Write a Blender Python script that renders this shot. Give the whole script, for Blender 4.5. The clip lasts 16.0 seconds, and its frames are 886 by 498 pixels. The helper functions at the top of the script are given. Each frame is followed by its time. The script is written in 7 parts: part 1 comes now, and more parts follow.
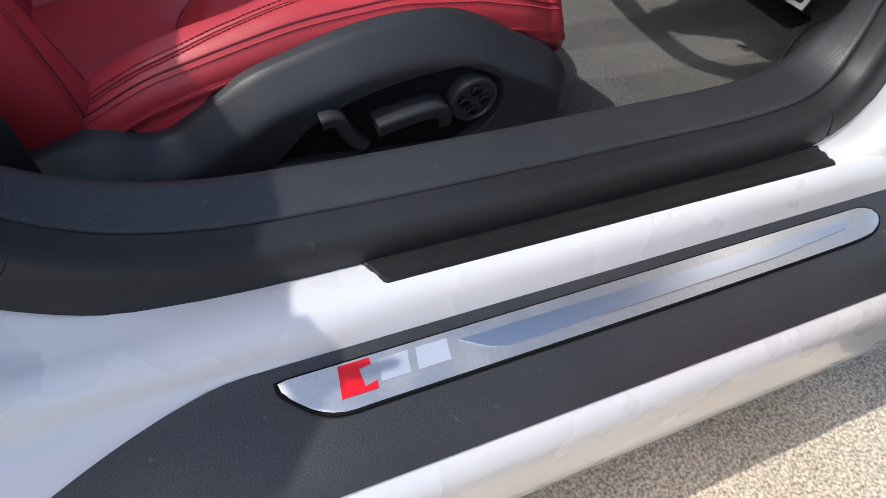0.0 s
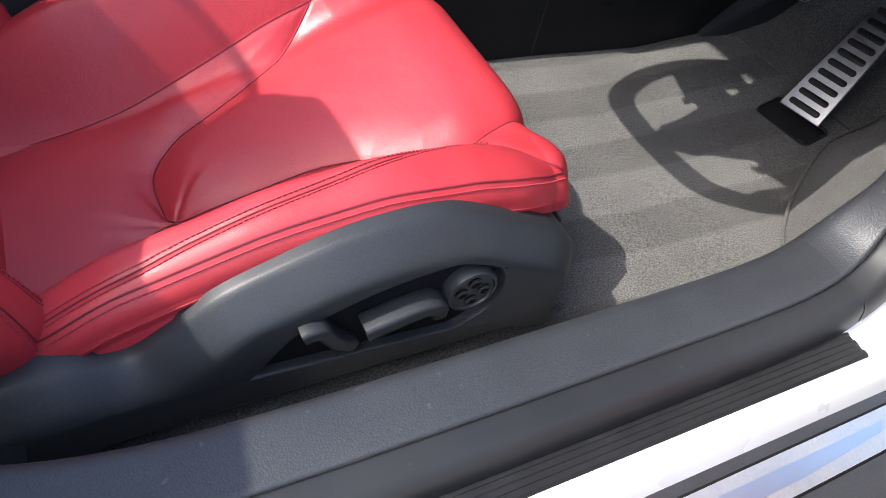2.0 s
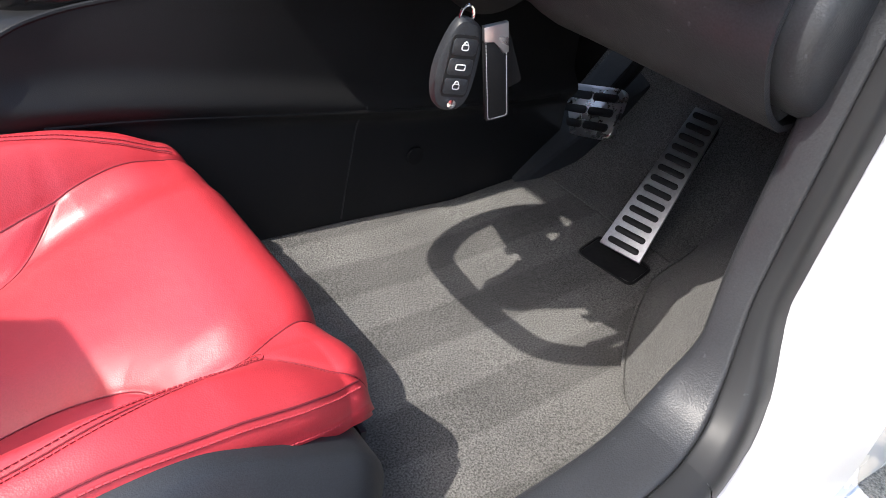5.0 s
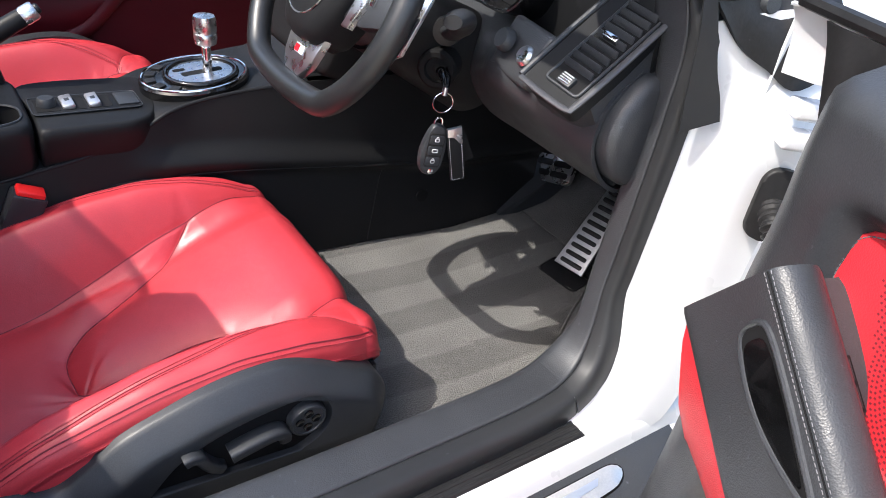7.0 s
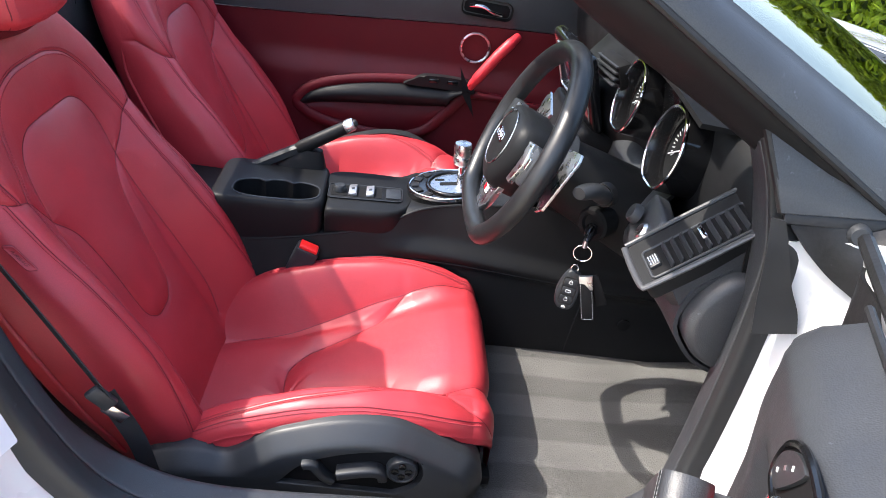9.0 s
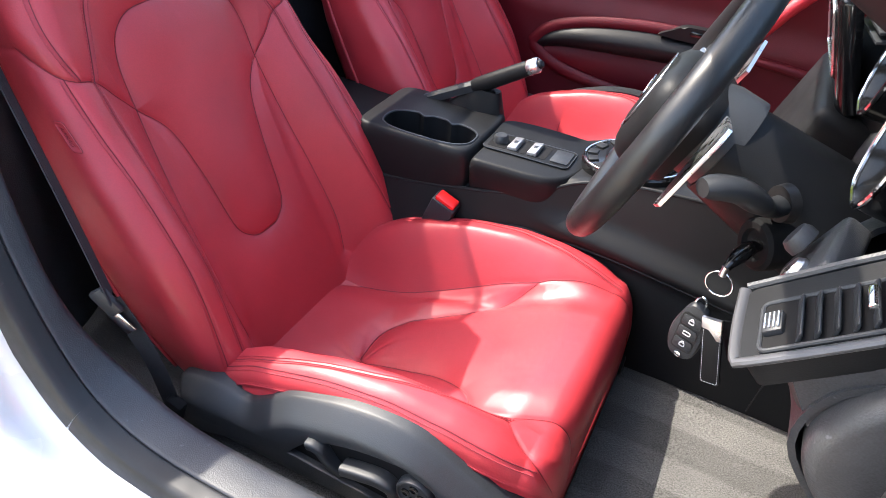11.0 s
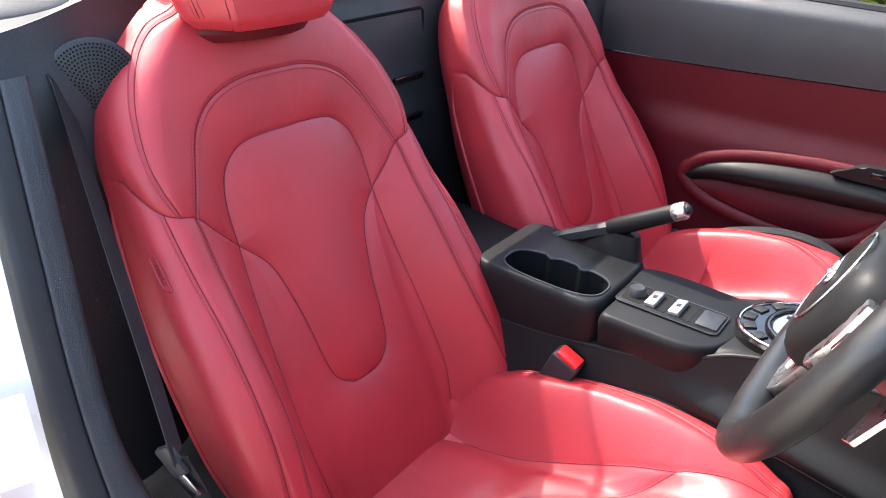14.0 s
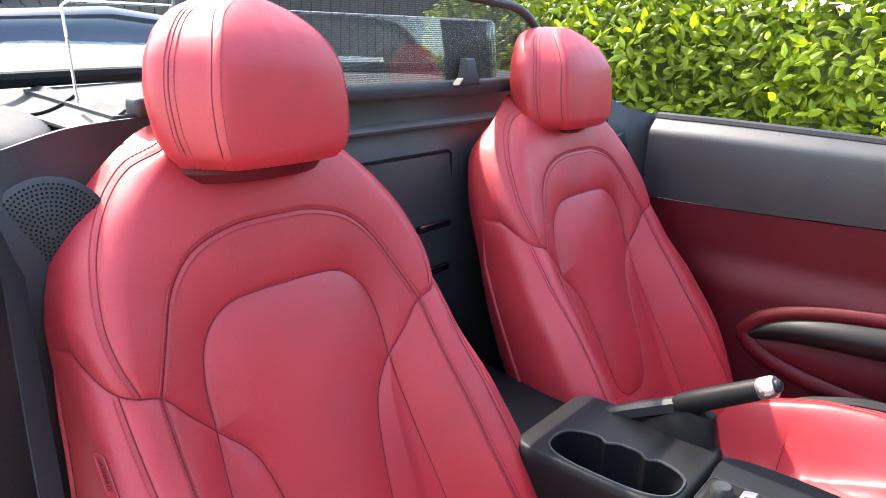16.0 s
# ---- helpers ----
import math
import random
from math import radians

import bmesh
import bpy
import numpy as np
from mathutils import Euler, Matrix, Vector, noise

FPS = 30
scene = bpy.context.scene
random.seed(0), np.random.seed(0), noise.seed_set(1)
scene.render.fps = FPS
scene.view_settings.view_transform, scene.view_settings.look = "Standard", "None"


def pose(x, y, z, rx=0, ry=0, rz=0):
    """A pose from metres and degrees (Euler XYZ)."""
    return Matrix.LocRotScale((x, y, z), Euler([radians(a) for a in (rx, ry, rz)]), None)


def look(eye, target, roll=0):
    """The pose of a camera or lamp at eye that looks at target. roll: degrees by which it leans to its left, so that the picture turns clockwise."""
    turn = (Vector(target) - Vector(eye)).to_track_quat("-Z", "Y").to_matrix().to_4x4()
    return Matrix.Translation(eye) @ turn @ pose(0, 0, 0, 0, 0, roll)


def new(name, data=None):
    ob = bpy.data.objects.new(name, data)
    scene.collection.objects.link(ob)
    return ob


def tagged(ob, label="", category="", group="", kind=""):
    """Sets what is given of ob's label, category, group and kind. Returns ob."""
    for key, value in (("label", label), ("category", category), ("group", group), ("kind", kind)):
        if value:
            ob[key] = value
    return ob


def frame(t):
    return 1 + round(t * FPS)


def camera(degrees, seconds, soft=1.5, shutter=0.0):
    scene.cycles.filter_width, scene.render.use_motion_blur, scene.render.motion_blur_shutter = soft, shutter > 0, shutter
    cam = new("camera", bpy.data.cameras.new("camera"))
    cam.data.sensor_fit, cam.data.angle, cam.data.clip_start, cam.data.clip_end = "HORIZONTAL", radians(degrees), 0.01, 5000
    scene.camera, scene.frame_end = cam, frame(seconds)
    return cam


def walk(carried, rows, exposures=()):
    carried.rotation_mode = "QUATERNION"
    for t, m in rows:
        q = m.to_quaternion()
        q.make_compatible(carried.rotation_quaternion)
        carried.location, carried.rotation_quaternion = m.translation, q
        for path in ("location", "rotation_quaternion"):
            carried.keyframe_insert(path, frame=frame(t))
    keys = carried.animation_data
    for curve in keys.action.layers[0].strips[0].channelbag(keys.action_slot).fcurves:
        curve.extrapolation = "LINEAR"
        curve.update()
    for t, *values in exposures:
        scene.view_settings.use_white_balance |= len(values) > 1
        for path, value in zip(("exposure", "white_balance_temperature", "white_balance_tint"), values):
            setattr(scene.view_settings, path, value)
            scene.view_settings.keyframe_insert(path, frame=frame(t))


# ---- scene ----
cam = camera(63.5, 16.0, 0.9)
PATH = [
    (0, (-0.152, -0.342, 0.835), (0.611, 0.771, -0.641), 12.7),
    (0.5, (-0.137, -0.315, 0.863), (0.612, 0.803, -0.617), 12.3),
    (1, (-0.116, -0.263, 0.887), (0.645, 0.866, -0.578), 12.5),
    (1.5, (-0.105, -0.214, 0.899), (0.656, 0.926, -0.557), 12.3),
    (2, (-0.084, -0.182, 0.905), (0.689, 0.965, -0.54), 12.4),
    (2.5, (-0.046, -0.168, 0.923), (0.761, 0.993, -0.492), 12.4),
    (3, (0.001, -0.148, 0.928), (0.868, 1.033, -0.434), 12.1),
    (3.5, (0.051, -0.118, 0.917), (1.008, 1.075, -0.372), 11.9),
    (4, (0.068, -0.108, 0.903), (1.118, 1.086, -0.309), 11.6),
    (4.5, (0.071, -0.097, 0.893), (1.214, 1.078, -0.252), 11.8),
    (7, (-0.141, -0.433, 1.133), (0.952, 0.851, 0.058), 11.0),
    (7.5, (-0.174, -0.563, 1.247), (0.771, 0.833, 0.171), 10.6),
    (8, (-0.096, -0.673, 1.343), (0.642, 0.853, 0.282), 9.9),
    (8.5, (0.021, -0.742, 1.392), (0.504, 0.899, 0.355), 9.2),
    (9, (0.121, -0.681, 1.342), (0.297, 1.033, 0.326), 8.0),
    (9.5, (0.262, -0.604, 1.301), (0.157, 1.115, 0.284), 7.0),
    (12, (0.445, -0.245, 1.202), (-0.367, 1.095, -0.041), 3.3),
    (12.5, (0.423, -0.223, 1.206), (-0.44, 1.11, -0.009), 2.7),
    (13, (0.398, -0.212, 1.206), (-0.528, 1.139, 0.058), 2.3),
    (13.5, (0.377, -0.206, 1.217), (-0.605, 1.172, 0.15), 2.6),
    (14, (0.37, -0.198, 1.216), (-0.687, 1.206, 0.26), 2.2),
    (14.5, (0.354, -0.171, 1.22), (-0.758, 1.252, 0.361), 2.2),
    (15, (0.327, -0.137, 1.21), (-0.83, 1.304, 0.446), 2.1),
    (15.5, (0.276, -0.093, 1.192), (-0.912, 1.371, 0.526), 1.9),
    (16, (0.241, -0.048, 1.162), (-0.974, 1.429, 0.577), 1.7),
]
EXPOSURES = [(0, 0.95, 6500, 10), (0.5, 1.0, 6500, 10), (1, 1.3, 6500, 10), (1.5, 1.7, 6500, 10), (2.5, 2.05, 6600, 10), (4.5, 2.05, 6600, 10), (7, 1.9, 6600, 10),
             (9, 2.3, 6700, 10), (12, 2.78, 7000, 10), (16, 3.05, 7200, 10)]
walk(cam, [(t, look(eye, target, roll)) for t, eye, target, roll in PATH], EXPOSURES)


# ---- light ----
SUN_WAY = Vector((0.80, -0.11, -1.0)).normalized()
world = bpy.data.worlds.new("world")
scene.world = world
world.use_nodes = True
wn = world.node_tree
sky = wn.nodes.new("ShaderNodeTexSky")
sky.sky_type, sky.sun_disc = "NISHITA", False
sky.sun_elevation, sky.sun_rotation = radians(50), radians(264)
sky.air_density, sky.dust_density = 1.0, 2.0
wn.nodes["Background"].inputs[1].default_value = 0.15
wn.links.new(sky.outputs[0], wn.nodes["Background"].inputs[0])
sun_data = bpy.data.lights.new("sun", "SUN")
sun_data.energy, sun_data.angle, sun_data.color = 2.0, radians(0.55), (1.0, 0.96, 0.9)
sun = new("sun", sun_data)
sun.matrix_world = look((-4, 0, 6), Vector((-4, 0, 6)) + SUN_WAY)


# ---- materials ----
def material(name, colour, rough=0.5, metal=0.0, vary=0.12, scale=6.0, grain=0.0, grain_scale=400.0, bump=0.0,
             bump_scale=300.0, kind="noise", coat=0.0, spec=0.5, sheen=0.0, rough_vary=0.08, wrinkle=0.0, wrinkle_scale=14.0, specks=0.0, stretch=None):
    m = bpy.data.materials.new(name)
    m.use_nodes = True
    nt = m.node_tree
    b = nt.nodes["Principled BSDF"]
    tc = nt.nodes.new("ShaderNodeTexCoord")
    where = tc.outputs["Object"]
    if stretch:
        squeeze = nt.nodes.new("ShaderNodeMapping")
        squeeze.inputs["Scale"].default_value = stretch
        nt.links.new(where, squeeze.inputs["Vector"])
        where = squeeze.outputs[0]

    def tex(sc, detail=4.0, k="noise"):
        n = nt.nodes.new("ShaderNodeTexVoronoi" if k == "voronoi" else "ShaderNodeTexNoise")
        n.inputs["Scale"].default_value = sc
        if k == "noise":
            n.inputs["Detail"].default_value = detail
        nt.links.new(where, n.inputs["Vector"])
        return n

    def ramp(src, lo, hi):
        r = nt.nodes.new("ShaderNodeMapRange")
        r.inputs["From Min"].default_value, r.inputs["From Max"].default_value = 0.3, 0.7
        r.inputs["To Min"].default_value, r.inputs["To Max"].default_value = lo, hi
        nt.links.new(src, r.inputs["Value"])
        return r.outputs[0]

    big = tex(scale)
    value = ramp(big.outputs[0], 1 - vary, 1 + vary)
    if grain:
        fine = ramp(tex(grain_scale, 2.0).outputs[0], 1 - grain, 1 + grain)
        mul = nt.nodes.new("ShaderNodeMath")
        mul.operation = "MULTIPLY"
        nt.links.new(value, mul.inputs[0]), nt.links.new(fine, mul.inputs[1])
        value = mul.outputs[0]
    if specks:
        # sparse pale scuffs and dust
        dust = nt.nodes.new("ShaderNodeMapRange")
        dust.inputs["From Min"].default_value, dust.inputs["From Max"].default_value = 0.70, 0.78
        dust.inputs["To Min"].default_value, dust.inputs["To Max"].default_value = 1.0, 1.0 + specks
        nt.links.new(tex(95, 3.0).outputs[0], dust.inputs["Value"])
        mul = nt.nodes.new("ShaderNodeMath")
        mul.operation = "MULTIPLY"
        nt.links.new(value, mul.inputs[0]), nt.links.new(dust.outputs[0], mul.inputs[1])
        value = mul.outputs[0]
    mix = nt.nodes.new("ShaderNodeVectorMath")
    mix.operation = "SCALE"
    mix.inputs[0].default_value = colour
    nt.links.new(value, mix.inputs["Scale"])
    nt.links.new(mix.outputs[0], b.inputs["Base Color"])
    nt.links.new(ramp(tex(scale * 2.3).outputs[0], max(rough - rough_vary, 0.02), min(rough + rough_vary, 1)), b.inputs["Roughness"])
    b.inputs["Metallic"].default_value = metal
    b.inputs["Specular IOR Level"].default_value = spec
    b.inputs["Coat Weight"].default_value = coat
    b.inputs["Coat Roughness"].default_value = 0.04
    b.inputs["Sheen Weight"].default_value = sheen
    normal = None
    if wrinkle:
        n1 = nt.nodes.new("ShaderNodeBump")
        n1.inputs["Strength"].default_value, n1.inputs["Distance"].default_value = wrinkle, 0.01
        nt.links.new(tex(wrinkle_scale, 3.0).outputs[0], n1.inputs["Height"])
        normal = n1.outputs[0]
    if bump:
        n2 = nt.nodes.new("ShaderNodeBump")
        n2.inputs["Strength"].default_value, n2.inputs["Distance"].default_value = bump, 0.002
        nt.links.new(tex(bump_scale, 3.0, kind).outputs[0], n2.inputs["Height"])
        if normal:
            nt.links.new(normal, n2.inputs["Normal"])
        normal = n2.outputs[0]
    if normal:
        nt.links.new(normal, b.inputs["Normal"])
    return m


RED = material("red_leather", (0.40, 0.028, 0.037), 0.44, spec=0.52, vary=0.13, scale=5, grain=0.07, grain_scale=520, bump=0.09, bump_scale=700, kind="voronoi", wrinkle=0.17, wrinkle_scale=19)
# red leather where it lies in shade: the shade is in the base colour
RED_SHADED = material("red_leather_shaded", (0.085, 0.003, 0.007), 0.5, spec=0.3, vary=0.08, bump=0.2, bump_scale=600, kind="voronoi")
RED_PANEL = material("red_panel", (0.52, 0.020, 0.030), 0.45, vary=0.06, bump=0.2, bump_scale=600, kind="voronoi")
# darkened red: the shade of seam folds and small holes, put in as colour
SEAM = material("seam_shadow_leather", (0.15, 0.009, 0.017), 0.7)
THREAD = material("red_thread", (0.34, 0.030, 0.042), 0.7)
GREY_THREAD = material("grey_thread", (0.13, 0.13, 0.135), 0.7)
PLASTIC = material("grained_black_plastic", (0.022, 0.0242, 0.0275), 0.46, vary=0.12, spec=0.4, bump=0.10, bump_scale=900, kind="voronoi", grain=0.22, grain_scale=700)
# paler than the black trim: grazing sun glare is put into the base colour
COVER = material("sun_greyed_cover", (0.056, 0.058, 0.060), 0.66, vary=0.14, scale=7, spec=0.2, bump=0.10, bump_scale=500, kind="voronoi", grain=0.10, grain_scale=400, specks=0.8)
TRIM = material("soft_black_trim", (0.028, 0.0300, 0.0335), 0.45, vary=0.12, scale=9, bump=0.14, bump_scale=560, kind="voronoi", grain=0.16, grain_scale=500, specks=1.6)
LIP = material("smooth_black_lip", (0.017, 0.018, 0.0195), 0.5, vary=0.15, scale=9, spec=0.35, bump=0.04, bump_scale=900, specks=1.5)
BLACK_LEATHER = material("black_leather", (0.0095, 0.0098, 0.0105), 0.48, spec=0.17, vary=0.15, bump=0.07, bump_scale=700, kind="voronoi", wrinkle=0.05)
WHEEL_LEATHER = material("wheel_leather", (0.011, 0.0115, 0.0125), 0.38, vary=0.2, scale=12, bump=0.06, bump_scale=900, kind="voronoi")
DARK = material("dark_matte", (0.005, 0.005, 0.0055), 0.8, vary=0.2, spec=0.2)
RUBBER = material("rubber", (0.012, 0.012, 0.0125), 0.5, spec=0.3, vary=0.25, scale=14, grain=0.15, grain_scale=160, bump=0.15, bump_scale=200, specks=1.5)
GLOSS = material("gloss_black", (0.006, 0.006, 0.0065), 0.16, vary=0.1, coat=0.2, spec=0.35)
WHITE = material("pearl_white_paint", (0.60, 0.61, 0.62), 0.28, vary=0.012, scale=3, coat=1.0, grain=0.02, grain_scale=900, rough_vary=0.03)
CHROME = material("chrome", (0.80, 0.80, 0.81), 0.12, 1.0, vary=0.05)
SATIN = material("satin_aluminium", (0.62, 0.62, 0.63), 0.30, 1.0, vary=0.06, scale=30, bump=0.05, bump_scale=900)
SATIN_GREY = material("satin_grey_trim", (0.07, 0.07, 0.074), 0.40, 0.3, vary=0.05)
BRIGHT = material("bright_satin_metal", (0.50, 0.50, 0.51), 0.40, 0.85, vary=0.03)
BRUSHED = material("brushed_steel", (0.34, 0.34, 0.34), 0.42, 1.0, vary=0.03, scale=8, grain=0.08, grain_scale=260, rough_vary=0.03)
PLATE = material("brushed_sill_plate", (0.66, 0.65, 0.63), 0.36, 0.9, vary=0.04, scale=12, grain=0.05, grain_scale=300)
PLATE_CLEAR = material("polished_plate_inlay", (0.74, 0.78, 0.84), 0.30, 1.0, vary=0.02, rough_vary=0.01)
BADGE_RED = material("badge_red", (0.62, 0.004, 0.012), 0.35, vary=0.03)
BADGE_GREY = material("badge_grey", (0.34, 0.38, 0.46), 0.4, 0.0, vary=0.03)
BELT = material("belt_webbing", (0.020, 0.021, 0.023), 0.75, spec=0.25, vary=0.12, bump=0.5, bump_scale=900)
PRINT = material("pale_print", (0.75, 0.75, 0.75), 0.5, vary=0.02)
BUCKLE_RED = material("buckle_red", (0.75, 0.02, 0.02), 0.35, vary=0.04)
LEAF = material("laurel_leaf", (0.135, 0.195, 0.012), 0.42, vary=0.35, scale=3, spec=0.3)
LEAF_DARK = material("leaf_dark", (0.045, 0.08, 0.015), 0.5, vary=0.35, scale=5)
BARK = material("bark", (0.09, 0.065, 0.045), 0.85, vary=0.3, scale=10, bump=0.6, bump_scale=40)
WOOD = material("fence_wood", (0.055, 0.052, 0.042), 0.75, vary=0.25, scale=7, bump=0.4, bump_scale=60)
STONE = material("wall_stone", (0.26, 0.22, 0.17), 0.8, vary=0.3, scale=9, bump=0.5, bump_scale=40)
CONCRETE = material("exposed_concrete", (0.46, 0.40, 0.31), 0.85, vary=0.14, scale=4, grain=0.55, grain_scale=240, bump=0.5, bump_scale=260)
BLUE_GLASS = material("dark_car_glass", (0.02, 0.026, 0.045), 0.06, vary=0.05, coat=0.6)


def leaf_random(m, amount=0.5):
    nt = m.node_tree
    b = nt.nodes["Principled BSDF"]
    src = b.inputs["Base Color"].links[0].from_socket
    geo = nt.nodes.new("ShaderNodeNewGeometry")
    rng = nt.nodes.new("ShaderNodeMapRange")
    rng.inputs["To Min"].default_value, rng.inputs["To Max"].default_value = 1 - amount, 1 + amount
    nt.links.new(geo.outputs["Random Per Island"], rng.inputs["Value"])
    sc = nt.nodes.new("ShaderNodeVectorMath")
    sc.operation = "SCALE"
    nt.links.new(src, sc.inputs[0]), nt.links.new(rng.outputs[0], sc.inputs["Scale"])
    nt.links.new(sc.outputs[0], b.inputs["Base Color"])
    # light that shines through the blade
    back = nt.nodes.new("ShaderNodeBsdfTranslucent")
    warm = nt.nodes.new("ShaderNodeVectorMath")
    warm.operation = "MULTIPLY"
    warm.inputs[1].default_value = (1.9, 1.7, 0.8)
    nt.links.new(sc.outputs[0], warm.inputs[0]), nt.links.new(warm.outputs[0], back.inputs["Color"])
    blend = nt.nodes.new("ShaderNodeMixShader")
    blend.inputs[0].default_value = 0.42
    nt.links.new(b.outputs[0], blend.inputs[1]), nt.links.new(back.outputs[0], blend.inputs[2])
    nt.links.new(blend.outputs[0], nt.nodes["Material Output"].inputs["Surface"])


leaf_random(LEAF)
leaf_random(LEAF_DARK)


def carpet_material(name, stripes):
    m = material(name, (0.098, 0.096, 0.092), 0.95, vary=0.15, scale=8, grain=0.55, grain_scale=430, bump=1.0, bump_scale=380, sheen=0.08, spec=0.1)
    if not stripes:
        return m
    nt = m.node_tree
    b = nt.nodes["Principled BSDF"]
    src = b.inputs["Base Color"].links[0].from_socket
    tc = nt.nodes.new("ShaderNodeTexCoord")
    w = nt.nodes.new("ShaderNodeTexWave")
    w.wave_type, w.bands_direction, w.wave_profile = "BANDS", "Y", "SIN"
    w.inputs["Scale"].default_value = 2.3
    w.inputs["Distortion"].default_value = 1.2
    w.inputs["Detail"].default_value = 1.0
    w.inputs["Detail Scale"].default_value = 1.5
    nt.links.new(tc.outputs["Object"], w.inputs["Vector"])
    r = nt.nodes.new("ShaderNodeMapRange")
    r.inputs["From Min"].default_value, r.inputs["From Max"].default_value = 0.42, 0.58
    r.inputs["To Min"].default_value, r.inputs["To Max"].default_value = 0.84, 1.14
    nt.links.new(w.outputs[0], r.inputs["Value"])
    sc = nt.nodes.new("ShaderNodeVectorMath")
    sc.operation = "SCALE"
    nt.links.new(src, sc.inputs[0]), nt.links.new(r.outputs[0], sc.inputs["Scale"])
    nt.links.new(sc.outputs[0], b.inputs["Base Color"])
    return m


CARPET = carpet_material("brushed_carpet", True)
CARPET_SIDE = carpet_material("plain_carpet", False)
RIB_CARPET = material("ribbed_black_carpet", (0.028, 0.028, 0.0285), 0.62, vary=0.3, grain=0.8, grain_scale=170, bump=1.0, bump_scale=150, spec=0.5, stretch=(0.38, 1.0, 1.0))


def glass_material(name, tint):
    """Thin clear glass: light goes straight through, with a mirror gloss that grows towards grazing."""
    m = bpy.data.materials.new(name)
    m.use_nodes = True
    nt = m.node_tree
    nt.nodes.remove(nt.nodes["Principled BSDF"])
    clear, gloss = nt.nodes.new("ShaderNodeBsdfTransparent"), nt.nodes.new("ShaderNodeBsdfGlossy")
    clear.inputs["Color"].default_value = (*tint, 1)
    gloss.inputs["Roughness"].default_value = 0.01
    fres, mix = nt.nodes.new("ShaderNodeFresnel"), nt.nodes.new("ShaderNodeMixShader")
    fres.inputs["IOR"].default_value = 1.3
    nt.links.new(fres.outputs[0], mix.inputs[0])
    nt.links.new(clear.outputs[0], mix.inputs[1]), nt.links.new(gloss.outputs[0], mix.inputs[2])
    nt.links.new(mix.outputs[0], nt.nodes["Material Output"].inputs["Surface"])
    return m


GLASS = glass_material("clear_glass", (0.96, 0.985, 0.975))


def mesh_screen(name, colour, cover):
    """A fine woven screen: holes let the light through."""
    m = bpy.data.materials.new(name)
    m.use_nodes = True
    nt = m.node_tree
    b = nt.nodes["Principled BSDF"]
    b.inputs["Base Color"].default_value = (*colour, 1)
    b.inputs["Roughness"].default_value = 0.8
    tc = nt.nodes.new("ShaderNodeTexCoord")
    w = nt.nodes.new("ShaderNodeTexWave")
    w.wave_type, w.bands_direction = "BANDS", "Z"
    w.inputs["Scale"].default_value = 95
    nt.links.new(tc.outputs["Object"], w.inputs["Vector"])
    r = nt.nodes.new("ShaderNodeMapRange")
    r.inputs["To Min"].default_value, r.inputs["To Max"].default_value = cover - 0.15, cover + 0.15
    nt.links.new(w.outputs[0], r.inputs["Value"])
    nt.links.new(r.outputs[0], b.inputs["Alpha"])
    return m


SCREEN = mesh_screen("deflector_mesh", (0.02, 0.02, 0.02), 0.70)


# ---- building helpers ----
def thing(name, label, category, at=(0, 0, 0), group="", kind=""):
    ob = new(name)
    ob.empty_display_size = 0.05
    ob.location = at
    return tagged(ob, label, category, group, kind)


def top_of(ob):
    while ob.parent:
        ob = ob.parent
    return ob


def finish(bm, name, sharp=38.0):
    bmesh.ops.remove_doubles(bm, verts=bm.verts, dist=1e-6)
    bmesh.ops.recalc_face_normals(bm, faces=bm.faces)
    me = bpy.data.meshes.new(name)
    bm.to_mesh(me)
    bm.free()
    me.polygons.foreach_set("use_smooth", [True] * len(me.polygons))
    me.set_sharp_from_angle(angle=radians(sharp))
    return me


def part(name, bm, mat, parent, label="", sharp=38.0):
    """One mesh of a thing; the bmesh is in world metres."""
    root = top_of(parent)
    bmesh.ops.translate(bm, verts=bm.verts, vec=-root.location)
    me = finish(bm, name, sharp)
    me.materials.append(mat)
    ob = new(name, me)
    ob.parent = parent
    return tagged(ob, label)


def solid(name, bm, mat, label, category, kind="", group="", sharp=38.0):
    """A thing or a piece of the setting that is one mesh."""
    me = finish(bm, name, sharp)
    me.materials.append(mat)
    return tagged(new(name, me), label, category, group, kind)


def spline(pts, n, closed=False):
    """Catmull-Rom through pts, n points evenly spaced along it."""
    p = np.array(pts, float)
    if closed:
        q = np.vstack([p[-1], p, p[0], p[1]])
    else:
        q = np.vstack([2 * p[0] - p[1], p, 2 * p[-1] - p[-2]])
    t = np.linspace(0, 1, 16, endpoint=False)[None, :, None]
    k0, k1, k2, k3 = (q[i : len(q) - 3 + i][:, None, :] for i in range(4))
    out = 0.5 * (2 * k1 + (k2 - k0) * t + (2 * k0 - 5 * k1 + 4 * k2 - k3) * t * t + (3 * k1 - k0 - 3 * k2 + k3) * t**3)
    out = np.vstack([out.reshape(-1, p.shape[1]), q[-2]])
    s = np.r_[0, np.cumsum(np.linalg.norm(np.diff(out, axis=0), axis=1))]
    at = np.linspace(0, s[-1], n, endpoint=not closed)
    return np.stack([np.interp(at, s, out[:, k]) for k in range(out.shape[1])], 1)


def loft(rings, closed=True, caps=True, bm=None):
    bm = bm or bmesh.new()
    vs = [[bm.verts.new(tuple(p)) for p in r] for r in rings]
    for a, b in zip(vs, vs[1:]):
        n = len(a)
        for i in range(n if closed else n - 1):
            j = (i + 1) % n
            bm.faces.new((a[i], a[j], b[j], b[i]))
    if caps and closed:
        bm.faces.new(vs[0]), bm.faces.new(vs[-1])
    return bm


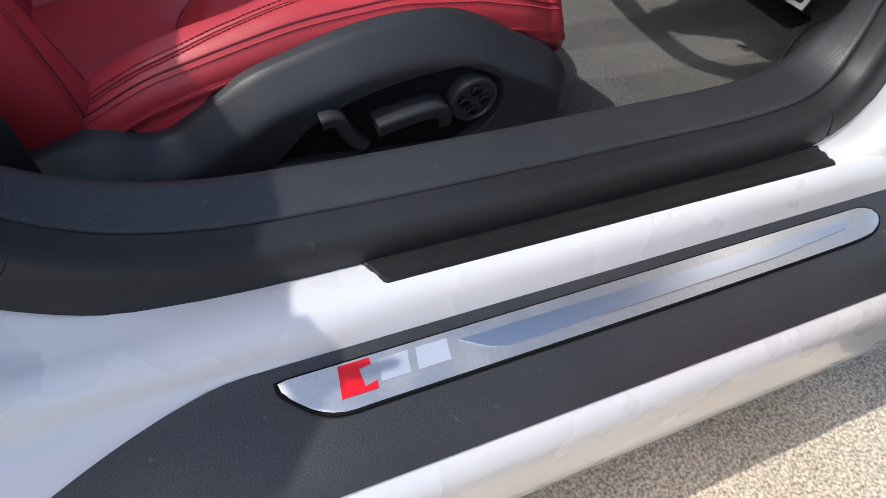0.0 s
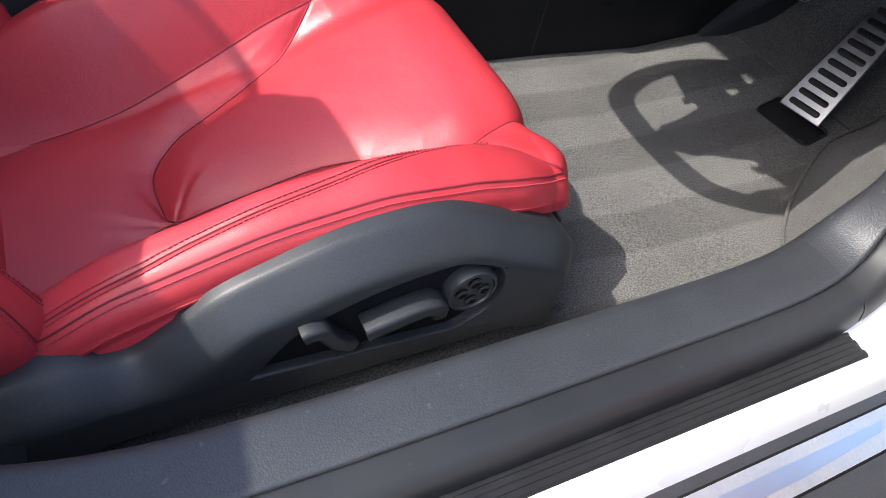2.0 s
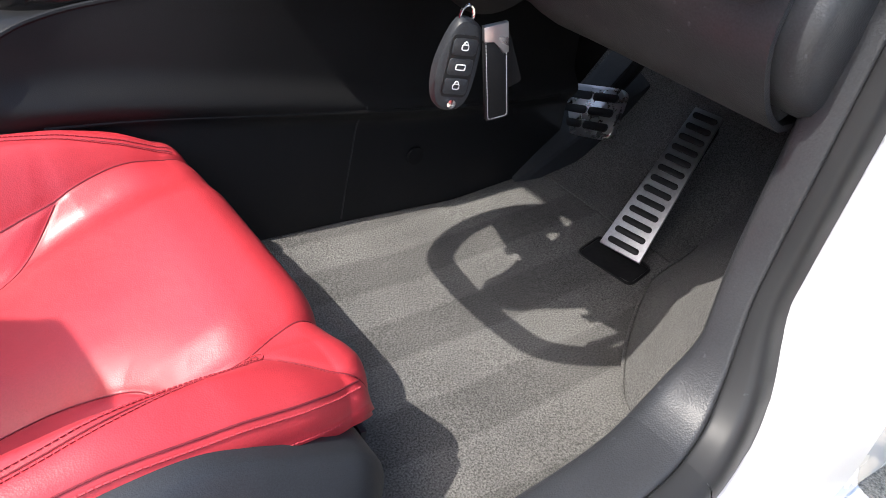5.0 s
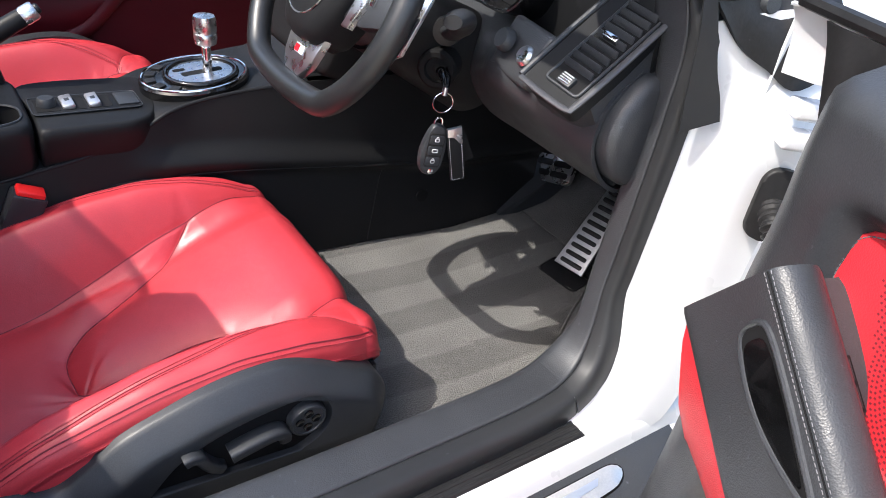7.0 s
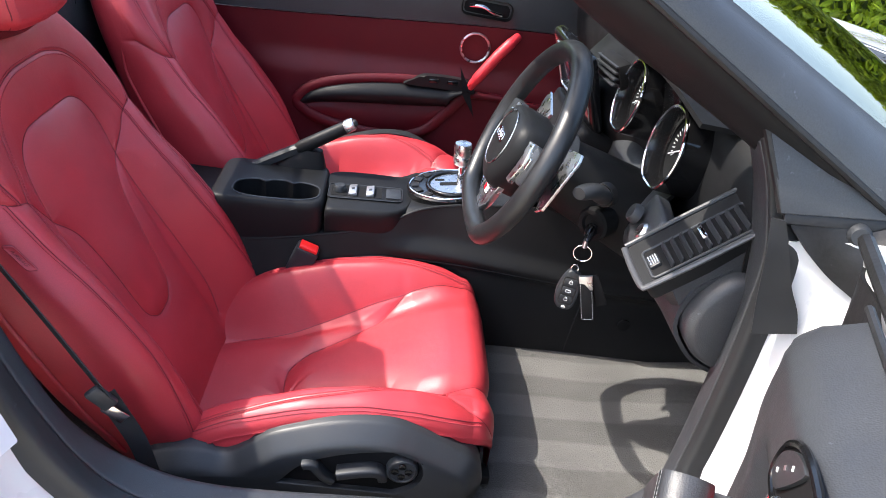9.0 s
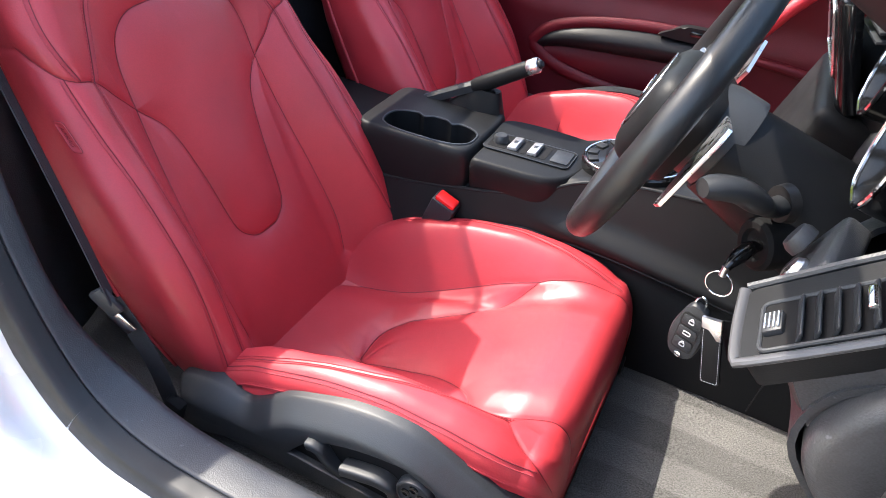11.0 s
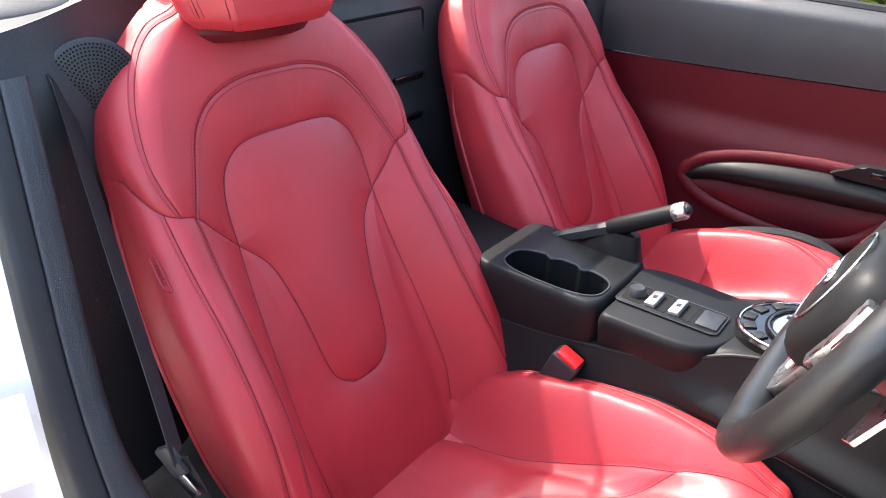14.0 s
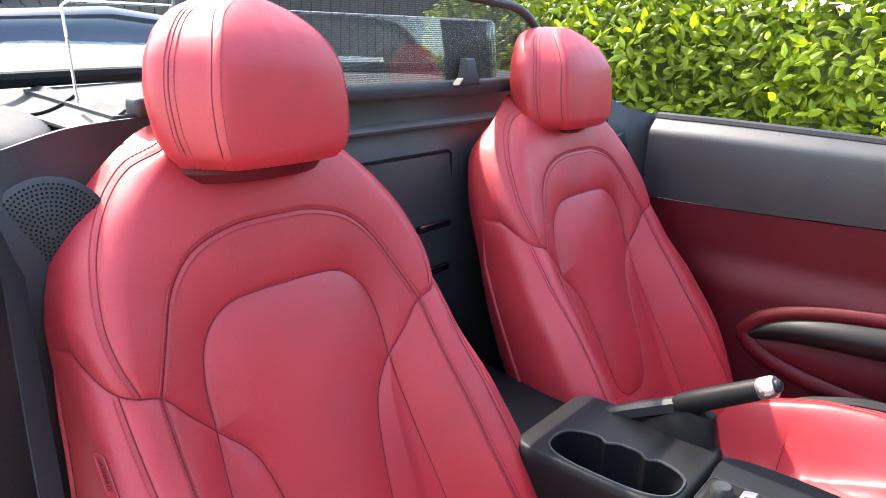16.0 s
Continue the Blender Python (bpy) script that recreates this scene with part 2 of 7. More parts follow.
def frames(pts, closed=False):
    p = np.array(pts, float)
    t = np.gradient(p, axis=0) if not closed else np.roll(p, -1, 0) - np.roll(p, 1, 0)
    t /= np.linalg.norm(t, axis=1)[:, None]
    up = np.array([0, 0, 1.0]) if abs(t[0][2]) < 0.9 else np.array([1.0, 0, 0])
    out = []
    for k in t:
        a = np.cross(k, up)
        a /= np.linalg.norm(a)
        b = np.cross(a, k)
        up = b
        out.append((a, b))
    return p, out


def tube(pts, r, seg=10, closed=False, caps=True, bm=None, flat=1.0):
    p, fr = frames(pts, closed)
    rr = np.broadcast_to(np.array(r, float), (len(p),))
    rings = [[c + q * (a * math.cos(w) + b * math.sin(w) * flat) for w in np.linspace(0, 2 * math.pi, seg, endpoint=False)] for c, (a, b), q in zip(p, fr, rr)]
    if closed:
        rings.append(rings[0])
    return loft(rings, True, caps and not closed, bm)


def lathe(profile, m, seg=32, bm=None):
    """Profile of (radius, height) turned round the z axis of the pose m."""
    rings = [[m @ Vector((r * math.cos(w), r * math.sin(w), z)) for w in np.linspace(0, 2 * math.pi, seg, endpoint=False)] for r, z in profile]
    return loft(rings, True, True, bm)


def box(size, m, bevel=0.004, seg=2, bm=None):
    b = bmesh.new()
    bmesh.ops.create_cube(b, size=1)
    bmesh.ops.scale(b, vec=size, verts=b.verts)
    if bevel:
        bmesh.ops.bevel(b, geom=b.edges[:], offset=bevel, segments=seg, profile=0.5, affect="EDGES")
    bmesh.ops.transform(b, matrix=m, verts=b.verts)
    return join(bm, b)


def join(dst, src):
    if dst is None:
        return src
    me = bpy.data.meshes.new("tmp")
    src.to_mesh(me)
    src.free()
    dst.from_mesh(me)
    bpy.data.meshes.remove(me)
    return dst


def prism(outline, depth, m, bevel=0.0, seg=2, bm=None):
    """A flat outline in the xy plane of the pose m, thickened along its z from 0 to depth."""
    b = bmesh.new()
    lo = [b.verts.new((x, y, 0)) for x, y in outline]
    hi = [b.verts.new((x, y, depth)) for x, y in outline]
    b.faces.new(lo), b.faces.new(hi)
    rim = []
    for i in range(len(lo)):
        j = (i + 1) % len(lo)
        b.faces.new((lo[i], lo[j], hi[j], hi[i]))
    if bevel:
        edges = [e for e in b.edges if all(v in hi for v in e.verts)]
        bmesh.ops.bevel(b, geom=edges, offset=bevel, segments=seg, profile=0.5, affect="EDGES")
    bmesh.ops.recalc_face_normals(b, faces=b.faces)
    bmesh.ops.transform(b, matrix=m, verts=b.verts)
    return join(bm, b)


def rounded(w, h, r, n=6):
    """A rounded rectangle round the origin."""
    out = []
    for cx, cy, a0 in ((w / 2 - r, h / 2 - r, 0), (-w / 2 + r, h / 2 - r, 90), (-w / 2 + r, -h / 2 + r, 180), (w / 2 - r, -h / 2 + r, 270)):
        for a in np.linspace(a0, a0 + 90, n):
            out.append((cx + r * math.cos(radians(a)), cy + r * math.sin(radians(a))))
    return out


def sheet(fn, nu, nv, bm=None, wrap=False):
    """A surface fn(u, v), u and v from 0 to 1."""
    rings = [[fn(u, v) for u in np.linspace(0, 1, nu, endpoint=not wrap)] for v in np.linspace(0, 1, nv)]
    return loft(rings, wrap, False, bm)


def thicken(bm, d):
    bmesh.ops.recalc_face_normals(bm, faces=bm.faces)
    bmesh.ops.solidify(bm, geom=bm.faces[:], thickness=d)
    return bm


def basis(o, x, y):
    """A pose with its x axis along x and its y axis near y, at o."""
    x = Vector(x).normalized()
    z = x.cross(Vector(y)).normalized()
    y = z.cross(x)
    return Matrix(((x.x, y.x, z.x, o[0]), (x.y, y.y, z.y, o[1]), (x.z, y.z, z.z, o[2]), (0, 0, 0, 1)))


def curve(x, xs, ys):
    """A smooth run through the given values that never overshoots them (monotone cubic)."""
    xs, ys = np.asarray(xs, float), np.asarray(ys, float)
    h, d = np.diff(xs), np.diff(ys) / np.diff(xs)
    m = np.zeros(len(xs))
    for i in range(1, len(xs) - 1):
        if d[i - 1] * d[i] > 0:
            w1, w2 = 2 * h[i] + h[i - 1], h[i] + 2 * h[i - 1]
            m[i] = (w1 + w2) / (w1 / d[i - 1] + w2 / d[i])
    m[0], m[-1] = d[0], d[-1]
    v = np.clip(np.asarray(x, float), xs[0], xs[-1])
    i = np.clip(np.searchsorted(xs, v, side="right") - 1, 0, len(xs) - 2)
    t = (v - xs[i]) / h[i]
    return ys[i] * (1 + 2 * t) * (1 - t) ** 2 + m[i] * h[i] * t * (1 - t) ** 2 + ys[i + 1] * t * t * (3 - 2 * t) + m[i + 1] * h[i] * t * t * (t - 1)


def smooth(a, b, x):
    t = np.clip((x - a) / (b - a), 0, 1)
    return t * t * (3 - 2 * t)


def dashes(curve, step, length, r, bm, lift=0.0, normal=None):
    """Sewing stitches along a curve of points."""
    c = np.array(curve, float)
    s = np.r_[0, np.cumsum(np.linalg.norm(np.diff(c, axis=0), axis=1))]
    for a in np.arange(0, s[-1] - length, step):
        p, q = (np.array([np.interp(w, s, c[:, k]) for k in range(3)]) for w in (a, a + length))
        d = (q - p) / (np.linalg.norm(q - p) + 1e-9)
        e1 = np.cross(d, [0.3, 0.5, 0.8])
        e1 /= np.linalg.norm(e1)
        e2 = np.cross(d, e1)
        ra = [bm.verts.new(tuple(p + r * v)) for v in (e1, e2, -e1, -e2)]
        rb = [bm.verts.new(tuple(q + r * v)) for v in (e1, e2, -e1, -e2)]
        for i in range(4):
            j = (i + 1) % 4
            bm.faces.new((ra[i], ra[j], rb[j], rb[i]))
        bm.faces.new(ra), bm.faces.new(rb[::-1])
    return bm
# ---- the shape of a seat: lateral offset q from its middle (outboard negative), forward x, height z ----
def back_mid(z):
    return curve(z, [0.26, 0.38, 0.47, 0.60, 0.712, 0.80, 0.90, 0.97, 1.02, 1.05], [-0.185, -0.236, -0.282, -0.344, -0.391, -0.421, -0.453, -0.477, -0.505, -0.535])


def back_half(z):
    return curve(z, [0.26, 0.36, 0.46, 0.56, 0.66, 0.74, 0.78, 0.84, 0.90, 0.95, 0.99, 1.02, 1.04, 1.05], [0.228, 0.267, 0.287, 0.291, 0.285, 0.272, 0.268, 0.264, 0.248, 0.219, 0.180, 0.142, 0.10, 0.06])


def back_rise(z):
    return curve(z, [0.26, 0.38, 0.53, 0.65, 0.75, 0.85, 0.95, 1.05], [0.06, 0.092, 0.102, 0.078, 0.040, 0.020, 0.004, 0.0])


def back_front(q, z):
    a = np.abs(q)
    lift = back_rise(z) * smooth(0.125, 0.235, a)
    puff = 0.014 * np.exp(-((a / 0.105) ** 2)) * smooth(0.38, 0.60, z) * (1 - smooth(0.74, 0.93, z))
    return back_mid(z) + lift + puff - 0.012 * smooth(0.90, 1.0, z) * (a / 0.2) ** 2


def cushion_mid(x):
    return curve(x, [-0.26, -0.15, -0.04, 0.06, 0.14, 0.22, 0.28, 0.32, 0.345, 0.36], [0.300, 0.312, 0.332, 0.360, 0.389, 0.423, 0.444, 0.448, 0.436, 0.400])


def cushion_rise(x):
    return curve(x, [-0.26, -0.18, -0.10, 0.0, 0.10, 0.20, 0.27, 0.32, 0.36], [0.05, 0.095, 0.128, 0.138, 0.123, 0.078, 0.036, 0.012, 0.0])


def cushion_half(x):
    return curve(x, [-0.26, -0.15, 0.0, 0.15, 0.25, 0.30, 0.335, 0.36], [0.235, 0.258, 0.262, 0.262, 0.258, 0.248, 0.228, 0.19])


def cushion_top(q, x):
    a = np.abs(q)
    lift = cushion_rise(x) * smooth(0.125, 0.215, a) * np.where(np.asarray(q) > 0, 0.90, 1.0)
    puff = 0.010 * (1 - smooth(0.10, 0.16, a)) * smooth(-0.06, 0.0, x)
    return cushion_mid(x) + lift + puff


# Seams on the backrest as (q, z) of one half, mirrored: name, run, pillow depth, stitch rows.
BACK_SEAMS = [
    ("horseshoe", [(0.0, 0.938), (0.06, 0.935), (0.115, 0.918), (0.152, 0.885), (0.176, 0.839), (0.201, 0.786)], 0.0015, (-0.0055, 0.0055)),
    ("side", [(0.100, 1.030), (0.117, 1.022), (0.162, 1.004), (0.198, 0.970), (0.225, 0.921), (0.237, 0.870), (0.234, 0.832), (0.222, 0.797)], 0.0025, (0.006,)),
    ("shoulder", [(0.318, 0.862), (0.300, 0.845), (0.275, 0.825), (0.248, 0.804), (0.201, 0.788), (0.171, 0.756), (0.139, 0.722)], 0.004, ()),
    ("chest", [(0.139, 0.720), (0.136, 0.782), (0.120, 0.824), (0.086, 0.849), (0.035, 0.855), (0.0, 0.855)], 0.005, ()),
    ("tongue", [(0.139, 0.722), (0.098, 0.676), (0.078, 0.600), (0.068, 0.525), (0.058, 0.490), (0.030, 0.469), (0.0, 0.466)], 0.005, ()),
    ("flank", [(0.139, 0.722), (0.146, 0.632), (0.155, 0.515), (0.158, 0.423), (0.150, 0.350)], 0.005, ()),
    ("ridge", [(0.201, 0.788), (0.204, 0.72), (0.207, 0.65), (0.210, 0.58), (0.216, 0.52), (0.226, 0.46), (0.236, 0.39)], 0.0008, (-0.003, 0.003)),
    ("edge", [(0.246, 0.803), (0.243, 0.74), (0.243, 0.66), (0.246, 0.59), (0.252, 0.52), (0.260, 0.45), (0.266, 0.38)], 0.002, (0.0055,)),
]
# Seams on the cushion as (q, x), outboard negative.
CUSHION_SEAMS = [
    ("pad", [(-0.139, 0.197), (-0.108, 0.176), (-0.087, 0.142), (-0.074, 0.099), (-0.070, 0.033), (-0.066, -0.036), (-0.033, -0.048), (0.021, -0.046), (0.056, -0.015), (0.080, 0.034), (0.108, 0.094), (0.140, 0.146), (0.168, 0.184)], 0.006, ()),
    ("crease", [(-0.075, -0.085), (-0.066, -0.040), (-0.100, -0.036), (-0.175, -0.030)], 0.005, ()),
    ("inner", [(0.130, -0.220), (0.138, -0.080), (0.150, 0.022), (0.161, 0.110), (0.170, 0.185), (0.186, 0.260), (0.195, 0.33), (0.20, 0.38)], 0.005, ()),
    ("outer", [(-0.139, 0.197), (-0.149, 0.251), (-0.136, 0.291), (-0.128, 0.325), (-0.12, 0.40)], 0.005, ()),
    ("bolster", [(-0.236, -0.160), (-0.238, -0.100), (-0.233, -0.040), (-0.226, 0.053), (-0.213, 0.133), (-0.190, 0.210), (-0.165, 0.262), (-0.149, 0.258)], 0.0012, (-0.0045, 0.0045)),
    ("corner", [(-0.165, 0.264), (-0.195, 0.284), (-0.22, 0.32), (-0.235, 0.36)], 0.004, ()),
    ("inner_bolster", [(0.228, -0.120), (0.236, 0.0), (0.232, 0.10), (0.222, 0.19), (0.212, 0.26), (0.205, 0.33)], 0.0012, (-0.0045, 0.0045)),
]




def polyline_distance(px, py, pts):
    best = np.full(np.shape(px), 9.0)
    for (ax, ay), (bx, by) in zip(pts, pts[1:]):
        dx, dy = bx - ax, by - ay
        t = np.clip(((px - ax) * dx + (py - ay) * dy) / (dx * dx + dy * dy + 1e-12), 0, 1)
        best = np.minimum(best, np.hypot(px - ax - t * dx, py - ay - t * dy))
    return best


SEAM_RUNS = {}


def seam_run(name, pts):
    if name not in SEAM_RUNS:
        SEAM_RUNS[name] = spline(pts, 26)
    return SEAM_RUNS[name]


def groove(px, py, seams, mirror):
    """Depth of the leather under its stretched surface: a sharp fold in a soft valley along each seam."""
    a = np.abs(px) if mirror else px
    soft, wide, fold = np.zeros(np.shape(px)), np.zeros(np.shape(px)), np.zeros(np.shape(px))
    for name, pts, depth, rows in seams:
        d = polyline_distance(a, py, seam_run(name, pts))
        soft = np.minimum(soft, -0.8 * depth * np.exp(-((d / 0.009) ** 1.3)))
        wide = np.minimum(wide, -1.9 * max(0.0, depth - 0.0015) * np.exp(-((d / 0.030) ** 2)))
        fold = np.minimum(fold, -0.0018 * np.exp(-((d / 0.0026) ** 2)))
    return soft + wide + fold


def skin(points, closed, name, mat, parent, label):
    """A fine grid of points (rows, columns, 3) as one smooth mesh."""
    n, m = points.shape[:2]
    i, j = np.meshgrid(np.arange(n - 1), np.arange(m if closed else m - 1), indexing="ij")
    j2 = (j + 1) % m
    quads = np.stack([i * m + j, i * m + j2, (i + 1) * m + j2, (i + 1) * m + j], -1).reshape(-1, 4)
    root = top_of(parent)
    me = bpy.data.meshes.new(name)
    v = points.reshape(-1, 3) - np.array(root.location)
    me.from_pydata(v.tolist(), [], quads.tolist() + ([list(range(m))[::-1], list(range((n - 1) * m, n * m))] if closed else []))
    me.polygons.foreach_set("use_smooth", [True] * len(me.polygons))
    bm = bmesh.new()
    bm.from_mesh(me)
    bmesh.ops.recalc_face_normals(bm, faces=bm.faces)
    bm.to_mesh(me)
    bm.free()
    me.materials.append(mat)
    ob = new(name, me)
    ob.parent = parent
    return tagged(ob, label)


ROLL = 0.045


def back_point(s, z, yc, off=0.0, grooved=True):
    """Points of the backrest: s runs across the front and on round the rolled edge."""
    s, z = np.broadcast_arrays(np.asarray(s, float), np.asarray(z, float))
    w = back_half(z)
    r = np.minimum(ROLL, w * 0.5)
    flat = w - r
    a = np.clip((np.abs(s) - flat) / r, 0, math.pi / 2)
    q = np.minimum(np.abs(s), flat)
    h = off + (groove(s, z, BACK_SEAMS, True) if grooved else 0)
    x = back_front(q, z) - 1.25 * r * (1 - np.cos(a)) + h * np.cos(a)
    y = q + r * np.sin(a) + h * np.sin(a)
    over = np.maximum(np.abs(s) - flat - r * math.pi / 2, 0)
    return np.stack([x - over, yc + np.sign(s) * y, z], -1)


def seat_back(yc, parent):
    """Closed shell of the backrest: front, rolled edges, sides and a plain rear."""
    zs = np.r_[np.linspace(0.27, 0.93, 300), np.linspace(0.932, 1.05, 60)]
    rows = []
    for z in zs:
        w = float(back_half(z))
        r = min(ROLL, w * 0.5)
        lim = w - r + r * math.pi / 2
        s = np.r_[np.linspace(-lim, -(w - r), 34)[:-1], np.linspace(-(w - r), w - r, 240), np.linspace(w - r, lim, 34)[1:]]
        front = back_point(s, np.full_like(s, z), yc)
        depth = 0.125 - 0.075 * float(smooth(0.93, 1.05, z))
        back_x = float(back_mid(z)) - depth
        side = []
        for e, sg in ((front[-1], 1), (front[0], -1)):
            xe = e[0]
            side.append([(xe - (xe - back_x) * k, yc + sg * (w + b), z) for k, b in ((0.3, 0.001), (0.55, -0.004), (0.8, -0.014), (0.93, -0.030), (1.0, -0.06))])
        rows.append(np.vstack([front, side[0], [(back_x - 0.006, yc, z)], side[1][::-1]]))
    return skin(np.array(rows), True, "backrest", RED, parent, "red leather backrest with horseshoe seams and side bolsters")


CROWN, NOSE = 0.312, 0.048


def cushion_point(s, t, yc, side, off=0.0, grooved=True):
    """Points of the cushion: s across and round the bolsters, t along it and down over the nose."""
    s, t = np.broadcast_arrays(np.asarray(s, float), np.asarray(t, float))
    b = np.clip((t - CROWN) / NOSE, 0, math.pi / 2)
    x0 = np.minimum(t, CROWN)
    x = x0 + NOSE * np.sin(b)
    w = cushion_half(x0) - 0.040 * (1 - np.cos(b)) * 1.3
    r = 0.034
    a = np.clip((np.abs(s) - (w - r)) / r, 0, math.pi / 2)
    q = np.minimum(np.abs(s), w - r)
    h = off + (groove(s, t, CUSHION_SEAMS, False) if grooved else 0)
    over = np.maximum(t - CROWN - NOSE * math.pi / 2, 0)
    z = cushion_top(np.sign(s) * q, x0) - (0.022 if side > 0 else 0.0) - 0.055 * (1 - np.cos(b)) - over - r * (1 - np.cos(a)) + h * np.cos(a) * np.cos(b)
    x = x + h * np.cos(a) * np.sin(b)
    y = q + (r + h) * np.sin(a)
    return np.stack([x, yc - side * np.sign(s) * y, z], -1)


def seat_cushion(yc, side, parent, creased):
    """Cushion top, rolled bolsters, nose and skirt."""
    ts = np.r_[np.linspace(-0.26, 0.30, 250), np.linspace(0.302, 0.44, 60)]
    rows = []
    r = 0.034
    for t in ts:
        b = min(max((t - CROWN) / NOSE, 0), math.pi / 2)
        w = float(cushion_half(min(t, CROWN))) - 0.040 * (1 - math.cos(b)) * 1.3
        lim = w - r + r * math.pi / 2
        s = np.r_[np.linspace(-lim, -(w - r), 22)[:-1], np.linspace(-(w - r), w - r, 220), np.linspace(w - r, lim, 22)[1:]]
        top = cushion_point(s, np.full_like(s, t), yc, side)
        if creased:
            for k, p in enumerate(top):
                f = float(smooth(0.19, 0.10, abs(p[1] - yc))) * float(smooth(0.30, 0.15, abs(t - 0.05)))
                wave = noise.noise(Vector((p[0] * 5, (p[1] - yc) * 26 + 3 * math.sin(p[0] * 14), 2.0)))
                p[2] -= 0.0022 * f * max(0.0, 1 - abs(wave) * 5)
        else:
            # short creases that fan out from the pad's corner
            for p in top:
                dx, dq = p[0] + 0.040, (p[1] - yc) * -side + 0.066
                far = math.hypot(dx, dq)
                if far < 0.14:
                    p[2] -= 0.0035 * math.exp(-((far / 0.060) ** 2)) * max(0.0, math.sin(7 * math.atan2(dq, dx) + 9 * far + 0.6)) ** 2
        low = max(0.30, float(cushion_mid(min(t, CROWN))) - 0.05)
        skirt = []
        for e, sg in ((top[-1], -side), (top[0], side)):
            lo = min(low, e[2] - 0.03)
            skirt.append([(e[0], yc + sg * (w + d), zz) for d, zz in ((0.003, e[2] - 0.004), (-0.003, e[2] - 0.008), (0.002, e[2] - 0.013), (-0.010, lo))])
        rows.append(np.vstack([top, skirt[0], skirt[1][::-1]]))
    return skin(np.array(rows), True, "cushion", RED, parent, "red leather seat cushion with raised bolsters")


def sew(place, pts, bm, shifts):
    """Rows of stitches beside a seam, shifts metres from it."""
    c = spline(pts, 140)
    t = np.gradient(c, axis=0)
    t /= np.linalg.norm(t, axis=1)[:, None] + 1e-9
    n = np.stack([-t[:, 1], t[:, 0]], 1)
    for s in shifts:
        k = c + s * n
        dashes(place(k[:, 0], k[:, 1], 0.0009), 0.0050, 0.0036, 0.0009, bm)


def seam_cord(place, pts, parent, rows=()):
    """A dark cord for the shade in one seam's fold, with its thread where it is top-stitched."""
    c = spline(pts, 120)
    cord = part("seam", tube(place(c[:, 0], c[:, 1], 0.0006), 0.0008, 5), SEAM, parent, "dark cord for the shade in the seam's fold")
    if rows:
        bm = bmesh.new()
        sew(place, pts, bm, rows)
        tagged(part("stitching", bm, THREAD, parent, "red sewing thread"), kind="stuff")
    return cord


def head_ring(v, yc, n=96):
    """One level of the headrest, v from its foot (0) to its crown (1)."""
    z = 1.006 + 0.188 * v
    arch = float(curve(v, [0, 0.08, 0.22, 0.42, 0.60, 0.76, 0.88, 0.95, 0.985, 1.0], [0.80, 0.90, 0.97, 1.0, 0.965, 0.84, 0.64, 0.43, 0.24, 0.02]))
    w = 0.134 * arch
    foot = 1 - 0.16 * max(0.0, 1 - v / 0.14) ** 2
    front = -0.418 - 0.030 * v * v - 0.050 * max(0.0, (v - 0.55) / 0.45) ** 2.2 - 0.012 * max(0.0, 1 - v / 0.12) ** 2
    depth = 0.135 * (0.25 + 0.75 * arch) * foot
    # plan: wide, gently bowed front panel, flanks slanting back, rounded rear
    pw = w * (0.74 - 0.08 * v)
    half = spline([(0.013, 0.0), (0.011, pw * 0.5), (0.006, pw * 0.88), (0.001, pw * 0.98), (-0.006, pw * 1.01), (-0.010 - 0.20 * depth, pw + (w - pw) * 0.62), (-0.48 * depth, w), (-0.74 * depth, w * 0.88), (-0.93 * depth, w * 0.60), (-depth, 0.0)], n // 2)
    pts = [(front + a, b) for a, b in half] + [(front + a, -b) for a, b in half[::-1][1:-1]]
    return np.array([(a, yc + b, z) for a, b in pts]), front, pw, w, depth, z


def headrest(yc, parent, shift=(0.0, 0.0)):
    vs = np.r_[np.linspace(0, 0.12, 14), np.linspace(0.135, 0.9, 44), np.linspace(0.91, 1.0, 16)]
    move = np.array([shift[0], 0.0, shift[1]])
    hr = skin(np.array([head_ring(v, yc)[0] + move for v in vs]), True, "headrest", RED, parent, "red leather headrest cushion with stitched side seams")
    for sg in (-1, 1):
        for kind_ in ("front", "flank"):
            pts, rows = [], ([], [])
            for v in np.linspace(0.005, 0.985, 60):
                ring, front, pw, w, depth, z = head_ring(v, yc)
                half = ring[: len(ring) // 2 + 1]
                top_k = int(np.argmax(half[:, 1]))
                ys_, xs_ = half[: top_k + 1, 1] - yc, half[: top_k + 1, 0]
                yy = pw if kind_ == "front" else pw + (w - pw) * 0.70
                at = lambda q, o: (float(np.interp(q, ys_, xs_)) + o, yc + sg * q, z)
                pts.append(at(yy, -0.0004))
                for row, o in zip(rows, (-0.0055, 0.0055)):
                    row.append(at(min(yy + o * (1.0 if kind_ == "front" else 0.6), w * 0.97), 0.0005))
            part("seam", tube(spline(pts[::6] + pts[-1:], 60) + move, 0.0010, 5), SEAM, hr, "dark cord for the shade in the seam's fold")
            bm = bmesh.new()
            for row in rows[:1] if kind_ == "front" else rows:
                dashes(spline(row[::6] + row[-1:], 80) + move, 0.0050, 0.0036, 0.0009, bm)
            tagged(part("stitching", bm, THREAD, hr, "red sewing thread"), kind="stuff")
    part("headrest_plinth", lathe([(0.001, 0.0), (0.075, 0.0), (0.085, 0.012), (0.08, 0.03), (0.001, 0.032)], pose(-0.490 + shift[0], yc, 0.985 + shift[1]) @ Matrix.Diagonal((0.55, 1.2, 1, 1))), RED_SHADED, parent)


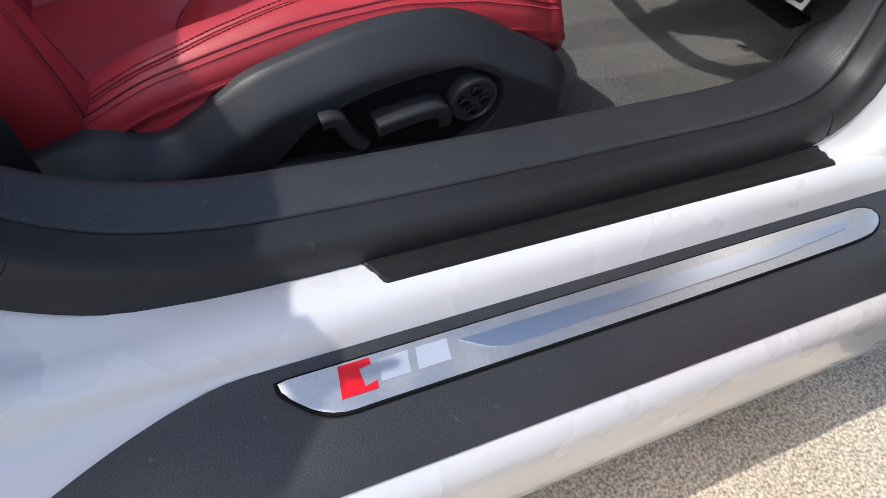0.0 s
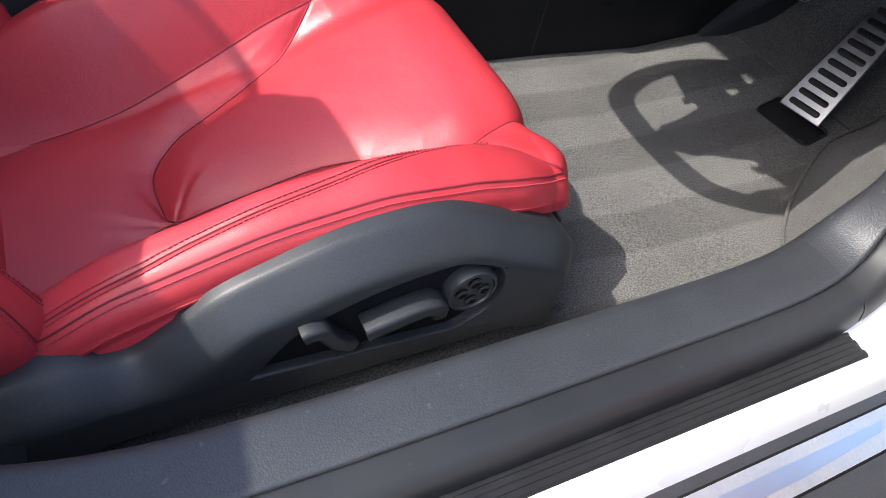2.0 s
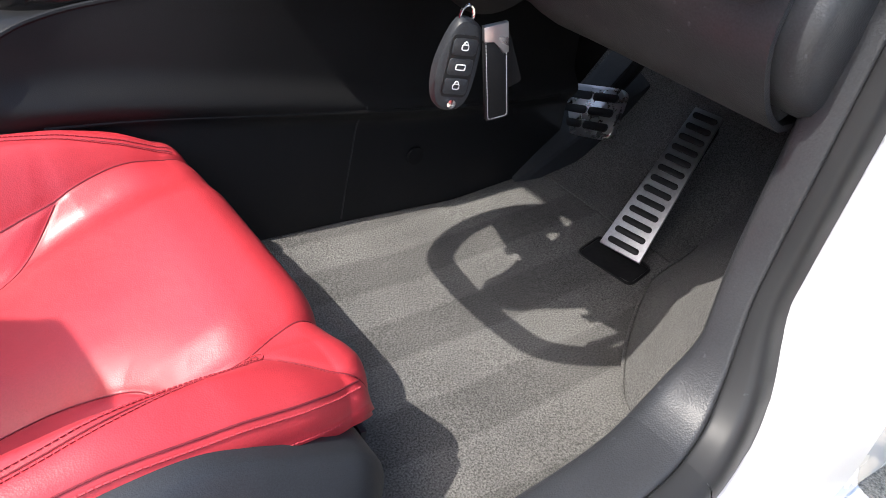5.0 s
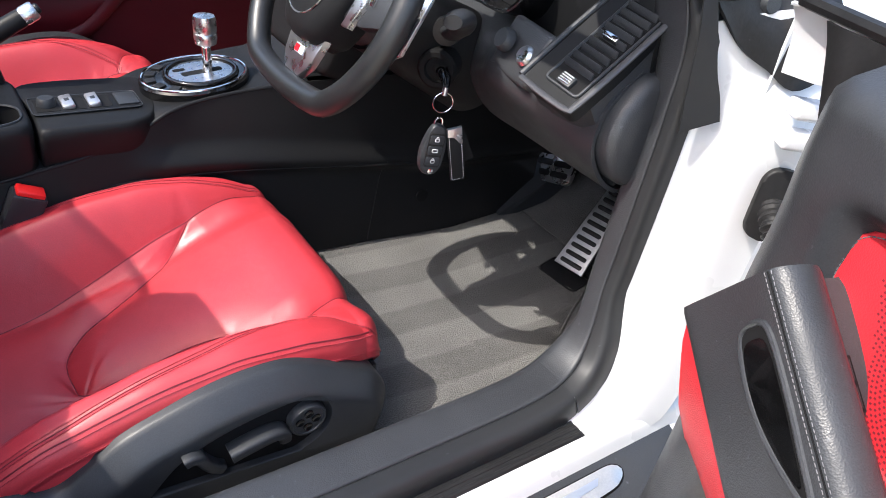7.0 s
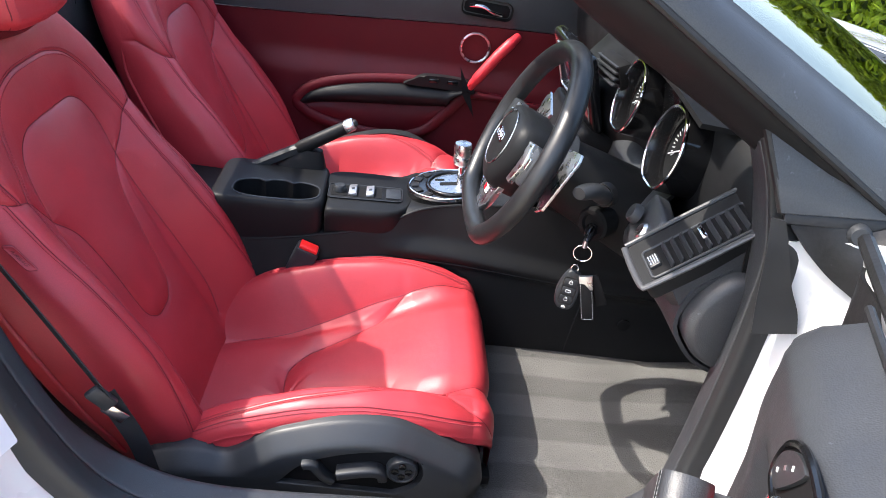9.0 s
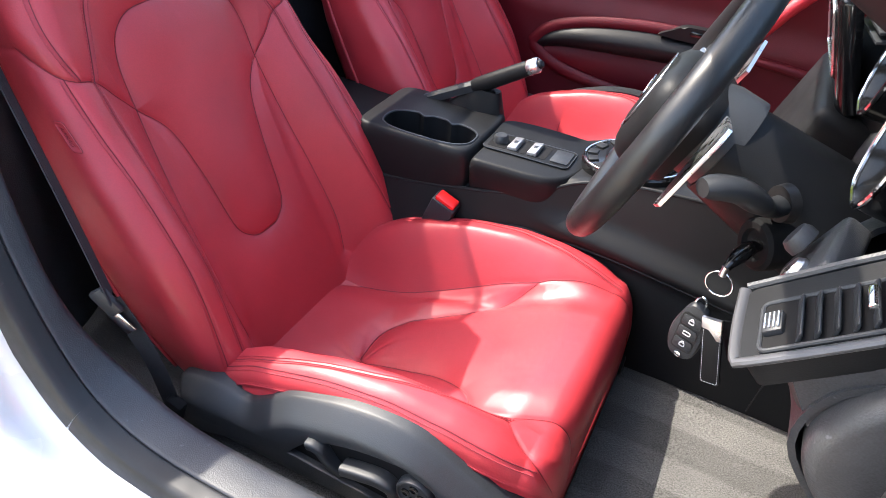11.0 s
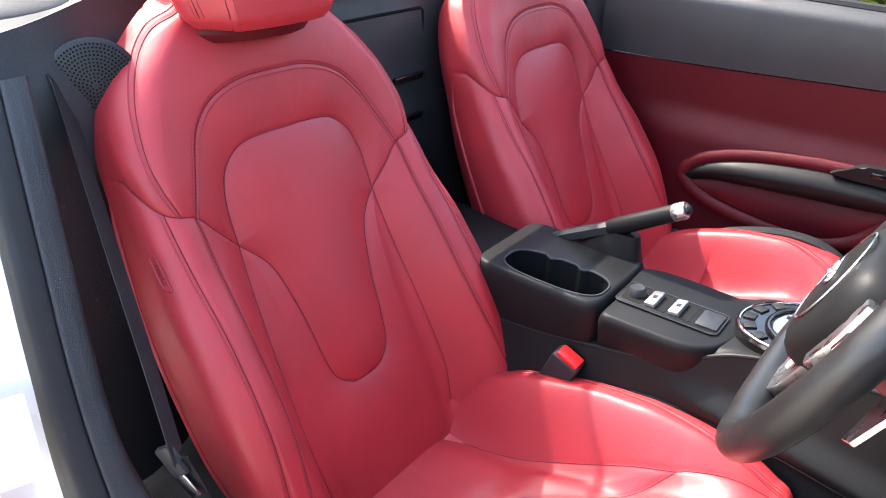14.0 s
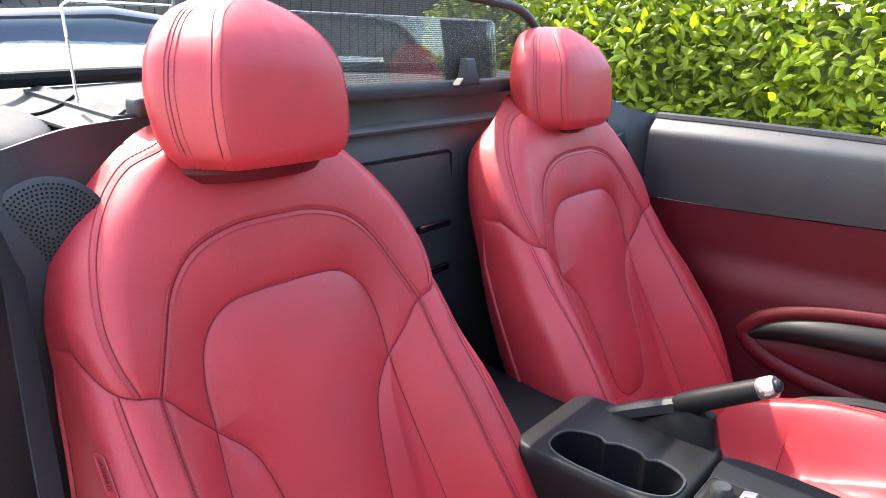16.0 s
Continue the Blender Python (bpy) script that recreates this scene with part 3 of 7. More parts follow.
def seat(yc, side, label, switches):
    root = thing("sports_seat", label, "car seat", (0.05, yc, 0.28), "car seats")
    yb = yc + (0.014 if switches else 0.0)
    back = seat_back(yb, root)
    for name, pts, depth, rows in BACK_SEAMS:
        for sg in (-1, 1):
            seam_cord(lambda q, z, off: back_point(sg * q, z, yb, off), pts, back, rows)
    for sg in (-1, 1):
        pts = []
        for z in np.linspace(0.34, 0.845, 40):
            e = back_point(0.40, z, yb)
            w, bx = float(back_half(z)), float(back_mid(z)) - 0.125
            xe = float(back_front(w - ROLL, z)) - 1.25 * ROLL
            k = 0.62 - 0.25 * float(smooth(0.75, 0.85, z))
            pts.append((xe - (xe - bx) * k, yb + sg * (w - 0.005), z))
        part("piping", tube(pts, 0.0035, 8), RED, back, "red leather piping on the backrest's side")
    cush = seat_cushion(yc, side, root, not switches)
    for name, pts, depth, rows in CUSHION_SEAMS:
        seam_cord(lambda q, t, off: cushion_point(q, t, yc, side, off), pts, cush, rows)
    for sg in (-1, 1):
        bm = bmesh.new()
        ends = [cushion_point(sg * 0.40, t, yc, side) for t in np.linspace(-0.16, 0.30, 80)]
        dashes([e + [0, (e[1] - yc) * 0.006 , -0.0025] for e in ends], 0.0050, 0.0036, 0.0009, bm)
        dashes([e + [0, (e[1] - yc) * 0.004, -0.015] for e in ends], 0.0050, 0.0036, 0.0009, bm)
        tagged(part("stitching", bm, THREAD, cush, "red sewing thread"), kind="stuff")
        run = np.linspace(-0.17, CROWN + 0.4 * NOSE, 70)
        turn = np.clip((run - CROWN) / NOSE, 0, math.pi / 2)
        shoulder = cushion_half(np.minimum(run, CROWN)) - 0.052 * (1 - np.cos(turn)) - 0.034
        part("side_welt", tube(cushion_point(sg * (shoulder + 0.034 * 0.74), run, yc, side, 0.0004), 0.0010, 6), SEAM, cush, "dark cord for the shade in the seam's fold")
        bm = bmesh.new()
        dashes(cushion_point(sg * (shoulder + 0.034 * 0.92), run, yc, side, 0.0008), 0.0050, 0.0036, 0.0010, bm)
        tagged(part("stitching", bm, THREAD, cush, "red sewing thread"), kind="stuff")
    headrest(yb, root, (-0.010, 0.0) if switches else (-0.032, -0.020))
    for s in (-1, 1):
        part("headrest_post", tube([(-0.49, yb + s * 0.055, 0.97), (-0.49, yb + s * 0.055, 1.03)], 0.006, 10), CHROME, root)
    # moulded side covers
    for sd in (-1, 1):
        y0 = yc + sd * 0.268
        out = spline([(-0.24, 0.285), (-0.245, 0.365), (-0.205, 0.388), (-0.155, 0.393), (-0.110, 0.386), (-0.078, 0.405), (-0.035, 0.437), (0.012, 0.456), (0.065, 0.472), (0.12, 0.480),
                      (0.172, 0.478), (0.210, 0.466), (0.245, 0.448), (0.280, 0.430), (0.312, 0.410), (0.332, 0.380), (0.336, 0.34), (0.322, 0.285)], 120)
        rings = []
        for k, (inset, dy) in enumerate([(0.0, -0.035), (0.0, 0.002), (0.0015, 0.006), (0.005, 0.0105), (0.021, 0.0265), (0.026, 0.0315), (0.031, 0.0342), (0.036, 0.035)]):
            c = out.mean(0)
            ring = []
            t = np.gradient(np.vstack([out[-1:], out, out[:1]]), axis=0)[1:-1]
            n = np.stack([t[:, 1], -t[:, 0]], 1)
            n /= np.linalg.norm(n, axis=1)[:, None] + 1e-9
            if np.sum((out - c) * n) > 0:
                n = -n
            for (px, pz), (nx, nz) in zip(out, n):
                ring.append((px + nx * inset, y0 + sd * dy, pz + nz * inset))
            rings.append(ring)
        if sd == side and switches:
            pan = spline([(-0.030, 0.330), (0.000, 0.376), (0.030, 0.405), (0.085, 0.428), (0.150, 0.440), (0.198, 0.438), (0.224, 0.412), (0.226, 0.380), (0.205, 0.352), (0.150, 0.330), (0.08, 0.318), (0.0, 0.316)], 160, True)
            c = np.array([0.10, 0.372])
            ring = np.array([(p[0], p[2]) for p in rings[-1]])
            ang_r = np.unwrap(np.arctan2(*(ring - c).T[::-1]))
            ang_r = np.minimum.accumulate(ang_r) if ang_r[-1] < ang_r[0] else np.maximum.accumulate(ang_r)
            ang_p = np.arctan2(*(pan - c).T[::-1])
            o = np.argsort(ang_p)
            rad = np.interp((ang_r + math.pi) % (2 * math.pi) - math.pi, ang_p[o], np.hypot(*(pan - c).T)[o], period=2 * math.pi)
            hole = np.stack([c[0] + rad * np.cos(ang_r), c[1] + rad * np.sin(ang_r)], 1)
            for grow, dy in ((1.02, 0.0352), (1.0, 0.0345), (0.985, 0.031), (0.97, 0.024), (0.96, 0.023)):
                rings.append([(c[0] + (x - c[0]) * grow, y0 + sd * dy, c[1] + (z - c[1]) * grow) for x, z in hole])
        cover = part("side_cover", loft(rings, True, True), PLASTIC, root, "grained black plastic seat side cover", 42)
        if sd == side and switches:
            ys = y0 + sd * 0.0235
            m = basis((0, ys, 0), (1, 0, 0), (0, 0, 1))
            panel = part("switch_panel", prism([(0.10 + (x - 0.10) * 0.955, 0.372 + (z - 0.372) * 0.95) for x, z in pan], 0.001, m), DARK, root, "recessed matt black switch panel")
            dm = basis((0.191, ys - 0.001, 0.399), (1, 0, 0), (0, 0, 1))
            dial = part("lumbar_dial", lathe([(0.001, 0.0), (0.0270, 0.0), (0.0270, 0.010), (0.0255, 0.0135), (0.0225, 0.0142), (0.0215, 0.0120), (0.020, 0.0115), (0.001, 0.0125)], dm, 44), PLASTIC, root, "round four-way lumbar switch")
            for a in (0, 90, 180, 270):
                part("dial_dimple", lathe([(0.001, 0.0), (0.0066, 0.0), (0.0068, 0.0016), (0.0058, 0.0022), (0.003, 0.0012), (0.001, 0.0009)], dm @ pose(0.0115 * math.cos(radians(a)), 0.0115 * math.sin(radians(a)), 0.0113), 18), GLOSS, dial)

            def paddle(run, wide, thick, name, label):
                """A moulded paddle: a curved blade that ends in a square tip, standing off the panel."""
                c_ = spline(run, 18)
                t_ = np.gradient(c_, axis=0)
                t_ /= np.linalg.norm(t_, axis=1)[:, None]
                out_ = []
                for p_, d_ in zip(c_, t_):
                    n_ = np.array([-d_[1], d_[0]])
                    out_.append([(p_[0] + n_[0] * a, ys - b - p_[2], p_[1] + n_[1] * a) for a, b in rounded(thick, wide, min(thick, wide) * 0.3, 4)])
                return part(name, loft(out_, True, True), PLASTIC, root, label, 45)

            paddle([(0.076, 0.362, 0.004), (0.062, 0.374, 0.007), (0.050, 0.392, 0.010), (0.044, 0.404, 0.012), (0.034, 0.408, 0.013), (0.026, 0.406, 0.013)], 0.022, 0.015, "recline_lever", "backrest adjuster lever")
            paddle([(0.160, 0.374, 0.004), (0.158, 0.388, 0.008), (0.150, 0.397, 0.011), (0.136, 0.400, 0.012), (0.11, 0.396, 0.013), (0.083, 0.389, 0.013)], 0.026, 0.017, "slide_lever", "seat slide and height lever")
    # base, rails and front valance
    part("seat_base", box((0.50, 0.44, 0.022), pose(0.06, yc, 0.286), 0.006, 2), DARK, root)
    val = loft([[(0.338 + 0.012 * math.sin(math.pi * u), yc + 0.235 * (2 * u - 1), z) for u in np.linspace(0, 1, 24)] for z in (0.385, 0.35, 0.30)], False, False)
    part("front_valance", thicken(val, 0.006), PLASTIC, root)
    for s in (-1, 1):
        part("seat_rail", box((0.58, 0.035, 0.022), pose(0.075, yc + s * 0.20, 0.291), 0.003), RUBBER, root, "steel seat rail with plastic cover")
    return root


YC, SPACING = 0.467, 0.762
seat_d = seat(YC, -1, "red leather sports car seat with power switches beside the sill", True)
tag_o = np.array(rounded(0.012, 0.037, 0.003))
tag = part("airbag_tag", loft([back_point(-(0.281 + tag_o[:, 0] * k), 0.736 + tag_o[:, 1] * k, YC + 0.014, off) for k, off in ((1.0, -0.001), (1.0, 0.0012), (0.9, 0.0018), (0.82, 0.0011))], True, True), RED, seat_d, "small red embossed airbag tag")
fc = bpy.data.curves.new("tag_text", "FONT")
fc.body, fc.size, fc.align_x, fc.align_y = "AIRBAG", 0.0068, "CENTER", "CENTER"
fob_ = new("tag_text", fc)
bpy.context.view_layer.update()
txt = bpy.data.meshes.new_from_object(fob_.evaluated_get(bpy.context.evaluated_depsgraph_get()))
bpy.data.objects.remove(fob_)
tb = bmesh.new()
tb.from_mesh(txt)
for v in tb.verts:
    v.co = Vector(back_point(-(0.281 - v.co.y), 0.736 - v.co.x, YC + 0.014, 0.0016))
part("tag_rim", tube(back_point(-(0.281 + tag_o[:, 0]), 0.736 + tag_o[:, 1], YC + 0.014, 0.0006), 0.0007, 5, True), SEAM, tag)
part("tag_lettering", tb, RED_SHADED, tag, "dark embossed word")
seat(YC + SPACING, 1, "red leather passenger car seat beside the centre console", False)


# ---- car body: sill, jambs, rear deck, front wing ----
car = thing("convertible_car", "pearl white convertible car body with open driver's doorway", "car", (0, 0.85, 0.06))


def along(profile_fn, xs, bm=None):
    return loft([[(x, y, z) for y, z in profile_fn(x)] for x in xs], False, False, bm)


def sill_profile(x):
    k = float(smooth(-0.05, -0.55, x)) if x < -0.05 else 0.0
    pts = [(0.10, 0.30), (0.06, 0.385), (0.0, 0.394), (-0.030, 0.395), (-0.042, 0.391), (-0.049, 0.380), (-0.054, 0.365), (-0.064, 0.358 - 0.01 * k), (-0.10, 0.353 - 0.02 * k),
           (-0.138, 0.345 - 0.04 * k), (-0.1565, 0.336 - 0.05 * k), (-0.166, 0.330 - 0.05 * k), (-0.172, 0.318 - 0.05 * k), (-0.173, 0.29 - 0.04 * k), (-0.170, 0.22), (-0.150, 0.165), (-0.11, 0.14), (0.02, 0.13)]
    s = spline(pts, 70)
    return [(y, z + 0.10 * k * float(smooth(-0.02, 0.02, y))) for y, z in s]


part("sill", thicken(along(sill_profile, np.linspace(-0.95, 0.75, 40)), -0.002), WHITE, car, "pearl white painted door sill")


def band(xs, inner, outer, lift, thick, n=12):
    """A strip lying over the sill between two edges given per x."""
    rows = []
    for x in xs:
        prof = np.array(sill_profile(x))
        prof = prof[6 : int(np.argmin(prof[:, 0]))]
        ys = np.linspace(inner(x), outer(x), n)
        o = np.argsort(prof[:, 0])
        rows.append([(x, y, float(np.interp(y, prof[o, 0], prof[o, 1])) + lift) for y in ys])
    return thicken(loft(rows, False, False), thick)


cover_in = lambda x: -0.0575 if x > -0.10 else -0.0575 - 0.085 * float(smooth(-0.10, -0.40, x))
part("sill_cover", band(np.linspace(-0.60, 0.70, 90), cover_in, lambda x: -0.158, 0.0045, 0.004, 26), TRIM, car, "black grained plastic sill cover")
# scuff plate with clear inlay and badge shapes
plate_edge = [(-0.084, -0.0700), (-0.076, -0.0695), (-0.05, -0.0695), (0.10, -0.0695), (0.30, -0.0695), (0.50, -0.0695), (0.545, -0.0697), (0.560, -0.073), (0.566, -0.082), (0.556, -0.093), (0.53, -0.1010), (0.45, -0.1035), (0.25, -0.1055), (0.0, -0.1060), (-0.040, -0.1060), (-0.058, -0.1015), (-0.074, -0.088), (-0.083, -0.077)]


def plate_z(y):
    prof = np.array(sill_profile(0.2))
    prof = prof[6 : int(np.argmin(prof[:, 0]))]
    o = np.argsort(prof[:, 0])
    return float(np.interp(y, prof[o, 0], prof[o, 1]))


z1, z2 = plate_z(-0.07), plate_z(-0.104)
pm = basis((0, -0.07, z1 + 0.0055), (1, 0, 0), (0, 0.034, z1 - z2))
flat = lambda pts: [(x, (y + 0.07) * 1.02) for x, y in pts]
part("scuff_plate", prism(flat(spline(plate_edge, 160, True)), 0.0028, pm, 0.0008), PLATE, car, "brushed metal scuff plate with red and grey badge")
part("plate_gasket", tube([pm @ Vector((x, y, 0.0006)) for x, y in flat(spline(plate_edge, 200, True))], 0.0024, 6, True), DARK, car)
inlay = [(0.062, -0.079), (0.45, -0.080), (0.52, -0.079), (0.51, -0.088), (0.40, -0.0945), (0.10, -0.0965), (0.084, -0.092)]
part("plate_inlay", prism(flat(inlay), 0.0042, pm), PLATE_CLEAR, car, "polished reflective inlay")
rhomb = [(-0.0375, -0.0715), (-0.0125, -0.0715), (-0.0125, -0.0765), (-0.0225, -0.0780), (-0.0225, -0.0925), (-0.0125, -0.0905), (-0.0135, -0.0965), (-0.0425, -0.0965)]
part("badge_block", prism(flat(rhomb), 0.0040, pm), BADGE_RED, car, "red badge shape")
bm = bmesh.new()
for cx, outline in ((-0.005, [(0, 0), (0.024, 0), (0.020, -0.018), (-0.004, -0.018)]), (0.024, [(0.002, 0), (0.029, 0), (0.026, -0.018), (-0.002, -0.018)])):
    prism(flat([(cx + a, -0.0745 + b) for a, b in outline]), 0.0034, pm, bm=bm)
part("badge_mark", bm, BADGE_GREY, car, "grey badge shapes")
# ribbed rubber step strip
rows = []
for k, x in enumerate(np.r_[0.0, 0.003, np.linspace(0.008, 0.522, 30), 0.527, 0.53]):
    f = 0.4 if k in (0, 33) else 1.0
    ys_ = np.linspace(0.004, -0.032, 31)
    topz = [0.3950 + f * (0.0040 * min(1, j / 2, (30 - j) / 2) + (0.0013 if j % 10 in (3, 4, 5, 6, 7) else 0)) for j in range(31)]
    skew = 0.016 * (1 - x / 0.10) if x < 0.10 else 0.0
    rows.append([(x + skew * (j / 30), y, z) for j, (y, z) in enumerate(zip(ys_, topz))] + [(x + skew, -0.032, 0.392), (x, 0.004, 0.392)])
part("step_strip", loft(rows, True, True), RUBBER, car, "ribbed black rubber step strip")


# ---- doorway trim ring ----
RING = [(0.545, 1.115, 0.150), (0.585, 1.02, 0.105), (0.606, 0.93, 0.088), (0.612, 0.83, 0.086), (0.610, 0.70, 0.084), (0.602, 0.58, 0.080), (0.582, 0.490, 0.068), (0.545, 0.446, 0.054), (0.47, 0.431, 0.046), (0.30, 0.428, 0.044), (0.0, 0.428, 0.044),
        (-0.13, 0.438, 0.046), (-0.215, 0.468, 0.052), (-0.275, 0.525, 0.060), (-0.326, 0.610, 0.070), (-0.370, 0.70, 0.084), (-0.408, 0.79, 0.100), (-0.450, 0.90, 0.118), (-0.490, 0.985, 0.135)]
TRIM_SHAPE = [(-0.0160, -0.0015), (-0.0145, 0.0025), (-0.008, 0.0035), (0.010, 0.004), (0.034, 0.002), (0.046, -0.006), (0.050, -0.020), (0.052, -0.075)]
LIP_SHAPE = [(-0.050, -0.045), (-0.050, -0.020), (-0.047, -0.006), (-0.040, 0.0), (-0.030, 0.002), (-0.019, 0.0025), (-0.0165, 0.0), (-0.0160, -0.004)]


def sweep_ring(a, b, n, mat, name, label="", shape=TRIM_SHAPE, grow=1.0):
    c = spline([(x, y, z) for x, z, y in RING], 400)[int(400 * a) : int(400 * b) + 1]
    c = c[np.unique(np.linspace(0, len(c) - 1, n).astype(int))]
    t = np.gradient(c, axis=0)
    t /= np.linalg.norm(t, axis=1)[:, None]
    rings = []
    for p, d in zip(c, t):
        up = np.array([d[2], 0, -d[0]])
        up /= np.linalg.norm(up)
        if up @ (np.array([0.10, 0, 0.80]) - np.array([p[0], 0, p[2]])) < 0:
            up = -up
        wide = 1 + 0.25 * float(smooth(0.50, 0.62, p[0])) * float(smooth(0.45, 0.60, p[2]))
        post = 1 - 0.50 * float(smooth(0.52, 0.59, p[0])) * float(smooth(0.46, 0.58, p[2]))
        slim = post - 0.30 * float(smooth(0.93, 0.985, p[2])) * float(p[0] > 0.3)
        thin = 1 - 0.55 * float(smooth(0.50, 0.58, p[0])) * float(smooth(0.43, 0.52, p[2])) * float(smooth(0.98, 0.85, p[2])) - 0.60 * float(smooth(-0.20, -0.33, p[0]))
        rings.append([p + np.array([0, 1, 0]) * s[0] * wide * (slim if s[0] < 0 else thin) + up * s[1] * grow for s in spline(shape, 46)])
    return part(name, loft(rings, False, False), mat, car, label, 50)


sweep_ring(0.0, 0.135, 30, TRIM, "pillar_trim", "black trim on the windscreen pillar")
sweep_ring(0.137, 0.352, 60, TRIM, "front_trim", "smooth black trim of the doorway's front post")
sweep_ring(0.3502, 0.7162, 70, TRIM, "sill_trim", "grained black sill trim")
sweep_ring(0.717, 1.0, 60, TRIM, "rear_trim", "black trim of the doorway's rear post")
for a_, b_, n_ in ((0.0, 0.352, 80), (0.3502, 0.7162, 70), (0.717, 1.0, 60)):
    sweep_ring(a_, b_, n_, LIP, "trim_lip", "smooth dark outer lip of the doorway trim", LIP_SHAPE)
# white jambs in front of and behind the doorway
c = spline([(x, y, z) for x, z, y in RING], 200)


def jamb(i0, i1, reach, drop, name, label, power=1.6, fade=0, foot=0):
    rows = []
    for n_, p in enumerate(c[i0:i1]):
        k = np.linspace(0, 1, 26)
        ease = float(smooth(0, fade, n_)) if fade else 1.0
        d = np.array([p[0] - 0.10, 0, p[2] - 0.80])
        d /= np.linalg.norm(d)
        post = 1 - 0.50 * float(smooth(0.52, 0.59, p[0])) * float(smooth(0.46, 0.58, p[2]))
        rows.append([np.array([p[0], p[1] - 0.046 * post - reach * u * (0.25 + 0.75 * ease) * (1 if not foot else 0.30 + 0.70 * float(smooth(0, foot * 1.3, i1 - i0 - 1 - n_))), p[2]]) + d * (0.018 + (drop * u**power + 0.014 * math.sin(2.2 * math.pi * u)) * ease + (1 - ease) * 0.012 + 0.13 * u * float(smooth(0.80, 0.93, p[2])) * (p[0] > 0)) for u in k])
    if fade or foot:
        for n_, row in enumerate(rows):
            ease = float(smooth(0, fade, n_)) if fade else float(smooth(0, foot, len(rows) - 1 - n_))
            for p in row:
                prof = np.array(sill_profile(p[0]))
                prof = prof[6 : int(np.argmin(prof[:, 0]))]
                o = np.argsort(prof[:, 0])
                p[2] = (1 - ease) * (float(np.interp(p[1], prof[o, 0], prof[o, 1])) - 0.002) + ease * p[2]
    part(name, thicken(loft(rows, False, False), 0.003), WHITE, car, label, 60)


jamb(18, 80, 0.105, 0.10, "front_jamb", "white painted front door jamb", 1.1, 0, 22)
jamb(134, 199, 0.155, 0.13, "rear_jamb", "white painted rear door jamb", 1.6, 34)
# tyre pressure sticker and lock striker on the rear jamb
sm = basis((-0.352, -0.028, 0.640), (-0.34, -1, 0.0), (-0.42, 0.14, 1))
stick = part("pressure_label", prism(rounded(0.075, 0.10, 0.003), 0.0012, sm), PRINT, car, "pale printed sticker with rows of figures")
bm = bmesh.new()
for r in range(9):
    for k in range(3):
        box((0.014 + 0.004 * ((r * 3 + k) % 2), 0.0026, 0.0004), sm @ pose(-0.022 + 0.022 * k, 0.018 - 0.0075 * r, 0.0013), 0, 1, bm)
box((0.05, 0.0015, 0.0004), sm @ pose(0, 0.030, 0.0013), 0, 1, bm)
part("label_print", bm, material("grey_print", (0.18, 0.18, 0.2), 0.6), stick, "rows of grey bars")
bm = box((0.05, 0.045, 0.008), basis((-0.372, -0.02, 0.775), (-0.30, -1, 0.0), (-0.38, 0.14, 1)), 0.003)
tube([(-0.362, -0.035, 0.76), (-0.335, -0.035, 0.762), (-0.335, -0.035, 0.788), (-0.368, -0.035, 0.79)], 0.005, 8, bm=bm)
part("lock_striker", bm, SATIN, car, "steel lock striker")

# rear quarter, deck, humps
def deck(u, v):
    x, y = -0.99 - 0.90 * v, 0.02 + 1.66 * u
    crown = 1 - (2 * u - 1) ** 4
    return (x, y, 0.93 + 0.075 * crown - 0.10 * v * v - 0.02 * math.exp(-(((u - 0.5) / 0.25) ** 2)))


part("rear_deck", thicken(sheet(deck, 40, 24), 0.004), WHITE, car, "white painted rear deck")
quarter = loft([[(-0.56 + 0.10 * (1 - w) * (1 - v) - 1.4 * v, -0.115 - 0.06 * math.sin(math.pi * w) - 0.03 * v, 0.20 + 0.78 * w) for w in np.linspace(0, 1, 20)] for v in np.linspace(0.03, 1, 20)], False, False)
part("rear_quarter", thicken(quarter, 0.004), WHITE, car, "white painted rear quarter panel")
for s, y0 in ((-1, 0.185), (1, 1.515)):
    def hump(u, v):
        a = 2 * math.pi * u
        r = math.sin(0.5 * math.pi * (1 - v)) ** 0.55 if v < 1 else 0
        return (-0.845 + 0.175 * r * np.sign(math.cos(a)) * abs(math.cos(a)) ** 0.6, y0 + 0.170 * r * np.sign(math.sin(a)) * abs(math.sin(a)) ** 0.7, 1.026 + 0.034 * v**0.7 - 0.022 * r * math.cos(a))
    part("hump_cover", sheet(hump, 40, 16, wrap=True), COVER, car, "trim cover behind the seat, greyed for sun glare")
    part("hump_seal", tube([(-0.845 + 0.178 * np.sign(math.cos(a)) * abs(math.cos(a)) ** 0.6, y0 + 0.173 * np.sign(math.sin(a)) * abs(math.sin(a)) ** 0.7, 1.018 - 0.022 * math.cos(a)) for a in np.linspace(0, 2 * math.pi, 40, endpoint=False)], 0.006, 8, True), DARK, car)
    tr = loft([[(-0.665 - 0.30 * v, y0 - s * (0.158 + 0.062 * u), 1.030 + 0.014 * v + 0.024 * u ** 1.8) for u in np.linspace(0, 1, 10)] for v in np.linspace(0, 1, 10)], False, False)
    part("deck_fillet", thicken(tr, 0.004), COVER, car, "fillet beside the cover, greyed for sun glare", 60)
    part("fillet_joint", tube([(-0.800, y0 - s * (0.158 + 0.062 * u), 1.0375 + 0.024 * u ** 1.8) for u in np.linspace(0, 1, 8)], 0.003, 6), DARK, car)
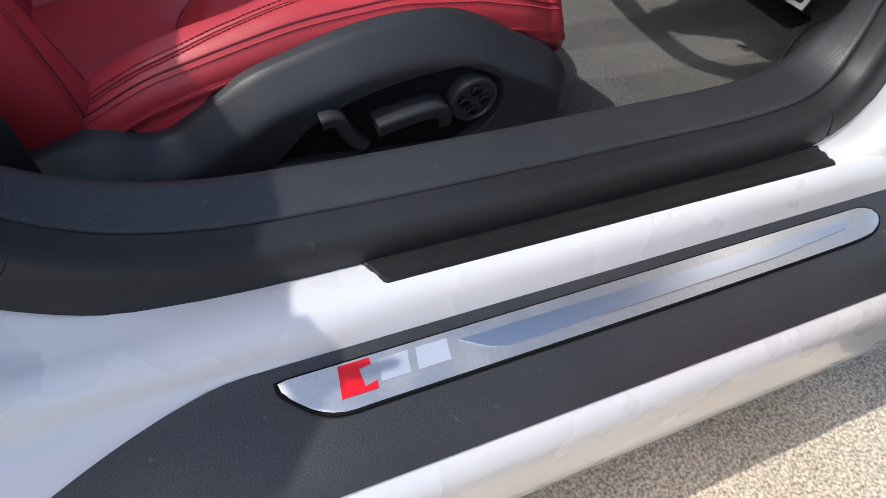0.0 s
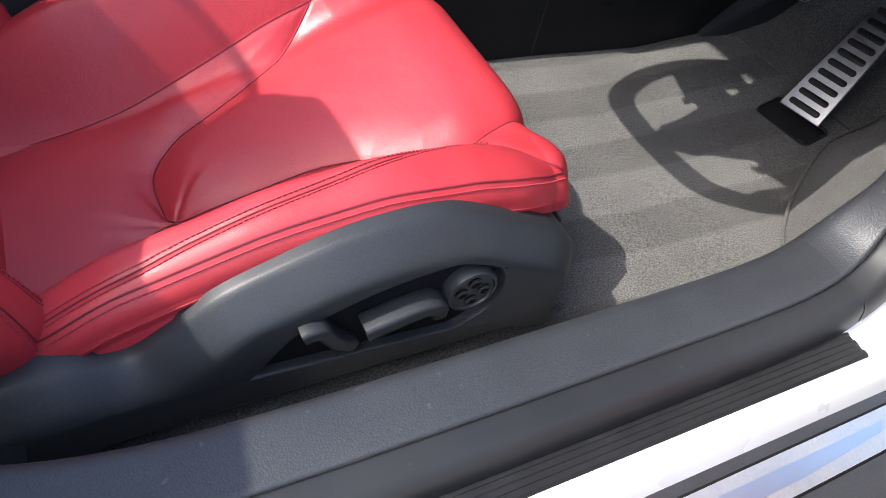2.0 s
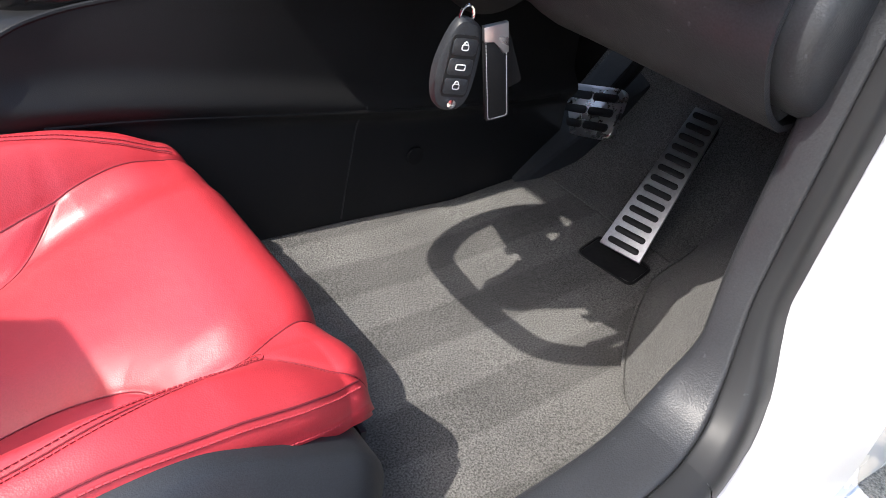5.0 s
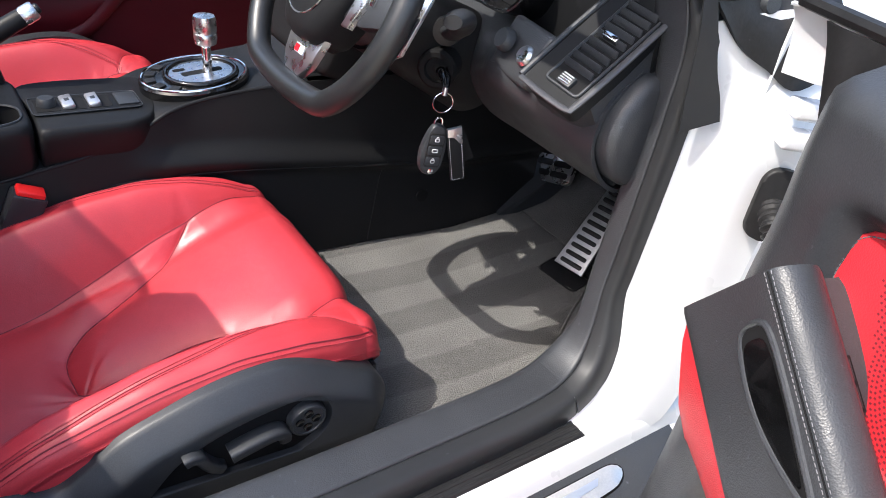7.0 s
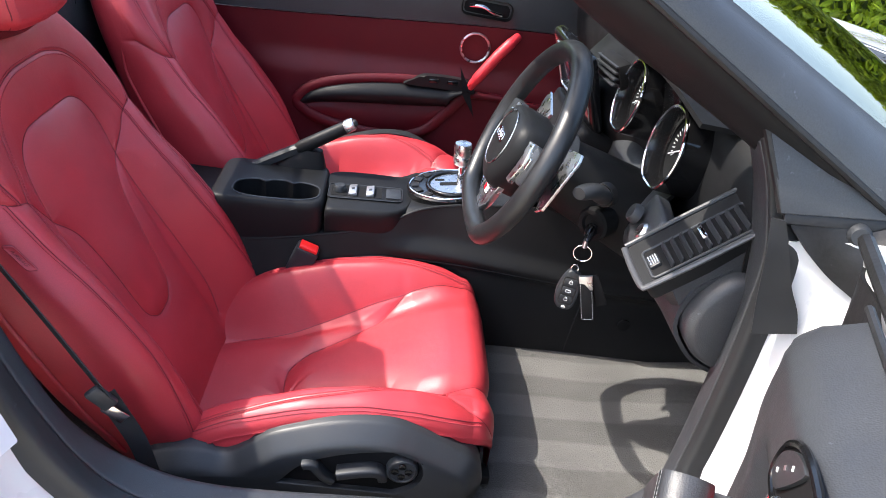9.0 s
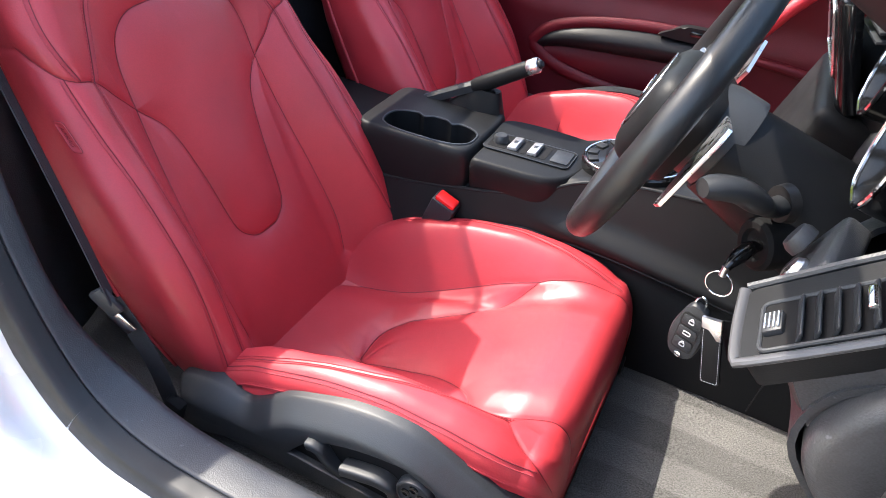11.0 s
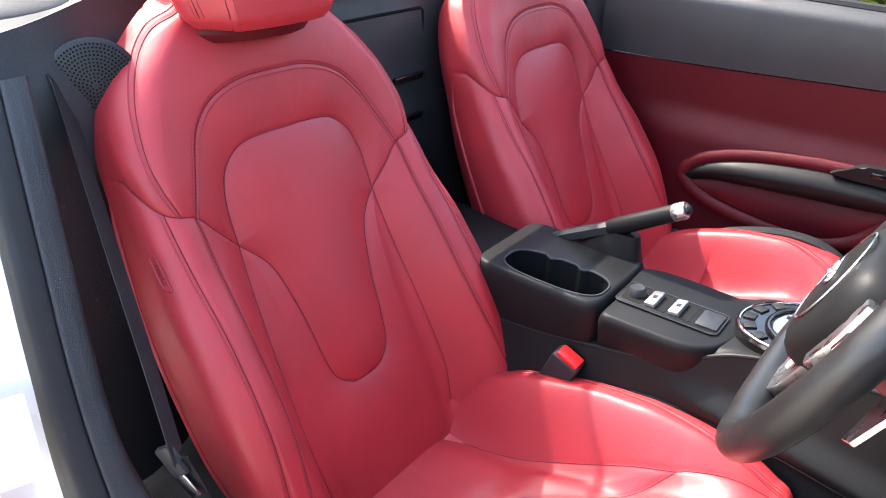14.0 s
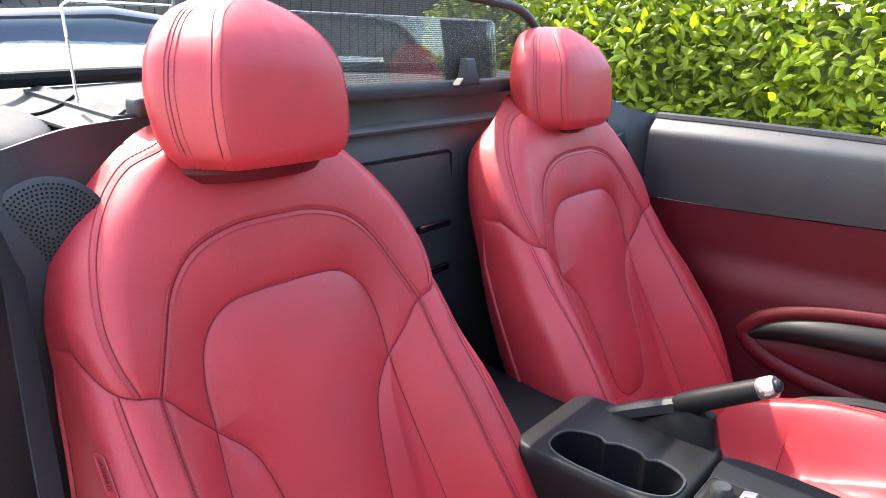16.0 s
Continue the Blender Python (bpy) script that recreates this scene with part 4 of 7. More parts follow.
part("deck_seal", tube(spline([(-0.955, 0.10, 1.03), (-0.90, 0.22, 1.065), (-0.93, 0.40, 1.075), (-0.94, 0.85, 1.08), (-0.93, 1.30, 1.075), (-0.90, 1.48, 1.065), (-0.955, 1.60, 1.03)], 50), 0.012, 8), DARK, car, "black rubber seal")
tray = loft([[(-0.595 - 0.41 * v, 0.025 + 1.65 * u, 1.000 + 0.030 * math.sin(math.pi * u) ** 0.4 * float(smooth(0.0, 0.25, v)) - 0.01 * v) for u in np.linspace(0, 1, 30)] for v in np.linspace(0, 1, 8)], False, False)
part("rear_tray", thicken(tray, 0.005), COVER, car, "tray behind the bulkhead, greyed for sun glare", 60)
shelf = loft([[(-0.66 - 0.27 * v, 0.385 + 0.93 * u, 1.046 + 0.014 * v + 0.012 * math.sin(math.pi * u)) for u in np.linspace(0, 1, 20)] for v in np.linspace(0, 1, 8)], False, False)
part("roof_box_lid", thicken(shelf, 0.005), COVER, car, "lid of the folded roof, greyed for sun glare")

# front wing and bonnet
def wing(u, v):
    x = 0.70 + 1.55 * v
    y = 0.015 - 0.055 * math.sin(math.pi * min(1, v * 1.3)) + 0.02 * v
    z = 0.20 + (0.775 + 0.035 * math.sin(math.pi * v) - 0.22 * v * v) * u
    return (x, y - 0.02 * (1 - u) ** 2, z)


part("front_wing", thicken(sheet(wing, 24, 30), 0.004), WHITE, car, "white painted front wing")


def bonnet(u, v):
    y = 0.018 + 1.664 * u
    x0 = float(curve(min(y, 1.70 - y), [0.018, 0.07, 0.09, 0.12, 0.20, 0.28, 0.55, 0.85], [0.80, 0.84, 0.90, 0.95, 1.06, 1.13, 1.27, 1.33]))
    x = x0 + (2.20 - x0) * v
    crown = (1 - (2 * u - 1) ** 2) ** 0.8
    return (x, y, 0.975 + 0.035 * math.exp(-(((u - 0.08) / 0.07) ** 2)) + 0.035 * math.exp(-(((u - 0.92) / 0.07) ** 2)) + 0.02 * crown - 0.24 * v**1.7)


part("bonnet", thicken(sheet(bonnet, 90, 24), 0.004), WHITE, car, "white painted bonnet")
lamp = part("headlamp", lathe([(0.001, 0), (0.11, 0.0), (0.105, 0.012), (0.001, 0.03)], pose(1.55, 0.12, 0.845, 0, 24, 0) @ Matrix.Diagonal((1.5, 0.8, 1, 1)), 30), BLUE_GLASS, car, "smoked headlamp lens")
for wx, wy in ((1.75, 0.12), (-1.05, 0.14), (1.75, 1.58), (-1.05, 1.56)):
    wheel = part("wheel", lathe([(0.05, -0.10), (0.30, -0.11), (0.335, -0.09), (0.34, 0.0), (0.335, 0.09), (0.30, 0.11), (0.05, 0.10)], pose(wx, wy, 0.40, 90, 0, 0), 40), RUBBER, car, "black tyre")
    part("rim", lathe([(0.02, -0.112), (0.24, -0.108), (0.245, 0.0), (0.24, 0.108), (0.02, 0.112)], pose(wx, wy, 0.40, 90, 0, 0), 40), SATIN, wheel)
def bumper(x0, way, length, zt, name, label):
    """A rounded end of the body, from the sills up and over to the panel's edge."""
    rows = []
    for w in np.r_[np.linspace(0, 1, 10), 1.0, 1.0]:
        top = len(rows) >= 10
        k = 1.0 if not top else (0.86 if len(rows) == 10 else 0.4)
        row = []
        for t in np.linspace(-90, 90, 41):
            s_, c_ = math.sin(radians(t)), math.cos(radians(t))
            belly = 1 - 0.14 * (2 * w - 1.1) ** 2
            row.append((x0 + way * length * k * belly * c_**0.75, 0.85 + 0.835 * np.sign(s_) * abs(s_) ** 0.45, 0.19 + (zt - 0.19) * w + (0.012 if top else 0) - 0.02 * c_ * w))
        rows.append(row)
    part(name, thicken(loft(rows, False, False), 0.004), WHITE, car, label, 60)


bumper(2.18, 1, 0.42, 0.735, "front_bumper", "white painted rounded nose")
bumper(-1.87, -1, 0.36, 0.895, "rear_bumper", "white painted rounded tail")
for dy in (0.30, 1.40):
    part("air_intake", box((0.06, 0.34, 0.16), pose(2.50, dy, 0.36, 0, 0, 24 if dy < 1 else -24), 0.02), DARK, car, "dark nose air intake")
    part("tail_lamp", box((0.04, 0.34, 0.07), pose(-2.17, dy, 0.76, 0, 0, -14 if dy < 1 else 14), 0.012), BADGE_RED, car, "red tail lamp")
under = box((3.3, 1.5, 0.03), pose(0.2, 0.85, 0.165), 0.01)
part("underbody", under, DARK, car)
far = loft([[(-1.9 + 4.1 * v, 1.74 + 0.03 * math.sin(math.pi * w), 0.16 + 0.72 * w) for w in np.linspace(0, 1, 10)] for v in np.linspace(0, 1, 20)], False, False)
part("far_side", thicken(far, 0.004), WHITE, car, "white painted far side of the body")

# ---- cabin floor and footwell ----
def floor_z(x, y):
    rise = 0.34 * float(smooth(1.00, 1.42, x)) + 0.02 * float(smooth(0.75, 1.0, x))
    return 0.272 + rise


def floor_fn(u, v):
    x, y = -0.58 + 1.60 * v, 0.09 + 0.60 * u
    return (x, y, floor_z(x, y) + 0.0015 * noise.noise(Vector((x * 9, y * 9, 0))))


solid("floor", thicken(sheet(floor_fn, 30, 80), 0.006), CARPET, "grey brushed carpet on the driver's footwell floor", "carpet", "structure")


toe_ = loft([[(1.00 + 0.40 * v, 0.09 + 0.66 * u, floor_z(1.0 + 0.40 * v, 0) + 0.003) for u in np.linspace(0, 1, 6)] for v in np.linspace(0, 1, 16)], False, False)
solid("toe_board", thicken(toe_, 0.005), CARPET_SIDE, "grey carpet on the sloping toe board", "carpet", "structure")


def kick(u, v):
    """Carpeted side of the footwell under the front post."""
    x = 0.46 + 0.95 * v
    foot = float(curve(x, [0.46, 0.62, 0.675, 0.70, 0.745, 0.828, 0.896, 0.924, 1.10, 1.45], [0.105, 0.118, 0.144, 0.185, 0.226, 0.281, 0.317, 0.328, 0.345, 0.36]))
    top = 0.395 + 0.30 * float(smooth(0.54, 0.78, x))
    y = 0.100 + (foot - 0.100) * (1 - u) ** 1.3
    return (x, y, (floor_z(x, y) + 0.004) * (1 - u) + top * u)


solid("footwell_side", thicken(sheet(kick, 24, 40), 0.005), CARPET_SIDE, "grey carpeted side of the footwell", "carpet", "structure")
edge = [Vector(kick(0.02, v)) + Vector((-0.001, 0.003, 0.002)) for v in np.linspace(0.17, 0.62, 40)]
solid("carpet_edging", tube(edge, 0.0026, 8), CARPET_SIDE, "stitched grey edging of the carpet", "carpet edging", "structure")
pas = loft([[(-0.58 + 2.0 * v, 1.0 + 0.60 * u, floor_z(-0.58 + 2.0 * v, 0)) for u in np.linspace(0, 1, 8)] for v in np.linspace(0, 1, 40)], False, False)
solid("floor_passenger", thicken(pas, 0.006), CARPET_SIDE, "grey carpet on the passenger floor", "carpet", "structure")
toe = box((0.02, 1.62, 0.74), pose(1.40, 0.85, 0.51), 0.004)
solid("firewall", toe, DARK, "dark front wall of the footwell", "wall", "structure")

# ---- pedals ----
ac0, ac1 = Vector((0.93, 0.397, 0.298)), Vector((1.10, 0.432, 0.501))
ac = thing("accelerator_pedal", "brushed metal accelerator pedal with black rubber slots", "pedal", (0.945, 0.40, 0.28))
am = basis(ac0, ac1 - ac0, (-0.09, 1, 0.09))
if (am.to_3x3() @ Vector((0, 0, 1))).x > 0:
    am = am @ pose(0, 0, 0, 180, 0, 0)
LA = (ac1 - ac0).length
taper = lambda a: 0.037 - 0.0085 * a ** 0.7
plate = prism([(0, -taper(0)), (LA, -taper(1) + 0.004), (LA, taper(1) - 0.004), (0, taper(0))], 0.006, am, 0.002)
part("pedal_plate", plate, BRUSHED, ac, "brushed metal pedal face")
for k in range(13):
    a = 0.05 + 0.90 * k / 12
    part("rubber_slot", prism([(x + LA * a, y) for x, y in rounded(0.0105, 2 * taper(a) - 0.016, 0.0048, 5)], 0.008, am, 0.0015), RUBBER, ac)
part("pedal_foot", box((0.060, 0.105, 0.012), pose(0.918, 0.395, 0.283, 0, -10, 6), 0.005, 3), RUBBER, ac)
part("foot_rim", tube([pose(0.918, 0.395, 0.290, 0, -10, 6) @ Vector((x, y, 0)) for x, y in rounded(0.058, 0.103, 0.010, 5)], 0.0025, 6, True), RUBBER, ac)
part("pedal_back", box((LA * 0.9, 0.05, 0.02), am @ pose(LA * 0.5, 0, -0.012), 0.006), DARK, ac)
bp = thing("brake_pedal", "metal brake pedal with black rubber bars", "pedal", (1.10, 0.64, 0.35))
bmx = basis((1.08, 0.642, 0.410), (0.0, 0.95, -0.30), (0.45, 0.25, 0.80))
if (bmx.to_3x3() @ Vector((0, 0, 1))).x > 0:
    bmx = bmx @ pose(0, 0, 0, 0, 180, 0)
part("pedal_plate", prism(rounded(0.140, 0.094, 0.016), 0.010, bmx, 0.005, 4), SATIN, bp, "brushed metal pedal face")
for i in range(3):
    for j in (-1, 1):
        part("rubber_bar", prism([(x + j * 0.030, y + (i - 1) * 0.027) for x, y in rounded(0.056, 0.015, 0.006, 5)], 0.013, bmx, 0.0015), RUBBER, bp)
part("pedal_arm", tube(spline([(1.10, 0.64, 0.42), (1.17, 0.635, 0.50), (1.24, 0.63, 0.62), (1.27, 0.62, 0.80)], 16), 0.012, 8), DARK, bp)
fr = thing("foot_rest", "black footrest wedge at the carpet's front corner", "footrest", (1.0, 0.63, 0.28))
part("wedge", loft([[(0.935, 0.690, 0.274), (0.93, 0.648, 0.274), (0.935, 0.652, 0.290), (0.94, 0.690, 0.300)], [(1.22, 0.715, 0.36), (1.20, 0.610, 0.36), (1.20, 0.618, 0.46), (1.20, 0.715, 0.50)]], True, True), PLASTIC, fr)


# ---- centre tunnel and console ----
con = thing("centre_console", "black leather centre console with cup holder, switches and gear selector", "console", (0.0, 0.85, 0.28))


def tunnel(u, v):
    """Driver's side of the tunnel, from the carpet up to the leather edge."""
    x = -0.58 + 1.62 * v
    foot_y = 0.690 - 0.025 * float(smooth(0.45, 0.96, x))
    top_z = float(curve(x, [-0.58, -0.2, 0.0, 0.12, 0.2, 0.30, 0.45, 1.05], [0.482, 0.488, 0.518, 0.548, 0.590, 0.612, 0.63, 0.645]))
    top_y = float(curve(x, [-0.58, 0.0, 0.15, 0.25, 0.45, 1.05], [0.735, 0.735, 0.745, 0.755, 0.74, 0.70]))
    z = 0.272 + (top_z - 0.272) * u
    ledge = 0.020 * math.exp(-(((z - (0.500 - 0.045 * smooth(0.18, 0.81, x))) / 0.020) ** 2)) * float(smooth(0.10, 0.25, x))
    belly = 0.018 * math.sin(math.pi * u)
    return (x, foot_y + (top_y - foot_y) * u**0.8 - ledge - belly * 0.3, z)


part("tunnel_side", thicken(sheet(tunnel, 120, 140), 0.006), BLACK_LEATHER, con, "black leather side of the tunnel")
low = sheet(lambda u, v: tuple(np.array(tunnel(0.02 + 0.55 * u, 0.42 + 0.56 * v)) + [0, -0.004, 0]), 20, 40)
part("tunnel_carpet", low, RIB_CARPET, con, "dark carpet on the tunnel's lower side")


seam_ = [np.array(tunnel(u, 0.72 + 0.03 * u)) + [0, -0.0055, 0] for u in np.linspace(0.02, 0.56, 20)]
part("carpet_joint", tube(seam_, 0.0016, 6), RUBBER, con, "joint between the tunnel's carpet pieces")
plug_at = np.array(tunnel(0.26, 0.80)) + [0, -0.006, 0]
part("carpet_plug", lathe([(0.001, 0.0), (0.016, 0.0), (0.015, 0.004), (0.001, 0.005)], basis(plug_at, (1, 0, 0), (0, 0, 1)), 24), DARK, con, "round carpet plug")


def top_fn(u, v):
    x = -0.58 + 1.03 * v
    z0 = float(curve(x, [-0.58, -0.26, -0.2, 0.0, 0.14, 0.2, 0.28, 0.38, 0.45], [0.565, 0.555, 0.520, 0.520, 0.572, 0.592, 0.606, 0.620, 0.66]))
    ye = float(curve(x, [-0.58, 0.0, 0.15, 0.25, 0.45], [0.735, 0.735, 0.745, 0.755, 0.74]))
    y = ye + (1.70 - 2 * ye) * u
    e = 1 - abs(2 * u - 1)
    ze = float(curve(x, [-0.58, -0.2, 0.0, 0.12, 0.2, 0.30, 0.45], [0.482, 0.488, 0.518, 0.548, 0.590, 0.612, 0.63]))
    k = float(smooth(0.0, 0.16, e))
    return (x, y, ze + (z0 - ze) * k)


part("console_top", thicken(sheet(top_fn, 50, 70), 0.004), BLACK_LEATHER, con, "black leather console top")
edge_ = [np.array(top_fn(0.0, v)) + [0, -0.004, 0.0] for v in np.linspace(0.30, 0.96, 60)]
part("leather_welt", tube(edge_, 0.0035, 8), BLACK_LEATHER, con, "raised leather edge along the console")


def on_tunnel(x, z, off=0.006):
    """The point of the tunnel's side at x and z, off metres proud of it."""
    v = (x + 0.58) / 1.62
    u = (z - 0.272) / (tunnel(1.0, v)[2] - 0.272)
    p = tunnel(u, v)
    return (p[0], p[1] - off, p[2])


recess_ = spline([(0.62, 0.485), (0.45, 0.494), (0.30, 0.500), (0.215, 0.506), (0.190, 0.525), (0.196, 0.552), (0.225, 0.580), (0.28, 0.592), (0.36, 0.596)], 60)
part("recess_edge", tube([on_tunnel(x, z, 0.002) for x, z in recess_], 0.0026, 8), BLACK_LEATHER, con, "edge of the recess in the tunnel's side")
# near-black sheet on the tunnel's skin: the recess is only painted shade
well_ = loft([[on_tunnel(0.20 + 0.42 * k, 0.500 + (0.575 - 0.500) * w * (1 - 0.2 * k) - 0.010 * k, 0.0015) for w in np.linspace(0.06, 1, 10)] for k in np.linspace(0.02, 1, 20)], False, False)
part("recess_shade", well_, DARK, con, "flat dark sheet for the shaded recess in the tunnel's side")
part("tunnel_joint", tube([on_tunnel(0.205 - 0.05 * k, 0.500 - 0.12 * k, 0.001) for k in np.linspace(0, 1, 10)], 0.0016, 6), DARK, con)
part("tunnel_ledge", tube([on_tunnel(x, 0.478 - 0.030 * float(smooth(0.2, 0.9, x)), 0.004) for x in np.linspace(0.20, 1.0, 40)], 0.005, 8), BLACK_LEATHER, con, "raised ledge along the tunnel")
part("tunnel_far", box((1.6, 0.02, 0.28), pose(0.25, 0.985, 0.40), 0.004), BLACK_LEATHER, con)
bm = bmesh.new()
dashes([np.array(top_fn(0.012, v)) + [0, -0.003, 0.001] for v in np.linspace(0.25, 0.93, 80)], 0.0055, 0.0038, 0.0007, bm)
dashes([np.array(top_fn(0.004, v)) + [0, -0.004, -0.005] for v in np.linspace(0.25, 0.93, 80)], 0.0055, 0.0038, 0.0007, bm)
part("stitching", bm, GREY_THREAD, con, "grey stitched edge")


def hollow(outline_out, outline_in, z0, z1, depth):
    """A block with a well: outer wall, top rim, inner wall and bottom."""
    lo, n = [], len(outline_out)
    mx, my = np.mean([q[0] for q in outline_out]), np.mean([q[1] for q in outline_out])
    rows = [[(x, my + (y - my) * 0.93, z0) for x, y in outline_out], [(x, my + (y - my) * 0.985, z0 + (z1 - z0) * 0.5) for x, y in outline_out]]
    for k, dz in ((1.0, 0.022), (0.992, 0.012), (0.975, 0.005), (0.945, 0.001), (0.92, 0.0)):
        rows.append([(mx + (x - mx) * k, my + (y - my) * k, z1 - dz) for x, y in outline_out])
    rows += [[(x, y, z1) for x, y in outline_in], [(x, y, z1 - 0.005) for x, y in outline_in], [(x, y, z1 - depth) for x, y in outline_in]]
    return loft(rows, True, True)


n = 140
ang = np.linspace(0, 2 * math.pi, n, endpoint=False)
sq = lambda c, e: np.sign(c) * abs(c) ** e
cup_out = [(-0.137 + 0.126 * sq(math.cos(a), 0.22), 0.830 + 0.106 * sq(math.sin(a), 0.26)) for a in ang]
cup_in = []
for a in ang:
    x = -0.120 + 0.096 * sq(math.cos(a), 0.66)
    pinch = 0.011 * (math.exp(-(((x + 0.150) / 0.010) ** 2)) + math.exp(-(((x + 0.088) / 0.010) ** 2))) if math.sin(a) > 0 else 0
    cup_in.append((x, 0.780 + (0.046 - pinch) * sq(math.sin(a), 0.70)))
part("cup_holder", hollow(cup_out, cup_in, 0.485, 0.594, 0.070), BLACK_LEATHER, con, "black oval double cup holder")
part("cup_rim", tube([(x, y, 0.5945) for x, y in cup_in], 0.0022, 6, True), PLASTIC, con)
# switch panel
swm = basis((0.080, 0.812, 0.589), (1, 0.0, 0.012), (0, 1, 0))
sb_out = spline([(-0.0885, 0.110), (-0.0885, 0.0), (-0.0885, -0.080), (-0.080, -0.088), (0.0, -0.088), (0.055, -0.085), (0.088, -0.066), (0.106, -0.030), (0.112, 0.01), (0.112, 0.09), (0.10, 0.110)], 70, True)
rows = []
for k, dz in ((0.84, -0.085), (0.95, -0.048), (1.0, -0.020), (0.992, -0.010), (0.975, -0.004), (0.945, -0.001), (0.92, 0.0)):
    rows.append([swm @ Vector((0.01 + (x - 0.01) * (1 if dz < -0.015 else k), 0.012 + (y - 0.012) * k, dz - 0.002)) for x, y in sb_out])
part("switch_block", loft(rows, True, True), BLACK_LEATHER, con, "black leather block under the switches", 60)
swb = part("switch_plate", prism([(x - 0.002, y) for x, y in rounded(0.168, 0.068, 0.010)], 0.0035, swm @ pose(0, 0, -0.002), 0.001), BLACK_LEATHER, con, "dark switch plate")
part("plate_edge", tube([swm @ Vector((x - 0.002, y, 0.0013)) for x, y in rounded(0.170, 0.070, 0.010)], 0.0010, 6, True), PLASTIC, swb, "thin dark edge")
# thin dark plates stand in for the shaded depth of the wells
for dx in (-0.062, -0.022, 0.018):
    part("well_shade", prism([(x + dx, y) for x, y in rounded(0.036, 0.050, 0.003)], 0.0006, swm @ pose(0, 0, 0.0015)), DARK, swb)
knob = part("mirror_knob", lathe([(0.001, 0), (0.0145, 0), (0.014, 0.010), (0.011, 0.014), (0.001, 0.013)], swm @ pose(-0.062, 0, 0.002), 28), PLASTIC, swb, "round mirror adjuster knob")
part("knob_ring", tube([swm @ Vector((-0.062 + 0.0125 * math.cos(t_), 0.0125 * math.sin(t_), 0.0125)) for t_ in np.linspace(0, 2 * math.pi, 30, endpoint=False)], 0.0008, 6, True), SATIN, knob)
for dx in (-0.031, 0.009):
    sw_ = part("window_switch", box((0.019, 0.046, 0.010), swm @ pose(dx, 0, 0.0045, 0, -10, 0), 0.0025), BRIGHT, swb, "silver window switch")
    part("switch_mark", box((0.007, 0.009, 0.0008), swm @ pose(dx, 0, 0.0098, 0, -10, 0), 0, 1), PLASTIC, sw_)
part("blank_key", prism([(x + 0.062, y) for x, y in rounded(0.034, 0.050, 0.003)], 0.003, swm @ pose(0, 0, 0.0012), 0.0008), PLASTIC, swb)
# gear selector
gx, gy, gz = 0.272, 0.840, 0.610
gm = pose(gx, gy, gz, 0, -7, 0)
part("selector_base", lathe([(0.001, -0.02), (0.092, -0.02), (0.092, 0.004), (0.088, 0.008), (0.001, 0.008)], gm @ Matrix.Diagonal((1.08, 0.92, 1, 1)), 48), GLOSS, con, "gloss black selector surround")
ell = lambda rx, ry, z: [gm @ Vector((rx * math.cos(a), ry * math.sin(a), z)) for a in np.linspace(0, 2 * math.pi, 60, endpoint=False)]
part("selector_ring", tube(ell(0.094, 0.079, 0.009), 0.0026, 8, True), CHROME, con, "chrome ring round the selector plate")
part("selector_plate", lathe([(0.001, 0.006), (0.068, 0.006), (0.066, 0.0095), (0.001, 0.0095)], gm @ pose(0.012, 0, 0) @ Matrix.Diagonal((0.86, 0.84, 1, 1)), 48), SATIN, con, "satin metal selector plate")
part("selector_slot", prism(rounded(0.075, 0.016, 0.006), 0.0008, gm @ pose(0.014, 0.0, 0.0094)), DARK, con, "dark lever slot")
part("gate_mark", prism(rounded(0.022, 0.010, 0.003), 0.0008, gm @ pose(-0.022, 0.022, 0.0094)), DARK, con)
part("inner_ring", tube([gm @ Vector((0.012 + 0.063 * math.cos(a), 0.061 * math.sin(a), 0.010)) for a in np.linspace(0, 2 * math.pi, 60, endpoint=False)], 0.0055, 10, True), GLOSS, con, "raised black ring")
for k in range(5):
    a = radians(130 + 25 * k)
    part("selector_key", box((0.018, 0.018, 0.004), gm @ pose(0.080 * math.cos(a), 0.067 * math.sin(a), 0.009, 0, 0, math.degrees(a)), 0.001), RUBBER, con)
sl = gm @ pose(0.025, 0, 0.009, 0, 4, 0)
lever = part("gear_lever", lathe([(0.001, 0), (0.010, 0), (0.0085, 0.012), (0.008, 0.045), (0.013, 0.050), (0.0165, 0.058), (0.017, 0.068), (0.001, 0.068)], sl, 32), CHROME, con, "metal and glass gear lever")
part("lever_knob", lathe([(0.001, 0.050), (0.0185, 0.052), (0.0205, 0.062), (0.0205, 0.070), (0.0190, 0.072), (0.0205, 0.074), (0.0205, 0.094), (0.0185, 0.102), (0.001, 0.104)], sl, 32), SATIN, lever, "clear-capped metal gear knob")
# handbrake
hb = thing("handbrake", "raised black leather handbrake with a silver end", "handbrake", (-0.2, 0.905, 0.57))
p0, p1 = np.array([-0.085, 0.921, 0.640]), np.array([0.035, 0.922, 0.712])
way = (p1 - p0) / np.linalg.norm(p1 - p0)
part("arm", loft([[c + np.array([0, s, 0]) + np.array([-way[2], 0, way[0]]) * w for s, w in ((-0.012, -0.008), (0.012, -0.008), (0.013, 0.006), (0.006, 0.012), (-0.006, 0.012), (-0.013, 0.006))] for c in (np.array([-0.262, 0.905, 0.548]), np.array([-0.16, 0.915, 0.602]), p0)], True, True), PLASTIC, hb, "black plastic handbrake arm")
